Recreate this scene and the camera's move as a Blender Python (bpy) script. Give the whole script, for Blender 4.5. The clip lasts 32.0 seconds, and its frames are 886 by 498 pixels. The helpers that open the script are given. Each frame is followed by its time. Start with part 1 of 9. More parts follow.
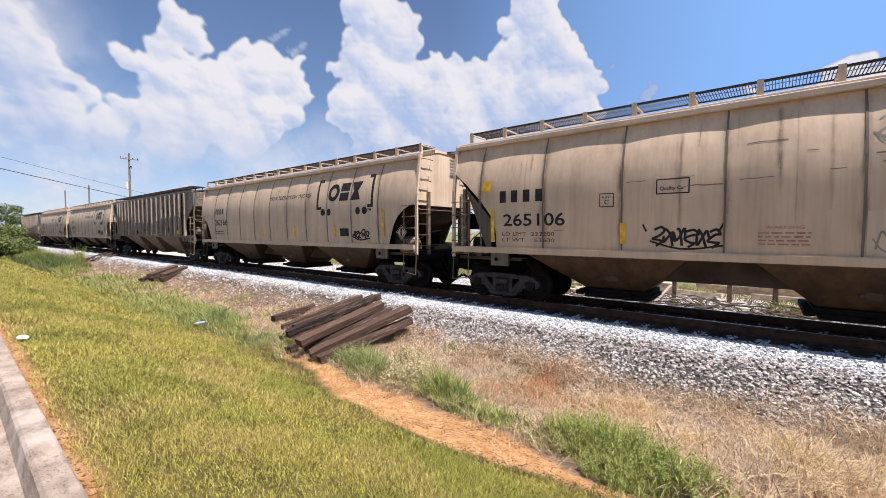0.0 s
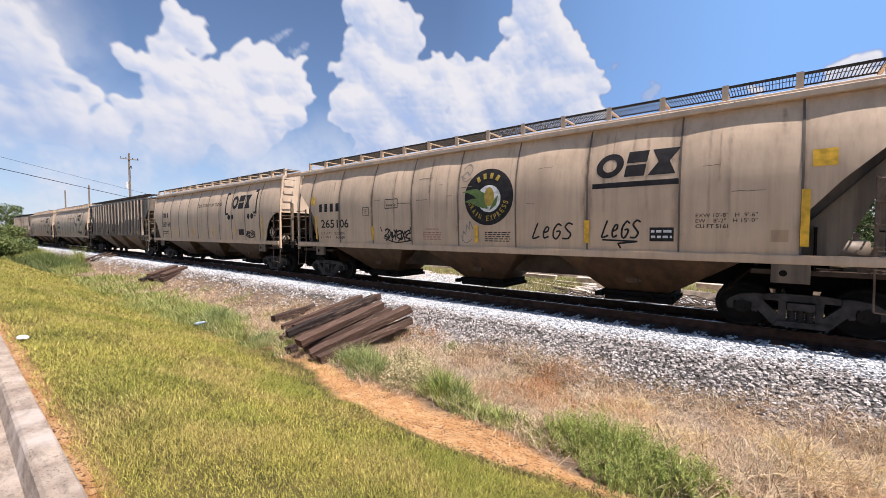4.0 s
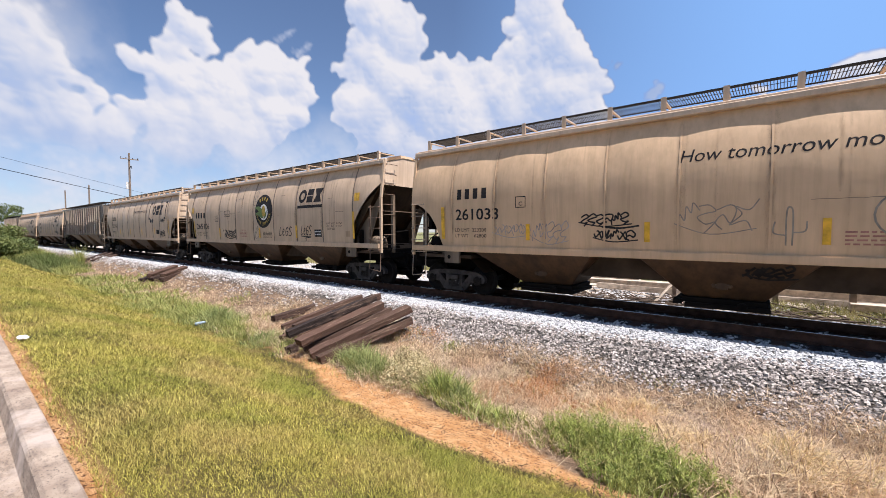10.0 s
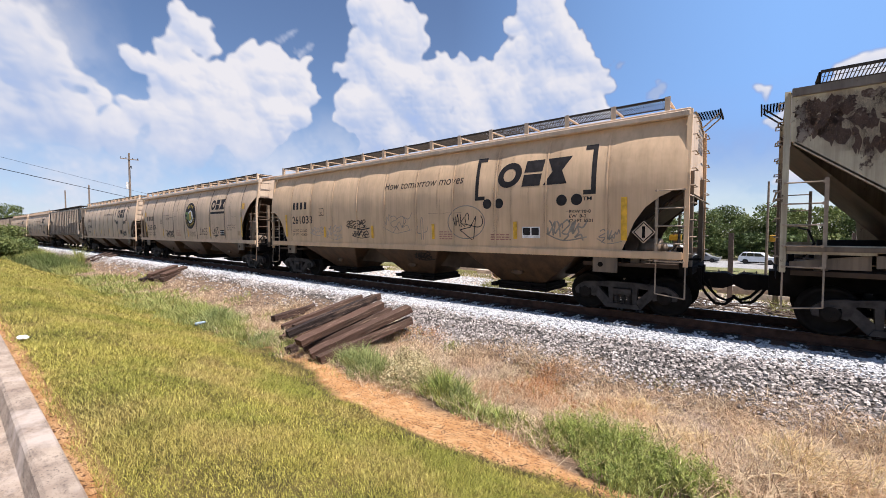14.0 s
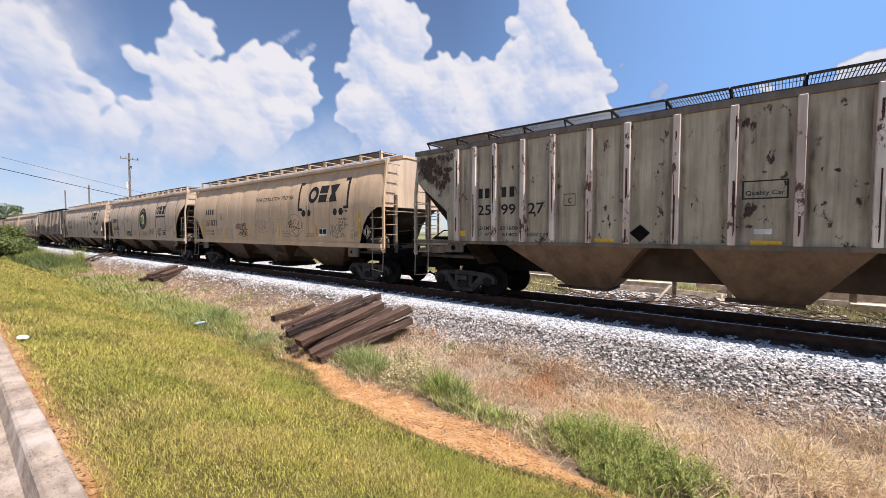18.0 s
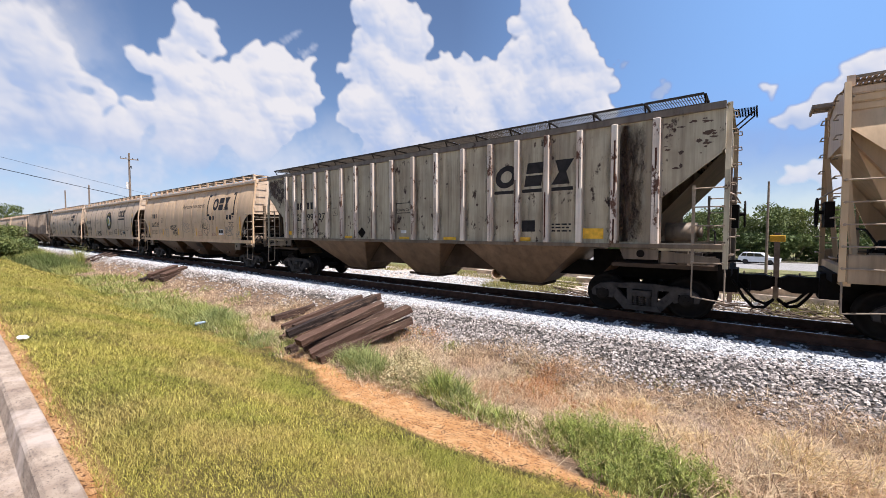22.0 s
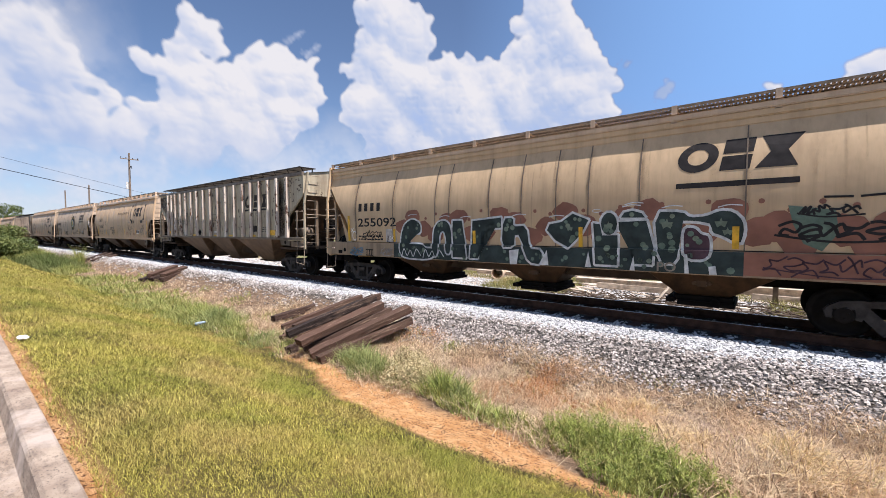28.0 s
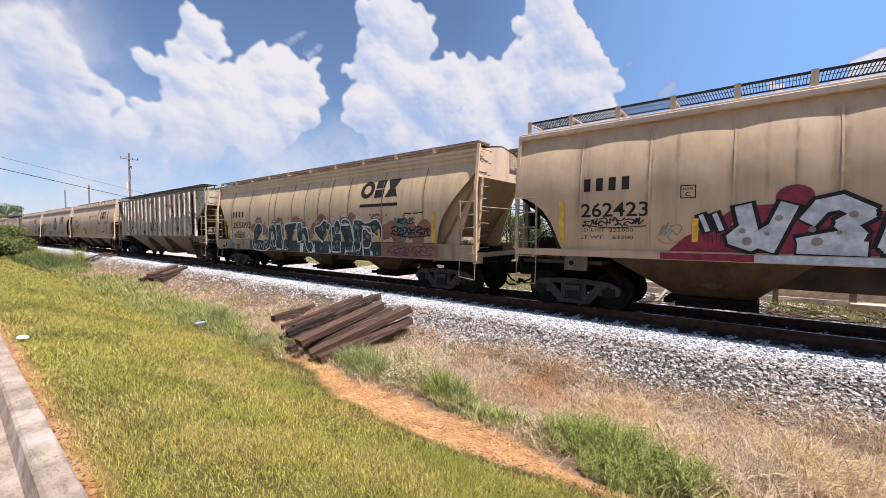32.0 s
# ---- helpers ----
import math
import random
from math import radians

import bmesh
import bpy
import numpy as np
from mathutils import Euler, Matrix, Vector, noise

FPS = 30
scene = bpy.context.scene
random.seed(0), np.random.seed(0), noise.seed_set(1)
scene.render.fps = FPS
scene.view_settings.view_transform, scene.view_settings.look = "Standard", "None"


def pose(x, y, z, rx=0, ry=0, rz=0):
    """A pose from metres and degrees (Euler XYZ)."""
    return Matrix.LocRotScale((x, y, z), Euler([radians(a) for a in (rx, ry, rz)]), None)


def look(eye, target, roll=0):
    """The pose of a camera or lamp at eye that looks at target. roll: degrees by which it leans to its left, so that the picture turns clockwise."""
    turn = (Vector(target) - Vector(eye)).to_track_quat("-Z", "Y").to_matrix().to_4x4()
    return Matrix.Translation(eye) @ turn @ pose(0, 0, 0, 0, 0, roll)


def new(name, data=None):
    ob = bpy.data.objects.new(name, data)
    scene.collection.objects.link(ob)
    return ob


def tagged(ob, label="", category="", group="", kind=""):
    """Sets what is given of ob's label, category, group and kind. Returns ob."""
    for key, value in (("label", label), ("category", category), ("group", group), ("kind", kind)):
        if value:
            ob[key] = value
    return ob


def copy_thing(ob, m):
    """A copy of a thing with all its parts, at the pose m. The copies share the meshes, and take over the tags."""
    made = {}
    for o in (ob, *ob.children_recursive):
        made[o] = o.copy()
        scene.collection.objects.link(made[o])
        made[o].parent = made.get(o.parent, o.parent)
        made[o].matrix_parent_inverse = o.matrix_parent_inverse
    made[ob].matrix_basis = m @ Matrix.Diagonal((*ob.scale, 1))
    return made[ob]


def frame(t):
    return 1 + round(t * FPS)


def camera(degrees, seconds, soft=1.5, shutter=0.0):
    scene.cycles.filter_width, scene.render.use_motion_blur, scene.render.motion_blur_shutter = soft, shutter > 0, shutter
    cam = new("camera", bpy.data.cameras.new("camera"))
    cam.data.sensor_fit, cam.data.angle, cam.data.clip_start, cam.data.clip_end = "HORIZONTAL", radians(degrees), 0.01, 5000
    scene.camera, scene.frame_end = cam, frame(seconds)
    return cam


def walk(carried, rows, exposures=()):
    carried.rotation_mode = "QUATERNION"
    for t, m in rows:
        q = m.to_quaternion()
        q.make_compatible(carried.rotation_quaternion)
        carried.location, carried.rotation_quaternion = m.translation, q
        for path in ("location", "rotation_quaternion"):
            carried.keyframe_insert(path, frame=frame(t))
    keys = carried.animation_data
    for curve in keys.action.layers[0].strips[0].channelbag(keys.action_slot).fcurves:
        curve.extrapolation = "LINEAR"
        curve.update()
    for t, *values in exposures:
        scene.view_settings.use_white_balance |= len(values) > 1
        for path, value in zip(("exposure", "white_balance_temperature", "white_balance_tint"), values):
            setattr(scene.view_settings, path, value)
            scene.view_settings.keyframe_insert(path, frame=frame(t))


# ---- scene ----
# The camera stands still beside the kerb; x runs along the track, z = 0 is the top of the rails.
cam = camera(96.07, 32.0, soft=0.65)
EYE = (0.0, -11.235, 1.967)
AIM = (-62.467, 66.733, -2.355)
STAND = look(EYE, AIM, 0)
walk(cam, [(0.0, STAND), (32.0, STAND)], exposures=[(0.0, 0.74, 6400, 15), (32.0, 0.74, 6400, 15)])

# ---- light ----
SUN_EL, SUN_AZ = radians(64), radians(0.5)          # azimuth counted from +x towards +y
sun_way = Vector((math.cos(SUN_EL) * math.cos(SUN_AZ), math.cos(SUN_EL) * math.sin(SUN_AZ), math.sin(SUN_EL)))
world = bpy.data.worlds.new("sky")
scene.world = world
world.use_nodes = True
wn = world.node_tree
wn.nodes.clear()
sky = wn.nodes.new("ShaderNodeTexSky")
sky.sky_type, sky.sun_disc = "NISHITA", False
sky.sun_elevation, sky.sun_rotation = SUN_EL, radians(90) - SUN_AZ
sky.altitude = 900
sky.air_density, sky.dust_density, sky.ozone_density = 1.0, 0.6, 3.2
wbg = wn.nodes.new("ShaderNodeBackground")
wbg.inputs["Strength"].default_value = 0.08
wout = wn.nodes.new("ShaderNodeOutputWorld")
wn.links.new(sky.outputs[0], wbg.inputs[0])
wn.links.new(wbg.outputs[0], wout.inputs[0])
sun = new("sun", bpy.data.lights.new("sun", "SUN"))
sun.data.energy, sun.data.angle, sun.data.color = 5.0, radians(0.53), (1.0, 0.975, 0.94)
sun.matrix_world = look((0, 0, 60), Vector((0, 0, 60)) - sun_way)

CLOUD_GLOW = 0.50

# ---- materials ----
class Mat:
    """A principled material with a few short ways to wire noise into it."""

    def __init__(self, name, rough=0.7, metal=0.0, spec=0.35):
        self.m = bpy.data.materials.new(name)
        self.m.use_nodes = True
        self.t = self.m.node_tree
        self.b = self.t.nodes["Principled BSDF"]
        self.b.inputs["Roughness"].default_value = rough
        self.b.inputs["Metallic"].default_value = metal
        self.b.inputs["Specular IOR Level"].default_value = spec
        self.co = None

    def node(self, kind, **props):
        n = self.t.nodes.new(kind)
        for k, v in props.items():
            if k in n.inputs:
                n.inputs[k].default_value = v
        return n

    def link(self, a, b):
        self.t.links.new(a, b)

    def coords(self, scale=(1, 1, 1)):
        tc = self.node("ShaderNodeTexCoord")
        mp = self.node("ShaderNodeMapping")
        mp.inputs["Scale"].default_value = scale
        self.link(tc.outputs["Object"], mp.inputs[0])
        return mp.outputs[0]

    def noise(self, scale, detail=4, rough=0.55, stretch=(1, 1, 1), lo=0.35, hi=0.65):
        n = self.node("ShaderNodeTexNoise", Scale=scale, Detail=detail, Roughness=rough)
        self.link(self.coords(stretch), n.inputs["Vector"])
        r = self.node("ShaderNodeMapRange")
        r.inputs["From Min"].default_value, r.inputs["From Max"].default_value = lo, hi
        r.clamp = True
        self.link(n.outputs["Fac"], r.inputs["Value"])
        return r.outputs[0]

    def mix(self, fac, a, b, mode="MIX"):
        n = self.t.nodes.new("ShaderNodeMix")
        n.data_type, n.blend_type = "RGBA", mode
        for sock, v in ((n.inputs[0], fac), (n.inputs[6], a), (n.inputs[7], b)):
            if isinstance(v, (int, float)):
                sock.default_value = v
            elif isinstance(v, tuple):
                sock.default_value = (*v, 1.0)
            else:
                self.link(v, sock)
        return n.outputs[2]

    def math(self, op, a, b=0.0):
        n = self.t.nodes.new("ShaderNodeMath")
        n.operation = op
        for sock, v in ((n.inputs[0], a), (n.inputs[1], b)):
            if isinstance(v, (int, float)):
                sock.default_value = v
            else:
                self.link(v, sock)
        return n.outputs[0]

    def color(self, v):
        if isinstance(v, tuple):
            self.b.inputs["Base Color"].default_value = (*v, 1)
        else:
            self.link(v, self.b.inputs["Base Color"])
        return self

    def bump(self, h, strength=0.3, dist=0.01):
        n = self.node("ShaderNodeBump", Strength=strength, Distance=dist)
        self.link(h, n.inputs["Height"])
        self.link(n.outputs[0], self.b.inputs["Normal"])
        return self

    def rand(self):
        return self.node("ShaderNodeObjectInfo").outputs["Random"]

    def island(self):
        return self.node("ShaderNodeNewGeometry").outputs["Random Per Island"]


def plain(name, c, rough=0.7, metal=0.0, vary=0.25, scale=6.0):
    m = Mat(name, rough, metal, 0.35 if max(c) > 0.1 else 0.12)
    dark = tuple(v * (1 - vary) for v in c)
    lite = tuple(min(1, v * (1 + vary)) for v in c)
    col = m.mix(m.noise(scale, 5), dark, lite)
    col = m.mix(m.noise(scale * 7, 3), col, dark, "MULTIPLY") if vary > 0.4 else col
    m.color(col)
    m.bump(m.noise(scale * 12, 3), 0.15, 0.004)
    return m.m


def paint(name, base, grime, rust=0.0, rustcol=(0.09, 0.04, 0.022), streak=0.55):
    """Weathered car paint: fading, vertical run-off streaks, grime and flakes of rust."""
    m = Mat(name, 0.55, 0.0, 0.3)
    faded = tuple(min(1, v * 1.12) for v in base)
    col = m.mix(m.noise(0.55, 3), base, faded)
    runs = m.noise(3.2, 6, 0.62, (1, 1, 0.07), 0.42, 0.75)
    fine = m.noise(11.0, 4, 0.6, (1, 1, 0.05), 0.48, 0.8)
    cloudy = m.noise(0.9, 6, 0.6, (1, 1, 1), 0.4, 0.72)
    col = m.mix(m.math("MULTIPLY", runs, streak), col, grime)
    col = m.mix(m.math("MULTIPLY", fine, streak * 0.7), col, grime)
    col = m.mix(m.math("MULTIPLY", cloudy, streak * 0.6), col, grime)
    if rust:
        spots = m.noise(2.6, 9, 0.72, (1, 1, 0.6), 0.66 - rust * 0.1, 0.70 - rust * 0.1)
        col = m.mix(spots, col, rustcol)
    chips = m.noise(17.0, 6, 0.7, (1, 1, 1), 0.735, 0.76)
    col = m.mix(m.math("MULTIPLY", chips, 0.8), col, rustcol)
    m.color(col)
    m.bump(m.noise(1.3, 3), 0.25, 0.02)
    return m.m


TAN = paint("tan_paint", (0.49, 0.335, 0.205), (0.18, 0.12, 0.08))
TAN_B = paint("tan_paint_dusty", (0.59, 0.425, 0.285), (0.23, 0.15, 0.096), 0.0, streak=0.36)
TAN_C = paint("tan_paint_bright", (0.64, 0.435, 0.262), (0.31, 0.20, 0.115), 0.0, streak=0.4)
TAN_H = paint("tan_paint_smooth", (0.61, 0.43, 0.255), (0.26, 0.17, 0.10), 0.0, streak=0.35)
GREY = paint("grey_paint_rusty", (0.50, 0.432, 0.305), (0.18, 0.125, 0.08), 0.75, (0.055, 0.03, 0.02), streak=0.85)
RUSTY = paint("bare_rusty_steel", (0.105, 0.060, 0.040), (0.045, 0.026, 0.018), 0.95, (0.24, 0.19, 0.145), streak=0.8)
GREY_D = paint("grey_paint_old", (0.19, 0.155, 0.12), (0.08, 0.055, 0.04), 0.6, (0.06, 0.035, 0.025), streak=0.85)
RUST_RED = plain("red_rust", (0.17, 0.068, 0.036), 0.9, 0.0, 0.45, 9.0)
TAN_I = paint("tan_paint_clean", (0.555, 0.385, 0.24), (0.27, 0.175, 0.105), 0.0, streak=0.32)
TAN_S = paint("tan_paint_grimy", (0.40, 0.285, 0.18), (0.13, 0.088, 0.056), 0.0, streak=0.7)
POST = paint("white_post_paint", (0.80, 0.69, 0.57), (0.24, 0.125, 0.075), 0.95, (0.12, 0.05, 0.028), streak=0.7)
POST_D = paint("grimy_post_paint", (0.40, 0.32, 0.245), (0.16, 0.10, 0.07), 0.60, (0.10, 0.05, 0.03), streak=0.7)
CORNICE = paint("roof_edge_paint", (0.62, 0.47, 0.335), (0.30, 0.20, 0.13), 0.0, streak=0.45)
HOPPER_P = paint("hopper_paint_brown", (0.19, 0.118, 0.070), (0.06, 0.038, 0.025), 0.0, streak=0.7)
# Bay paint: dirt, with the base darkened for the shade under the car.
HOPPER = paint("hopper_paint_dirt_shade", (0.088, 0.046, 0.022), (0.018, 0.010, 0.006), 0.0, streak=0.75)
SEAM = paint("grimy_seam", (0.17, 0.13, 0.095), (0.08, 0.06, 0.045), 0.0)
# DARK and WHEEL are lowered past grime to deepen the shade under the cars.
DARK = plain("dark_grime_shade_steel", (0.0085, 0.0065, 0.0052), 0.85, 0.0)
FRAME = plain("truck_cast_steel", (0.050, 0.042, 0.038), 0.75, 0.0, 0.35)
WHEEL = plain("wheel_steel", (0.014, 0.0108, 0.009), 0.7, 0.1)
# Grime coat, also used where a sill lies in shade.
GRIME_SHADE = paint("grimy_shade_tan_paint", (0.20, 0.145, 0.098), (0.05, 0.036, 0.027), 0.3, streak=0.8)
# Darker than the bays on either side of each ridge.
RIDGE = plain("dark_ridge_paint", (0.072, 0.045, 0.030), 0.85, 0.0, 0.35, 1.5)
# Grime colour deepened for the shaded gaps between bays and behind cut ends.
GRIME_SHADE_D = plain("underframe_grime_shade", (0.070, 0.048, 0.035), 0.85, 0.0, 0.35, 1.5)
GALV = plain("walkway_galvanised", (0.055, 0.045, 0.036), 0.7, 0.1)
RAILING = plain("ladder_steel", (0.31, 0.235, 0.168), 0.6, 0.0, 0.2)
RAIL_B = plain("ladder_steel_rusty", (0.15, 0.098, 0.066), 0.7, 0.0, 0.3)
RAIL = plain("rail_rust", (0.095, 0.046, 0.030), 0.85, 0.1)
RAIL_TOP = plain("rail_head_steel", (0.35, 0.33, 0.31), 0.3, 0.95)
BLACK = plain("stencil_black", (0.030, 0.026, 0.025), 0.65)
WHITE = plain("stencil_white", (0.72, 0.70, 0.66), 0.6)
YELLOW = plain("reflector_yellow", (0.72, 0.40, 0.03), 0.45)
GRAFF_K = plain("graffiti_black", (0.028, 0.025, 0.025), 0.55)
GRAFF_T = plain("graffiti_teal", (0.04, 0.053, 0.05), 0.55, 0.0, 0.3, 3.0)
WALK_T = plain("walkway_tan", (0.25, 0.19, 0.135), 0.7, 0.0)
GRAFF_W = plain("graffiti_white", (0.62, 0.62, 0.6), 0.5)
GRAFF_R = plain("graffiti_rust", (0.27, 0.115, 0.075), 0.65, 0.0, 0.2, 2.0)
GRAFF_M = plain("graffiti_maroon", (0.24, 0.022, 0.045), 0.5)
GRAFF_S = plain("graffiti_silver", (0.52, 0.53, 0.55), 0.4)
GRAFF_G = plain("graffiti_faint_grey", (0.27, 0.23, 0.18), 0.6)
GRAFF_F = plain("graffiti_faint_blue", (0.33, 0.30, 0.27), 0.65)
GRAFF_P = plain("repaint_grey", (0.44, 0.40, 0.36), 0.6, 0.0, 0.3, 5.0)
GRAFF_V = plain("graffiti_plum", (0.085, 0.05, 0.06), 0.55, 0.0, 0.3, 3.0)
GRAFF_L = plain("graffiti_pale_green", (0.17, 0.21, 0.15), 0.6)
GRAFF_B = plain("graffiti_blue", (0.10, 0.22, 0.30), 0.6)
GRAFF_E = plain("graffiti_sage", (0.12, 0.17, 0.125), 0.6)
GOLD = plain("emblem_gold", (0.45, 0.30, 0.05), 0.6)
LEAF = plain("emblem_green", (0.13, 0.19, 0.05), 0.6)
RED = plain("stencil_red", (0.36, 0.16, 0.12), 0.6)
WOOD = Mat("tie_timber", 0.9)
_base = WOOD.mix(WOOD.rand(), (0.018, 0.011, 0.009), (0.105, 0.056, 0.037))
_base = WOOD.mix(WOOD.noise(5, 6, 0.7, (0.25, 1, 1), 0.50, 0.66), _base, (0.095, 0.058, 0.040))
WOOD.color(WOOD.mix(WOOD.noise(22, 8, 0.7, (0.07, 1, 1), 0.56, 0.72), _base, (0.34, 0.225, 0.16)))
WOOD.bump(WOOD.noise(30, 6, 0.6, (0.04, 1, 1)), 0.9, 0.02)
WOOD = WOOD.m
PALE_WOOD = plain("weathered_wood", (0.50, 0.41, 0.32), 0.9)
POLE_WOOD = plain("pole_wood", (0.20, 0.15, 0.115), 0.9)


STAIN = Mat("rusty_run_off", 0.8)
STAIN.color(STAIN.mix(STAIN.noise(7, 4), (0.085, 0.05, 0.032), (0.17, 0.105, 0.066)))
_see = STAIN.node("ShaderNodeBsdfTransparent")
_att = STAIN.node("ShaderNodeAttribute")
_att.attribute_name = "cover"
_mx = STAIN.node("ShaderNodeMixShader")
STAIN.link(STAIN.math("MULTIPLY", _att.outputs["Fac"], STAIN.noise(9, 5, 0.65, (1, 1, 0.25), 0.30, 0.70)), _mx.inputs[0])
STAIN.link(_see.outputs[0], _mx.inputs[1])
STAIN.link(STAIN.b.outputs[0], _mx.inputs[2])
STAIN.link(_mx.outputs[0], STAIN.t.nodes["Material Output"].inputs[0])
STAIN = STAIN.m


# ---- mesh helpers ----
def finish(name, bm, material, parent=None, label="", smooth=False):
    me = bpy.data.meshes.new(name)
    bmesh.ops.recalc_face_normals(bm, faces=bm.faces)
    bm.to_mesh(me)
    bm.free()
    for p in me.polygons:
        p.use_smooth = smooth
    me.materials.append(material)
    return put(name, me, parent, None, label)


def put(name, me, parent=None, m=None, label=""):
    ob = new(name, me)
    if parent is not None:
        ob.parent = parent
    if m is not None:
        ob.matrix_basis = m
    if label:
        tagged(ob, label)
    return ob


def part(name, bm, material, parent, label="", smooth=False):
    return finish(name, bm, material, parent, label, smooth)


def empty(name, label, category, group=""):
    return tagged(new(name), label, category, group)


def box(bm, x0, x1, y0, y1, z0, z1):
    v = [bm.verts.new((x, y, z)) for x in (x0, x1) for y in (y0, y1) for z in (z0, z1)]
    for q in ((0, 1, 3, 2), (4, 6, 7, 5), (0, 4, 5, 1), (2, 3, 7, 6), (0, 2, 6, 4), (1, 5, 7, 3)):
        bm.faces.new([v[i] for i in q])
    return v


def beam(bm, p, q, w, h=None):
    """A bar of w by h between two points."""
    p, q = Vector(p), Vector(q)
    d = (q - p).normalized()
    side = d.cross(Vector((0, 0, 1)))
    side = side.normalized() if side.length > 1e-3 else Vector((1, 0, 0))
    up = side.cross(d)
    a, b = side * w / 2, up * (h or w) / 2
    v = [bm.verts.new(e + s * a + u * b) for e in (p, q) for s, u in ((-1, -1), (1, -1), (1, 1), (-1, 1))]
    for f in ((0, 1, 2, 3), (7, 6, 5, 4), (0, 4, 5, 1), (1, 5, 6, 2), (2, 6, 7, 3), (3, 7, 4, 0)):
        bm.faces.new([v[i] for i in f])


def tube(bm, p, q, r, n=8, r2=None):
    p, q = Vector(p), Vector(q)
    d = (q - p).normalized()
    side = d.cross(Vector((0.3, 0.2, 1))).normalized()
    up = side.cross(d)
    rings = []
    for e, rr in ((p, r), (q, r if r2 is None else r2)):
        rings.append([bm.verts.new(e + (side * math.cos(i * 2 * math.pi / n) + up * math.sin(i * 2 * math.pi / n)) * rr) for i in range(n)])
    for i in range(n):
        bm.faces.new((rings[0][i], rings[0][(i + 1) % n], rings[1][(i + 1) % n], rings[1][i]))
    bm.faces.new(rings[0][::-1])
    bm.faces.new(rings[1])


def pipe(bm, pts, r, n=6):
    for a, b in zip(pts, pts[1:]):
        tube(bm, a, b, r, n)


def lathe(bm, prof, n=28):
    """Turn (radius, y) pairs round the y axis."""
    rings = [[bm.verts.new((r * math.cos(i * 2 * math.pi / n), y, r * math.sin(i * 2 * math.pi / n))) for i in range(n)] for r, y in prof]
    for a, b in zip(rings, rings[1:]):
        for i in range(n):
            bm.faces.new((a[i], a[(i + 1) % n], b[(i + 1) % n], b[i]))
    bm.faces.new(rings[0][::-1])
    bm.faces.new(rings[-1])


def slab(bm, poly, y0, y1):
    """A polygon in x, z given thickness from y0 to y1."""
    a = [bm.verts.new((x, y0, z)) for x, z in poly]
    b = [bm.verts.new((x, y1, z)) for x, z in poly]
    bm.faces.new(a)
    bm.faces.new(b[::-1])
    n = len(poly)
    for i in range(n):
        bm.faces.new((a[i], b[i], b[(i + 1) % n], a[(i + 1) % n]))


def lerp(pts, x):
    if x <= pts[0][0]:
        return pts[0][1]
    for (a, u), (b, v) in zip(pts, pts[1:]):
        if x <= b:
            return u + (v - u) * (x - a) / (b - a)
    return pts[-1][1]


# ---- ground ----
PROFILE = [(-2500, 0.10), (-11.42, 0.118), (-11.34, 0.03), (-10.76, 0.03), (-10.72, 0.25), (-10.0, 0.20), (-9.0, -0.08), (-8.0, -0.46), (-7.2, -0.80),
           (-6.6, -0.93), (-6.0, -0.92), (-5.0, -0.90), (-4.2, -0.88), (-2.75, -0.28), (-1.5, -0.22), (1.6, -0.22),
           (2.4, -0.30), (3.2, -0.5), (5.0, -0.40), (9.0, -0.6), (16, -1.4), (26, -2.45), (45, -2.6), (120, -2.6), (2500, -3.0)]


def uneven(x, y):
    return 0.045 * np.sin(x * 0.71 + 1.3 * np.sin(y * 0.9)) * np.sin(y * 1.07 + 0.6) + 0.02 * np.sin(x * 2.3 + y * 1.7) * np.sin(y * 2.9 - x * 0.8)


PY, PZ = np.array([p[0] for p in PROFILE]), np.array([p[1] for p in PROFILE])


def ground_z(x, y):
    rough = ((y > -10.6) & (y < -2.9)) | ((y > 2.6) & (y < 20.0))
    return np.interp(y, PY, PZ) + np.where(rough, uneven(x, y), 0.0)


# where the lawn stops, and where the bare dirt beyond it stops: y along x
LAWN_LINE = [(-20, -5.7), (-12, -6.15), (-9.3, -6.25), (-6.9, -6.70), (-5.6, -7.10), (-4.4, -7.32), (-3.5, -7.5), (-2.95, -7.48), (-2.45, -7.32), (-2.0, -7.15), (-1.4, -6.95), (0.5, -6.5), (4, -6.4)]
DIRT_LINE = [(-20, -5.8), (-12, -6.15), (-9.3, -6.22), (-7.8, -6.12), (-6.8, -6.2), (-5.2, -6.28), (-3.2, -6.3), (-2.6, -6.3), (-1.8, -6.55), (-1.3, -6.7), (0.5, -6.55), (4, -6.4)]


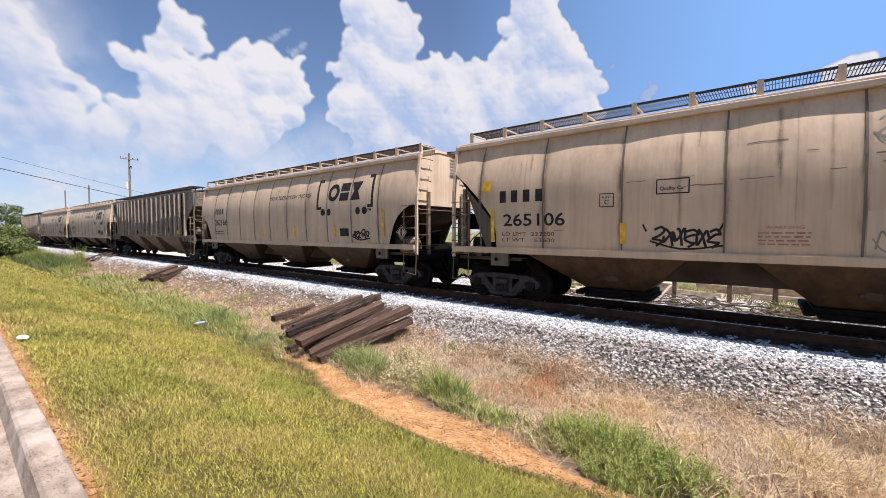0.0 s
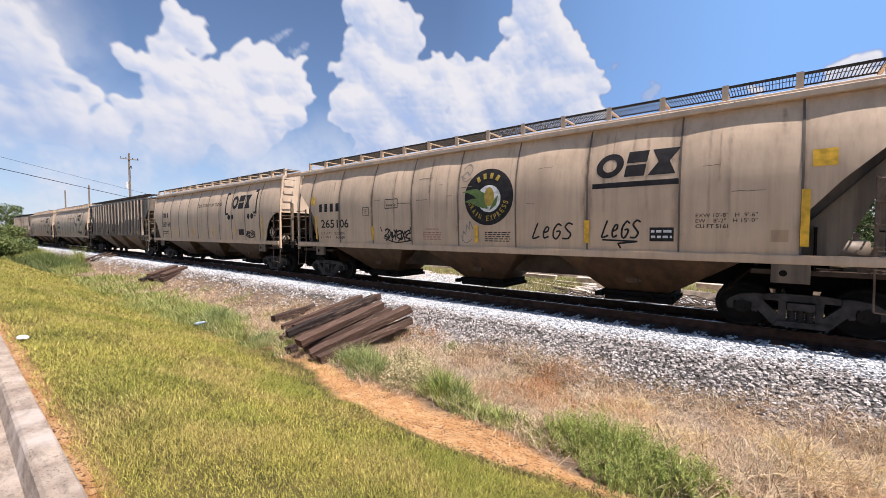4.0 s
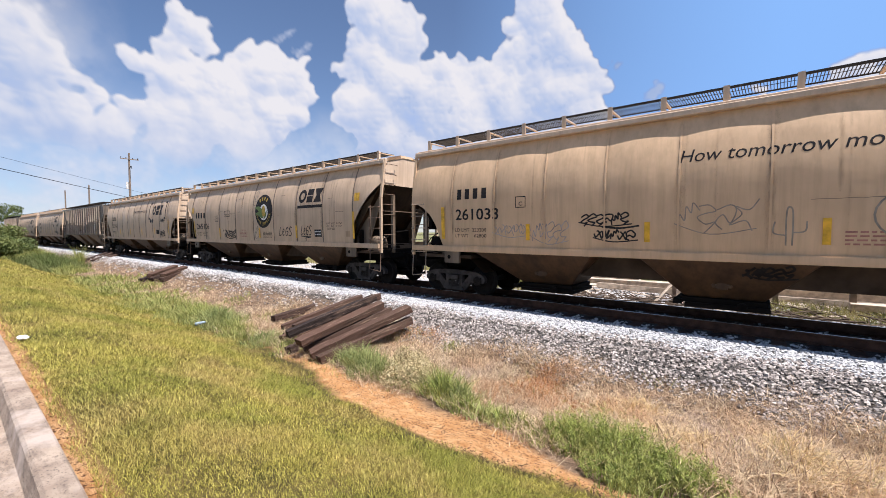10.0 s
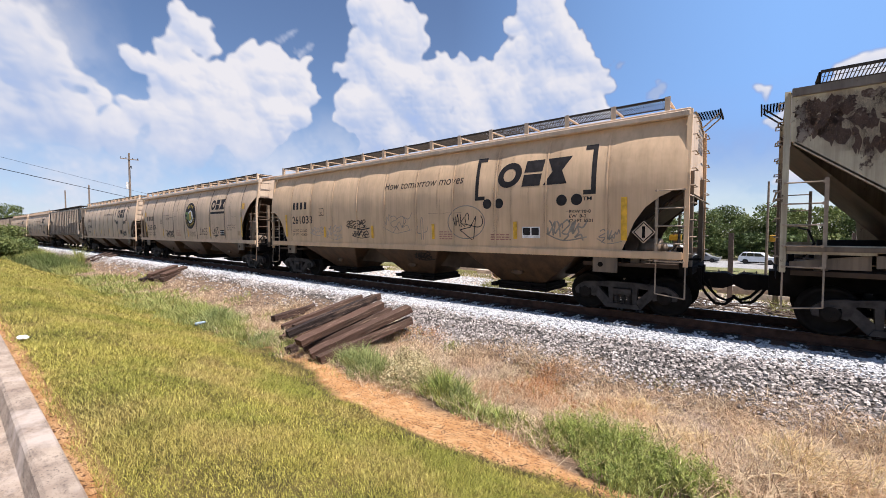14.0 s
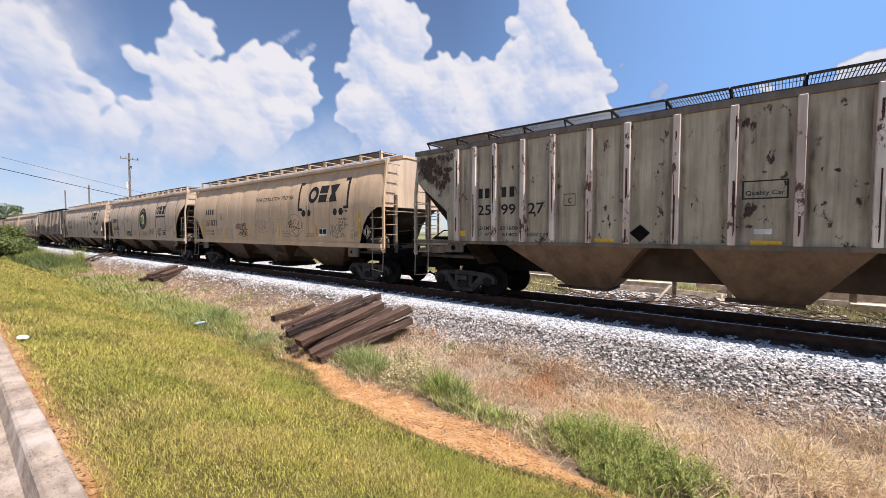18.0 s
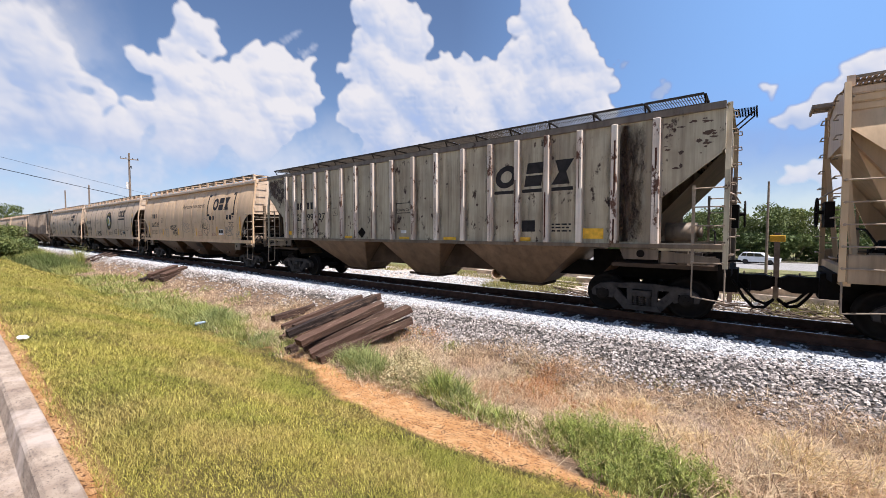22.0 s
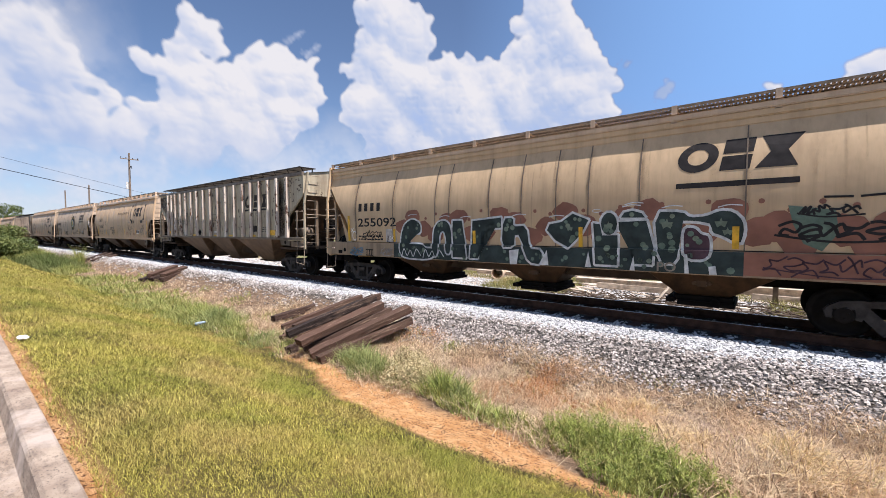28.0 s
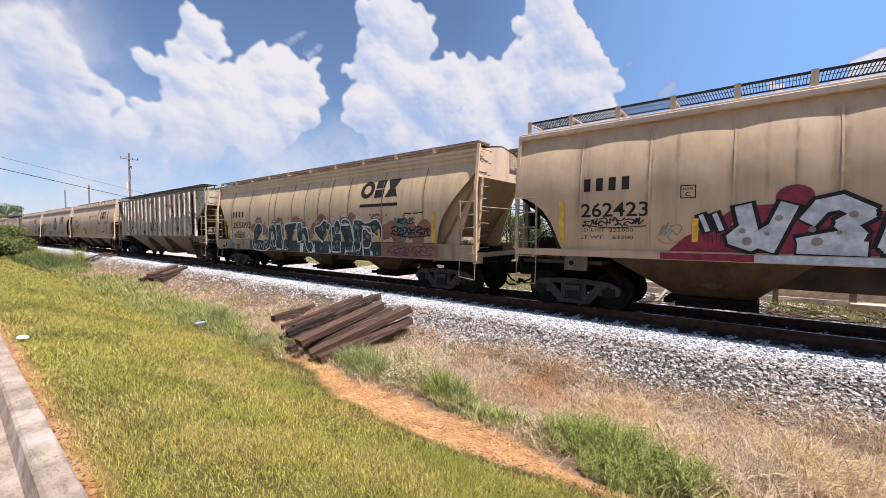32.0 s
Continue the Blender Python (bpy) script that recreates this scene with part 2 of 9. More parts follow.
def ground_sheet():
    xs = [-3000, -1200, -600, -300, -180, -120, -90, -70, -55] + [-45 + 0.75 * i for i in range(75)] + [14, 20, 30, 45, 80, 200, 600, 1500, 3000]
    ys = [-2500, -900, -300, -100, -40, -20, -14, -11.42, -11.34, -10.76]
    ys += list(np.round(np.arange(-10.72, -1.4, 0.22), 3)) + [-1.2, 0, 1.2, 1.6, 2.0, 2.4, 2.8, 3.2, 3.8, 4.4, 5, 6, 7, 8, 9, 11, 13, 16, 20, 26, 34, 45, 60, 90, 120, 300, 900, 2500]
    verts = [(x, y, float(ground_z(np.float64(x), np.float64(y)))) for x in xs for y in ys]
    n = len(ys)
    faces = [(i * n + j, (i + 1) * n + j, (i + 1) * n + j + 1, i * n + j + 1) for i in range(len(xs) - 1) for j in range(n - 1)]
    me = bpy.data.meshes.new("ground")
    me.from_pydata(verts, [], faces)
    for p in me.polygons:
        p.use_smooth = True
    m = Mat("ground_soil", 0.95, 0, 0.15)
    tc = m.node("ShaderNodeTexCoord")
    sep = m.node("ShaderNodeSeparateXYZ")
    m.link(tc.outputs["Object"], sep.inputs[0])
    along = m.node("ShaderNodeMapRange")
    along.inputs["From Min"].default_value, along.inputs["From Max"].default_value = -20.0, 4.0
    m.link(sep.outputs[0], along.inputs["Value"])

    def line(stops):
        """A line over the ground, y as a piecewise function of x."""
        r = m.node("ShaderNodeValToRGB")
        el = r.color_ramp.elements
        for i, (x, y) in enumerate(stops):
            e = el[i] if i < 2 else el.new(0.999)
            e.position, e.color = (x + 20.0) / 24.0, (*((-y / 10.0,) * 3), 1)
        m.link(along.outputs[0], r.inputs[0])
        return m.math("MULTIPLY", r.outputs[0], -10.0)

    wob = m.math("MULTIPLY", m.math("SUBTRACT", m.noise(0.9, 5, 0.6, (1, 1, 1), 0.2, 0.8), 0.5), 1.1)
    yy = m.math("ADD", sep.outputs[1], wob)

    def past(edge, soft, base=None):
        r = m.node("ShaderNodeMapRange")
        r.inputs["From Min"].default_value, r.inputs["From Max"].default_value = edge - soft, edge + soft
        m.link(yy if base is None else m.math("SUBTRACT", m.math("ADD", sep.outputs[1], m.math("MULTIPLY", wob, 0.45)), base), r.inputs["Value"])
        return r.outputs[0]

    turf = m.mix(m.noise(2.2, 6), (0.06, 0.052, 0.016), (0.17, 0.125, 0.045))
    dirt = m.mix(m.noise(5.0, 8, 0.65), (0.50, 0.235, 0.085), (0.70, 0.415, 0.20))
    dirt = m.mix(m.noise(30, 5, 0.65, (1, 1, 1), 0.555, 0.60), dirt, (0.13, 0.06, 0.032))
    # straw and gravel beds are dark so gaps between stalks and stones look shaded
    straw = m.mix(m.noise(6.0, 7, 0.7), (0.09, 0.058, 0.038), (0.34, 0.23, 0.15))
    gravel = m.mix(m.noise(32, 5, 0.7), (0.025, 0.022, 0.02), (0.16, 0.145, 0.13))
    scrub = m.mix(m.noise(1.1, 6, 0.6), (0.10, 0.12, 0.04), (0.26, 0.23, 0.12))
    asphalt = m.mix(m.noise(3, 5), (0.27, 0.26, 0.245), (0.36, 0.345, 0.33))
    col = m.mix(past(0, 0.10, line(LAWN_LINE)), turf, dirt)
    col = m.mix(past(0, 0.12, line(DIRT_LINE)), col, straw)
    col = m.mix(past(0, 0.25, line([(-20, -2.95), (-10, -3.0), (-8, -3.35), (-6, -3.5), (4, -3.5)])), col, gravel)
    sandy = m.mix(m.noise(9.0, 6, 0.7), (0.36, 0.29, 0.235), (0.66, 0.56, 0.48))
    col = m.mix(past(3.0, 0.6), col, sandy)
    col = m.mix(past(10.5, 1.5), col, scrub)
    col = m.mix(past(51, 0.5), col, asphalt)
    col = m.mix(past(66, 1.0), col, scrub)
    west = m.node("ShaderNodeMapRange")
    west.inputs["From Min"].default_value, west.inputs["From Max"].default_value = -11.2, -11.15
    m.link(sep.outputs[1], west.inputs["Value"])
    bank = m.node("ShaderNodeMapRange")
    bank.inputs["From Min"].default_value, bank.inputs["From Max"].default_value = -10.66, -10.5
    m.link(m.math("ADD", sep.outputs[1], m.math("MULTIPLY", wob, 0.18)), bank.inputs["Value"])
    col = m.mix(bank.outputs[0], dirt, col)
    col = m.mix(west.outputs[0], asphalt, col)
    m.color(col)
    m.bump(m.noise(24, 6, 0.7), 0.7, 0.04)
    me.materials.append(m.m)
    tagged(new("ground", me), "grassy verge, orange dirt ditch and gravel track bed", "ground", kind="structure")


ground_sheet()


def kerb():
    m = Mat("kerb_concrete", 0.9)
    c = m.mix(m.noise(3, 6, 0.6), (0.32, 0.235, 0.175), (0.52, 0.405, 0.305))
    c = m.mix(m.noise(9, 7, 0.72, (0.35, 1, 1), 0.5, 0.72), c, (0.15, 0.115, 0.09))
    c = m.mix(m.noise(55, 4, 0.7, (1, 1, 1), 0.56, 0.66), c, (0.13, 0.10, 0.08))
    c = m.mix(m.noise(1.6, 4, 0.6, (1, 1, 1), 0.55, 0.7), c, (0.58, 0.47, 0.39))
    m.color(c)
    m.bump(m.noise(40, 6, 0.7), 0.8, 0.012)
    top = empty("kerb", "pale concrete kerb with joints beside the lawn", "kerb")
    tagged(top, kind="structure")
    x = 6.0
    while x > -42:
        bm = bmesh.new()
        L = 3.02
        prof = [(-10.725, -0.1), (-10.725, 0.285), (-10.74, 0.30), (-10.89, 0.302), (-10.915, 0.282), (-10.955, 0.135), (-11.35, 0.125), (-11.35, -0.1)]
        a = [bm.verts.new((x, y, z)) for y, z in prof]
        b = [bm.verts.new((x - L, y, z)) for y, z in prof]
        bm.faces.new(a)
        bm.faces.new(b[::-1])
        for i in range(len(prof)):
            bm.faces.new((a[i], b[i], b[(i + 1) % len(prof)], a[(i + 1) % len(prof)]))
        part("kerb_length", bm, m.m, top)
        x -= L + 0.012


kerb()


# ---- track ----
def bend(x):
    return -min(x, 0.0) ** 2 / 7000.0


RAIL_PROF = [(-0.075, -0.20), (0.075, -0.20), (0.075, -0.188), (0.012, -0.165), (0.010, -0.045), (0.036, -0.036), (0.036, -0.006), (0.028, 0.0),
             (-0.028, 0.0), (-0.036, -0.006), (-0.036, -0.036), (-0.010, -0.045), (-0.012, -0.165), (-0.075, -0.188)]


def track():
    top = tagged(empty("railroad_track", "rusty steel rails on dark timber ties in pale ballast", "railway track"), kind="structure")
    xs = [-400, -300, -220, -170, -140] + [-120 + 10 * i for i in range(15)] + [50, 90, 200, 400]
    for s in (-1, 1):
        bm = bmesh.new()
        rings = [[bm.verts.new((x, bend(x) + s * 0.753 + u, v)) for u, v in RAIL_PROF] for x in xs]
        n = len(RAIL_PROF)
        for a, b in zip(rings, rings[1:]):
            for i in range(n):
                bm.faces.new((a[i], b[i], b[(i + 1) % n], a[(i + 1) % n]))
        rail = part("rail", bm, RAIL, top)
        bm = bmesh.new()
        a = None
        for x in xs:
            c = [bm.verts.new((x, bend(x) + s * 0.753 + u, 0.002)) for u in (-0.022, 0.022)]
            if a:
                bm.faces.new((a[0], a[1], c[1], c[0]))
            a = c
        part("running_surface", bm, RAIL_TOP, rail, "polished rail head")
    bm = bmesh.new()
    box(bm, -0.115, 0.115, -1.36, 1.36, -0.40, -0.203)
    bmesh.ops.bevel(bm, geom=bm.edges[:], offset=0.012, segments=1, affect="EDGES")
    tie = finish("tie", bm, WOOD, top)
    bm = bmesh.new()
    for s in (-1, 1):
        box(bm, -0.09, 0.09, s * 0.753 - 0.18, s * 0.753 + 0.18, -0.213, -0.196)
        for e in (-1, 1):
            box(bm, e * 0.05 - 0.015, e * 0.05 + 0.015, s * 0.753 + e * 0.085 - 0.02, s * 0.753 + e * 0.085 + 0.02, -0.2, -0.165)
    plate = finish("tie_plate", bm, RAIL, tie)
    x = 12.0
    tie.matrix_basis = pose(x, bend(x), 0)
    i = 0
    while x > -110:
        x -= 0.53
        i += 1
        t = put("tie", tie.data, top, pose(x + 0.03 * math.sin(i * 7.1), bend(x) + 0.04 * math.sin(i * 3.3), 0, 0, 0, 1.2 * math.sin(i * 1.7)))
        if x > -45:
            put("tie_plate", plate.data, t)


track()
# ---- freight cars ----
FONT_CACHE = {}


def glyphs(text):
    """Outline of a line of writing as triangles in the unit square."""
    if text not in FONT_CACHE:
        cu = bpy.data.curves.new("lettering", "FONT")
        cu.body, cu.resolution_u, cu.offset = text, 3, 0.014 if len(text) < 12 else 0.0
        tmp = bpy.data.objects.new("lettering", cu)
        me = bpy.data.meshes.new_from_object(tmp)
        v = np.array([p.co[:2] for p in me.vertices])
        lo, hi = v.min(0), v.max(0)
        v = (v - lo) / np.maximum(hi - lo, 1e-6)
        FONT_CACHE[text] = (v, [tuple(p.vertices) for p in me.polygons])
        bpy.data.objects.remove(tmp)
        bpy.data.meshes.remove(me)
        bpy.data.curves.remove(cu)
    return FONT_CACHE[text]


SHIFT = [0.0]


def drape(name, bm, material, parent, skin, label="", gap=0.004):
    """Lay a flat drawing in x, z onto the curved car side."""
    for v in bm.verts:
        v.co.x += SHIFT[0]
    zs = [v.co.z for v in bm.verts]
    z = math.floor(min(zs) / 0.18) * 0.18
    while z < max(zs):
        if z > min(zs):
            g = bm.verts[:] + bm.edges[:] + bm.faces[:]
            bmesh.ops.bisect_plane(bm, geom=g, plane_co=(0, 0, z), plane_no=(0, 0, 1))
        z += 0.18
    xs = [v.co.x for v in bm.verts]
    if max(xs) - min(xs) > 0.3:
        x = math.floor(min(xs) / 0.12) * 0.12
        while x < max(xs):
            if x > min(xs):
                bmesh.ops.bisect_plane(bm, geom=bm.verts[:] + bm.edges[:] + bm.faces[:], plane_co=(x, 0, 0), plane_no=(1, 0, 0))
            x += 0.12
    if SHIFT[0]:
        for z in (1.586, 1.594):
            if min(zs) < z < max(zs):
                bmesh.ops.bisect_plane(bm, geom=bm.verts[:] + bm.edges[:] + bm.faces[:], plane_co=(0, 0, z), plane_no=(0, 0, 1))
    for v in bm.verts:
        v.co.y = skin(v.co.x, v.co.z) - gap
    for f in bm.faces:
        f.normal_update()
        if f.normal.y > 0:
            f.normal_flip()
    me = bpy.data.meshes.new(name)
    bm.to_mesh(me)
    bm.free()
    me.materials.append(material)
    return put(name, me, parent, None, label)


def letter(text, x0, x1, z0, z1, parent, material, skin, label="", shear=0.0, gap=0.004, pick=None):
    v, fs = glyphs(text)
    if z1 - z0 >= 0.2 and pick is None:
        # large characters are parts of their own
        spans = []
        for a, b in sorted((min(v[i][0] for i in f), max(v[i][0] for i in f)) for f in fs):
            if spans and a <= spans[-1][1] + 1e-4:
                spans[-1][1] = max(spans[-1][1], b)
            else:
                spans.append([a, b])
        for s in spans:
            letter(text, x0, x1, z0, z1, parent, material, skin, label, shear, gap, s)
        return None
    if pick:
        fs = [f for f in fs if pick[0] - 1e-4 <= v[f[0]][0] <= pick[1] + 1e-4]
    bm = bmesh.new()
    vs = [bm.verts.new((x0 + (x1 - x0) * a + shear * b * (z1 - z0), 0, z0 + (z1 - z0) * b)) for a, b in v]
    for f in fs:
        try:
            bm.faces.new([vs[i] for i in f])
        except ValueError:
            pass
    bmesh.ops.delete(bm, geom=[q for q in bm.verts if not q.link_faces], context="VERTS")
    return drape("character" if pick else "lettering", bm, material, parent, skin, label, gap)


def stain(car, skin, x, z0, z1, half, deep, seed=0, gap=0.003):
    """A soft run of dirt down the side, strongest along its middle and fading out at its ends."""
    r = random.Random(seed)
    cols, rows = 6, 12
    verts, cover, faces = [], [], []
    for j in range(rows + 1):
        v = j / rows
        z = z0 + (z1 - z0) * v
        drift, fat = r.uniform(-0.12, 0.12) * half, r.uniform(0.75, 1.25)
        for i in range(cols + 1):
            u = i / cols * 2 - 1
            px = x + drift + u * half * fat
            verts.append((px, skin(px, z) - gap, z))
            cover.append(deep * (1 - abs(u)) ** 1.2 * min(1.0, 6 * v + 0.25, 8 * (1 - v)) * r.uniform(0.6, 1.0))
    for j in range(rows):
        for i in range(cols):
            a = j * (cols + 1) + i
            faces.append((a, a + 1, a + cols + 2, a + cols + 1))
    me = bpy.data.meshes.new("dirt_streak")
    me.from_pydata(verts, [], faces)
    at = me.attributes.new("cover", "FLOAT", "POINT")
    at.data.foreach_set("value", cover)
    me.materials.append(STAIN)
    return put("dirt_streak", me, car)


def weathered(car, skin, xs, h, seed, deep=0.8, z0=1.6, z1=4.38, runs=14):
    """Brown run-off along the seams and thin runs from the roof edge."""
    r = random.Random(seed)
    for k, x in enumerate(xs):
        stain(car, skin, x + r.uniform(-0.03, 0.03), z0, z1, r.uniform(0.07, 0.15), deep * r.uniform(0.6, 1.0), seed + k)
    for k in range(runs):
        x = r.uniform(-h + 1.7, h - 1.7)
        top = z1 - r.uniform(0.0, 0.3)
        stain(car, skin, x, max(z0, top - r.uniform(0.5, 2.4)), top, r.uniform(0.02, 0.06), deep * r.uniform(0.3, 0.7), seed + 50 + k)


def crease_marks(car, skin, spots):
    """Dents and creases painted on as short dark level strokes, with some scratches."""
    for x0, x1, z, w in spots:
        n = max(2, int((x1 - x0) / 0.12))
        r = random.Random(round(x0 * 97 + z * 31))
        pts = [(x0 + (x1 - x0) * i / n, z + r.uniform(-0.012, 0.012)) for i in range(n + 1)]
        patch("scrape", stroke(pts, w * 0.6), car, SEAM, skin, "", 0.005)


def arc_letter(ch, cx, cz, radius, degrees, w, tall, parent, material, skin):
    """One character standing on the lower part of a ring, its head towards the centre."""
    v, fs = glyphs(ch)
    g = radians(degrees)
    c, q = math.cos(g), math.sin(g)
    bm = bmesh.new()
    vs = []
    for a, b in v:
        along, out = (a - 0.5) * w, radius + (0.5 - b) * tall
        vs.append(bm.verts.new((cx + out * c - along * q, 0, cz + out * q + along * c)))
    for f in fs:
        try:
            bm.faces.new([vs[i] for i in f])
        except ValueError:
            pass
    return drape("character", bm, material, parent, skin, "", 0.014)


def patch(name, polys, parent, material, skin, label="", gap=0.004):
    if name == "reporting_mark" and len(polys) > 1:
        for poly in polys:
            patch(name, [poly], parent, material, skin, "black block of the reporting mark", gap)
        return None
    bm = bmesh.new()
    for poly in polys:
        vs = [bm.verts.new((x, 0, z)) for x, z in poly]
        f = bm.faces.new(vs)
        if len(poly) > 4:
            bmesh.ops.triangulate(bm, faces=[f])
    return drape(name, bm, material, parent, skin, label, gap)


def rect(x0, x1, z0, z1):
    return [(x0, z0), (x1, z0), (x1, z1), (x0, z1)]


def ring(cx, cz, rx, rz, wx, wz, n=20, a0=0, a1=360):
    out = []
    for i in range(n):
        a, b = (radians(a0 + (a1 - a0) * k / n) for k in (i, i + 1))
        out.append([(cx + rx * math.cos(a), cz + rz * math.sin(a)), (cx + rx * math.cos(b), cz + rz * math.sin(b)),
                    (cx + (rx - wx) * math.cos(b), cz + (rz - wz) * math.sin(b)), (cx + (rx - wx) * math.cos(a), cz + (rz - wz) * math.sin(a))])
    return out


def disc(cx, cz, rx, rz, n=20):
    return [(cx + rx * math.cos(2 * math.pi * i / n), cz + rz * math.sin(2 * math.pi * i / n)) for i in range(n)]


def stroke(pts, w):
    """A brush line through points."""
    out = []
    for (a, b), (c, d) in zip(pts, pts[1:]):
        l = math.hypot(c - a, d - b) or 1e-6
        nx, nz = -(d - b) / l * w / 2, (c - a) / l * w / 2
        ex, ez = (c - a) / l * w * 0.25, (d - b) / l * w * 0.25
        out.append([(a + nx - ex, b + nz - ez), (c + nx + ex, d + nz + ez), (c - nx + ex, d - nz + ez), (a - nx - ex, b - nz - ez)])
    return out


FORMS = [
    [[(0.9, 0.2), (0.55, 0.05), (0.15, 0.35), (0.3, 0.8), (0.7, 0.85), (0.75, 0.5), (0.45, 0.4), (0.4, 0.6)]],
    [[(0.0, 0.2), (0.3, 0.9), (0.35, 0.3), (0.65, 1.0), (0.6, 0.15), (1.0, 0.75)]],
    [[(0.05, 0.9), (0.5, 1.05), (0.9, 0.8), (0.5, 0.62), (0.1, 0.45), (0.5, 0.28), (0.95, 0.3), (0.6, -0.05)]],
    [[(0.1, 0.1), (0.6, 0.2), (0.9, 0.6), (0.5, 0.95), (0.2, 0.7), (0.55, 0.45), (1.05, 0.9)]],
    [[(0.0, 0.55), (0.25, 0.2), (0.5, 0.55), (0.75, 0.9), (1.0, 0.5)], [(0.1, 0.95), (0.45, 0.75), (0.95, 0.05)]],
    [[(0.15, 0.0), (0.05, 0.55), (0.4, 0.35), (0.35, 0.85), (0.7, 0.6), (0.65, 1.05), (1.0, 0.7)]],
    [[(0.5, 0.1), (0.1, 0.3), (0.35, 0.6), (0.8, 0.35), (0.95, 0.75), (0.5, 1.0), (0.0, 0.85)]],
    [[(0.95, 1.0), (0.6, 0.7), (0.05, 0.75), (0.35, 0.45), (0.0, 0.1), (0.55, 0.25), (0.95, -0.05)]],
]


def flow(pts, k=5):
    """A smooth line through control points."""
    fine = []
    for j in range(len(pts) - 1):
        p0, p1, p2, p3 = pts[max(j - 1, 0)], pts[j], pts[j + 1], pts[min(j + 2, len(pts) - 1)]
        for i in range(k):
            s = i / k
            fine.append(tuple(0.5 * (2 * p1[c] + (p2[c] - p0[c]) * s + (2 * p0[c] - 5 * p1[c] + 4 * p2[c] - p3[c]) * s * s
                                     + (3 * p1[c] - p0[c] - 3 * p2[c] + p3[c]) * s ** 3) for c in (0, 1)))
    fine.append(pts[-1])
    return fine


def sprayed(x0, x1, z0, z1, kind, w, r, lean=0.1):
    """One hand-drawn form as brush polygons in a box."""
    out = []
    for line in FORMS[kind % len(FORMS)]:
        pts = [(x0 + (x1 - x0) * (u + r.uniform(-0.08, 0.08)) + lean * (z1 - z0) * v, z0 + (z1 - z0) * (v + r.uniform(-0.08, 0.08))) for u, v in line]
        out += stroke(flow(pts), w)
    return out


def scribble(x0, x1, z0, z1, seed, n=5, w=0.035):
    """A quick spray tag: a row of joined hand-drawn forms."""
    r = random.Random(seed)
    out = []
    step = (x1 - x0) / n
    for i in range(n):
        a = x0 + step * i
        up = r.uniform(-0.1, 0.15) * (z1 - z0)
        out += sprayed(a, a + step * 1.1, z0 + up, z1 + up, r.choice((1, 4, 5, 6, 7, 2)), w, r, 0.25)
    out += stroke(flow([(x0, z0 + 0.3 * (z1 - z0)), ((x0 + x1) / 2, z0 - 0.12 * (z1 - z0)), (x1 + 0.1, z0 + 0.1 * (z1 - z0))]), w * 0.8)
    return out


def bars(x0, x1, z0, z1, rows, seed=1):
    """Small print that cannot be read, as short bars."""
    r = random.Random(seed)
    out = []
    h = (z1 - z0) / rows
    for i in range(rows):
        x = x0
        while x < x1 - 0.03:
            l = min(r.uniform(0.06, 0.16), x1 - x)
            out.append(rect(x, x + l, z0 + i * h + h * 0.25, z0 + i * h + h * 0.7))
            x += l + 0.035
    return out


def emblem(x0, x1, z0, z1):
    """The owner's mark as three bold plain shapes: an oval, a slanted block and an hourglass."""
    w, h = (x1 - x0), (z1 - z0)
    s = 0.16 * h

    def tilt(poly):
        return [(a + s * (b - z0) / h, b) for a, b in poly]
    cx, cz = x0 + w * 0.17, z0 + h / 2
    out = [tilt(q) for q in ring(cx, cz, w * 0.175, h / 2, w * 0.085, h * 0.24, 24)]
    bx0, bx1 = x0 + w * 0.38, x0 + w * 0.62
    out.append(tilt(rect(bx0, bx1, z0, z0 + h * 0.46)))
    out.append(tilt(rect(bx0, bx1, z0 + h * 0.54, z1)))
    hx0, hx1 = x0 + w * 0.66, x1 - s * 0.6
    m = (hx0 + hx1) / 2
    k = (hx1 - hx0) * 0.2
    out += [tilt([(hx0, z0), (hx1, z0), (m + k, z0 + h / 2), (m - k, z0 + h / 2)]), tilt([(hx0, z1), (hx1, z1), (m + k, z0 + h / 2), (m - k, z0 + h / 2)])]
    return out


def mark(x0, x1, z0, z1):
    """The reporting mark as four small plain blocks."""
    w = (x1 - x0) / 4
    return [rect(x0 + w * i + w * 0.22, x0 + w * (i + 1) - w * 0.24, z0, z1) for i in range(4)]


# --- shared truck, coupler and walkway pieces ---
SHARED = {}


def shared(key, make, material, smooth=False):
    if key not in SHARED:
        bm = bmesh.new()
        make(bm)
        me = bpy.data.meshes.new(key)
        bmesh.ops.recalc_face_normals(bm, faces=bm.faces)
        bm.to_mesh(me)
        bm.free()
        for p in me.polygons:
            p.use_smooth = smooth
        me.materials.append(material)
        SHARED[key] = me
    return SHARED[key]


WHEEL_R = 0.457
WHEEL_SETS = []


def make_wheelset(bm):
    for s in (-1, 1):
        prof = [(0.001, 0.69), (0.12, 0.69), (0.13, 0.72), (0.30, 0.735), (0.385, 0.705), (0.40, 0.69), (0.488, 0.69), (0.488, 0.715), (0.460, 0.728), (0.455, 0.82),
                (0.40, 0.82), (0.385, 0.80), (0.30, 0.775), (0.14, 0.79), (0.12, 0.84), (0.085, 0.86), (0.085, 0.98), (0.15, 0.985), (0.15, 1.12), (0.125, 1.135), (0.10, 1.14), (0.03, 1.145), (0.001, 1.145)]
        lathe(bm, [(r, s * y) for r, y in prof], 26)
        for k in range(3):
            a = k * 2 * math.pi / 3
            tube(bm, (0.06 * math.cos(a), s * 1.14, 0.06 * math.sin(a)), (0.06 * math.cos(a), s * 1.158, 0.06 * math.sin(a)), 0.016, 6)
    tube(bm, (0, -0.7, 0), (0, 0.7, 0), 0.085, 12)


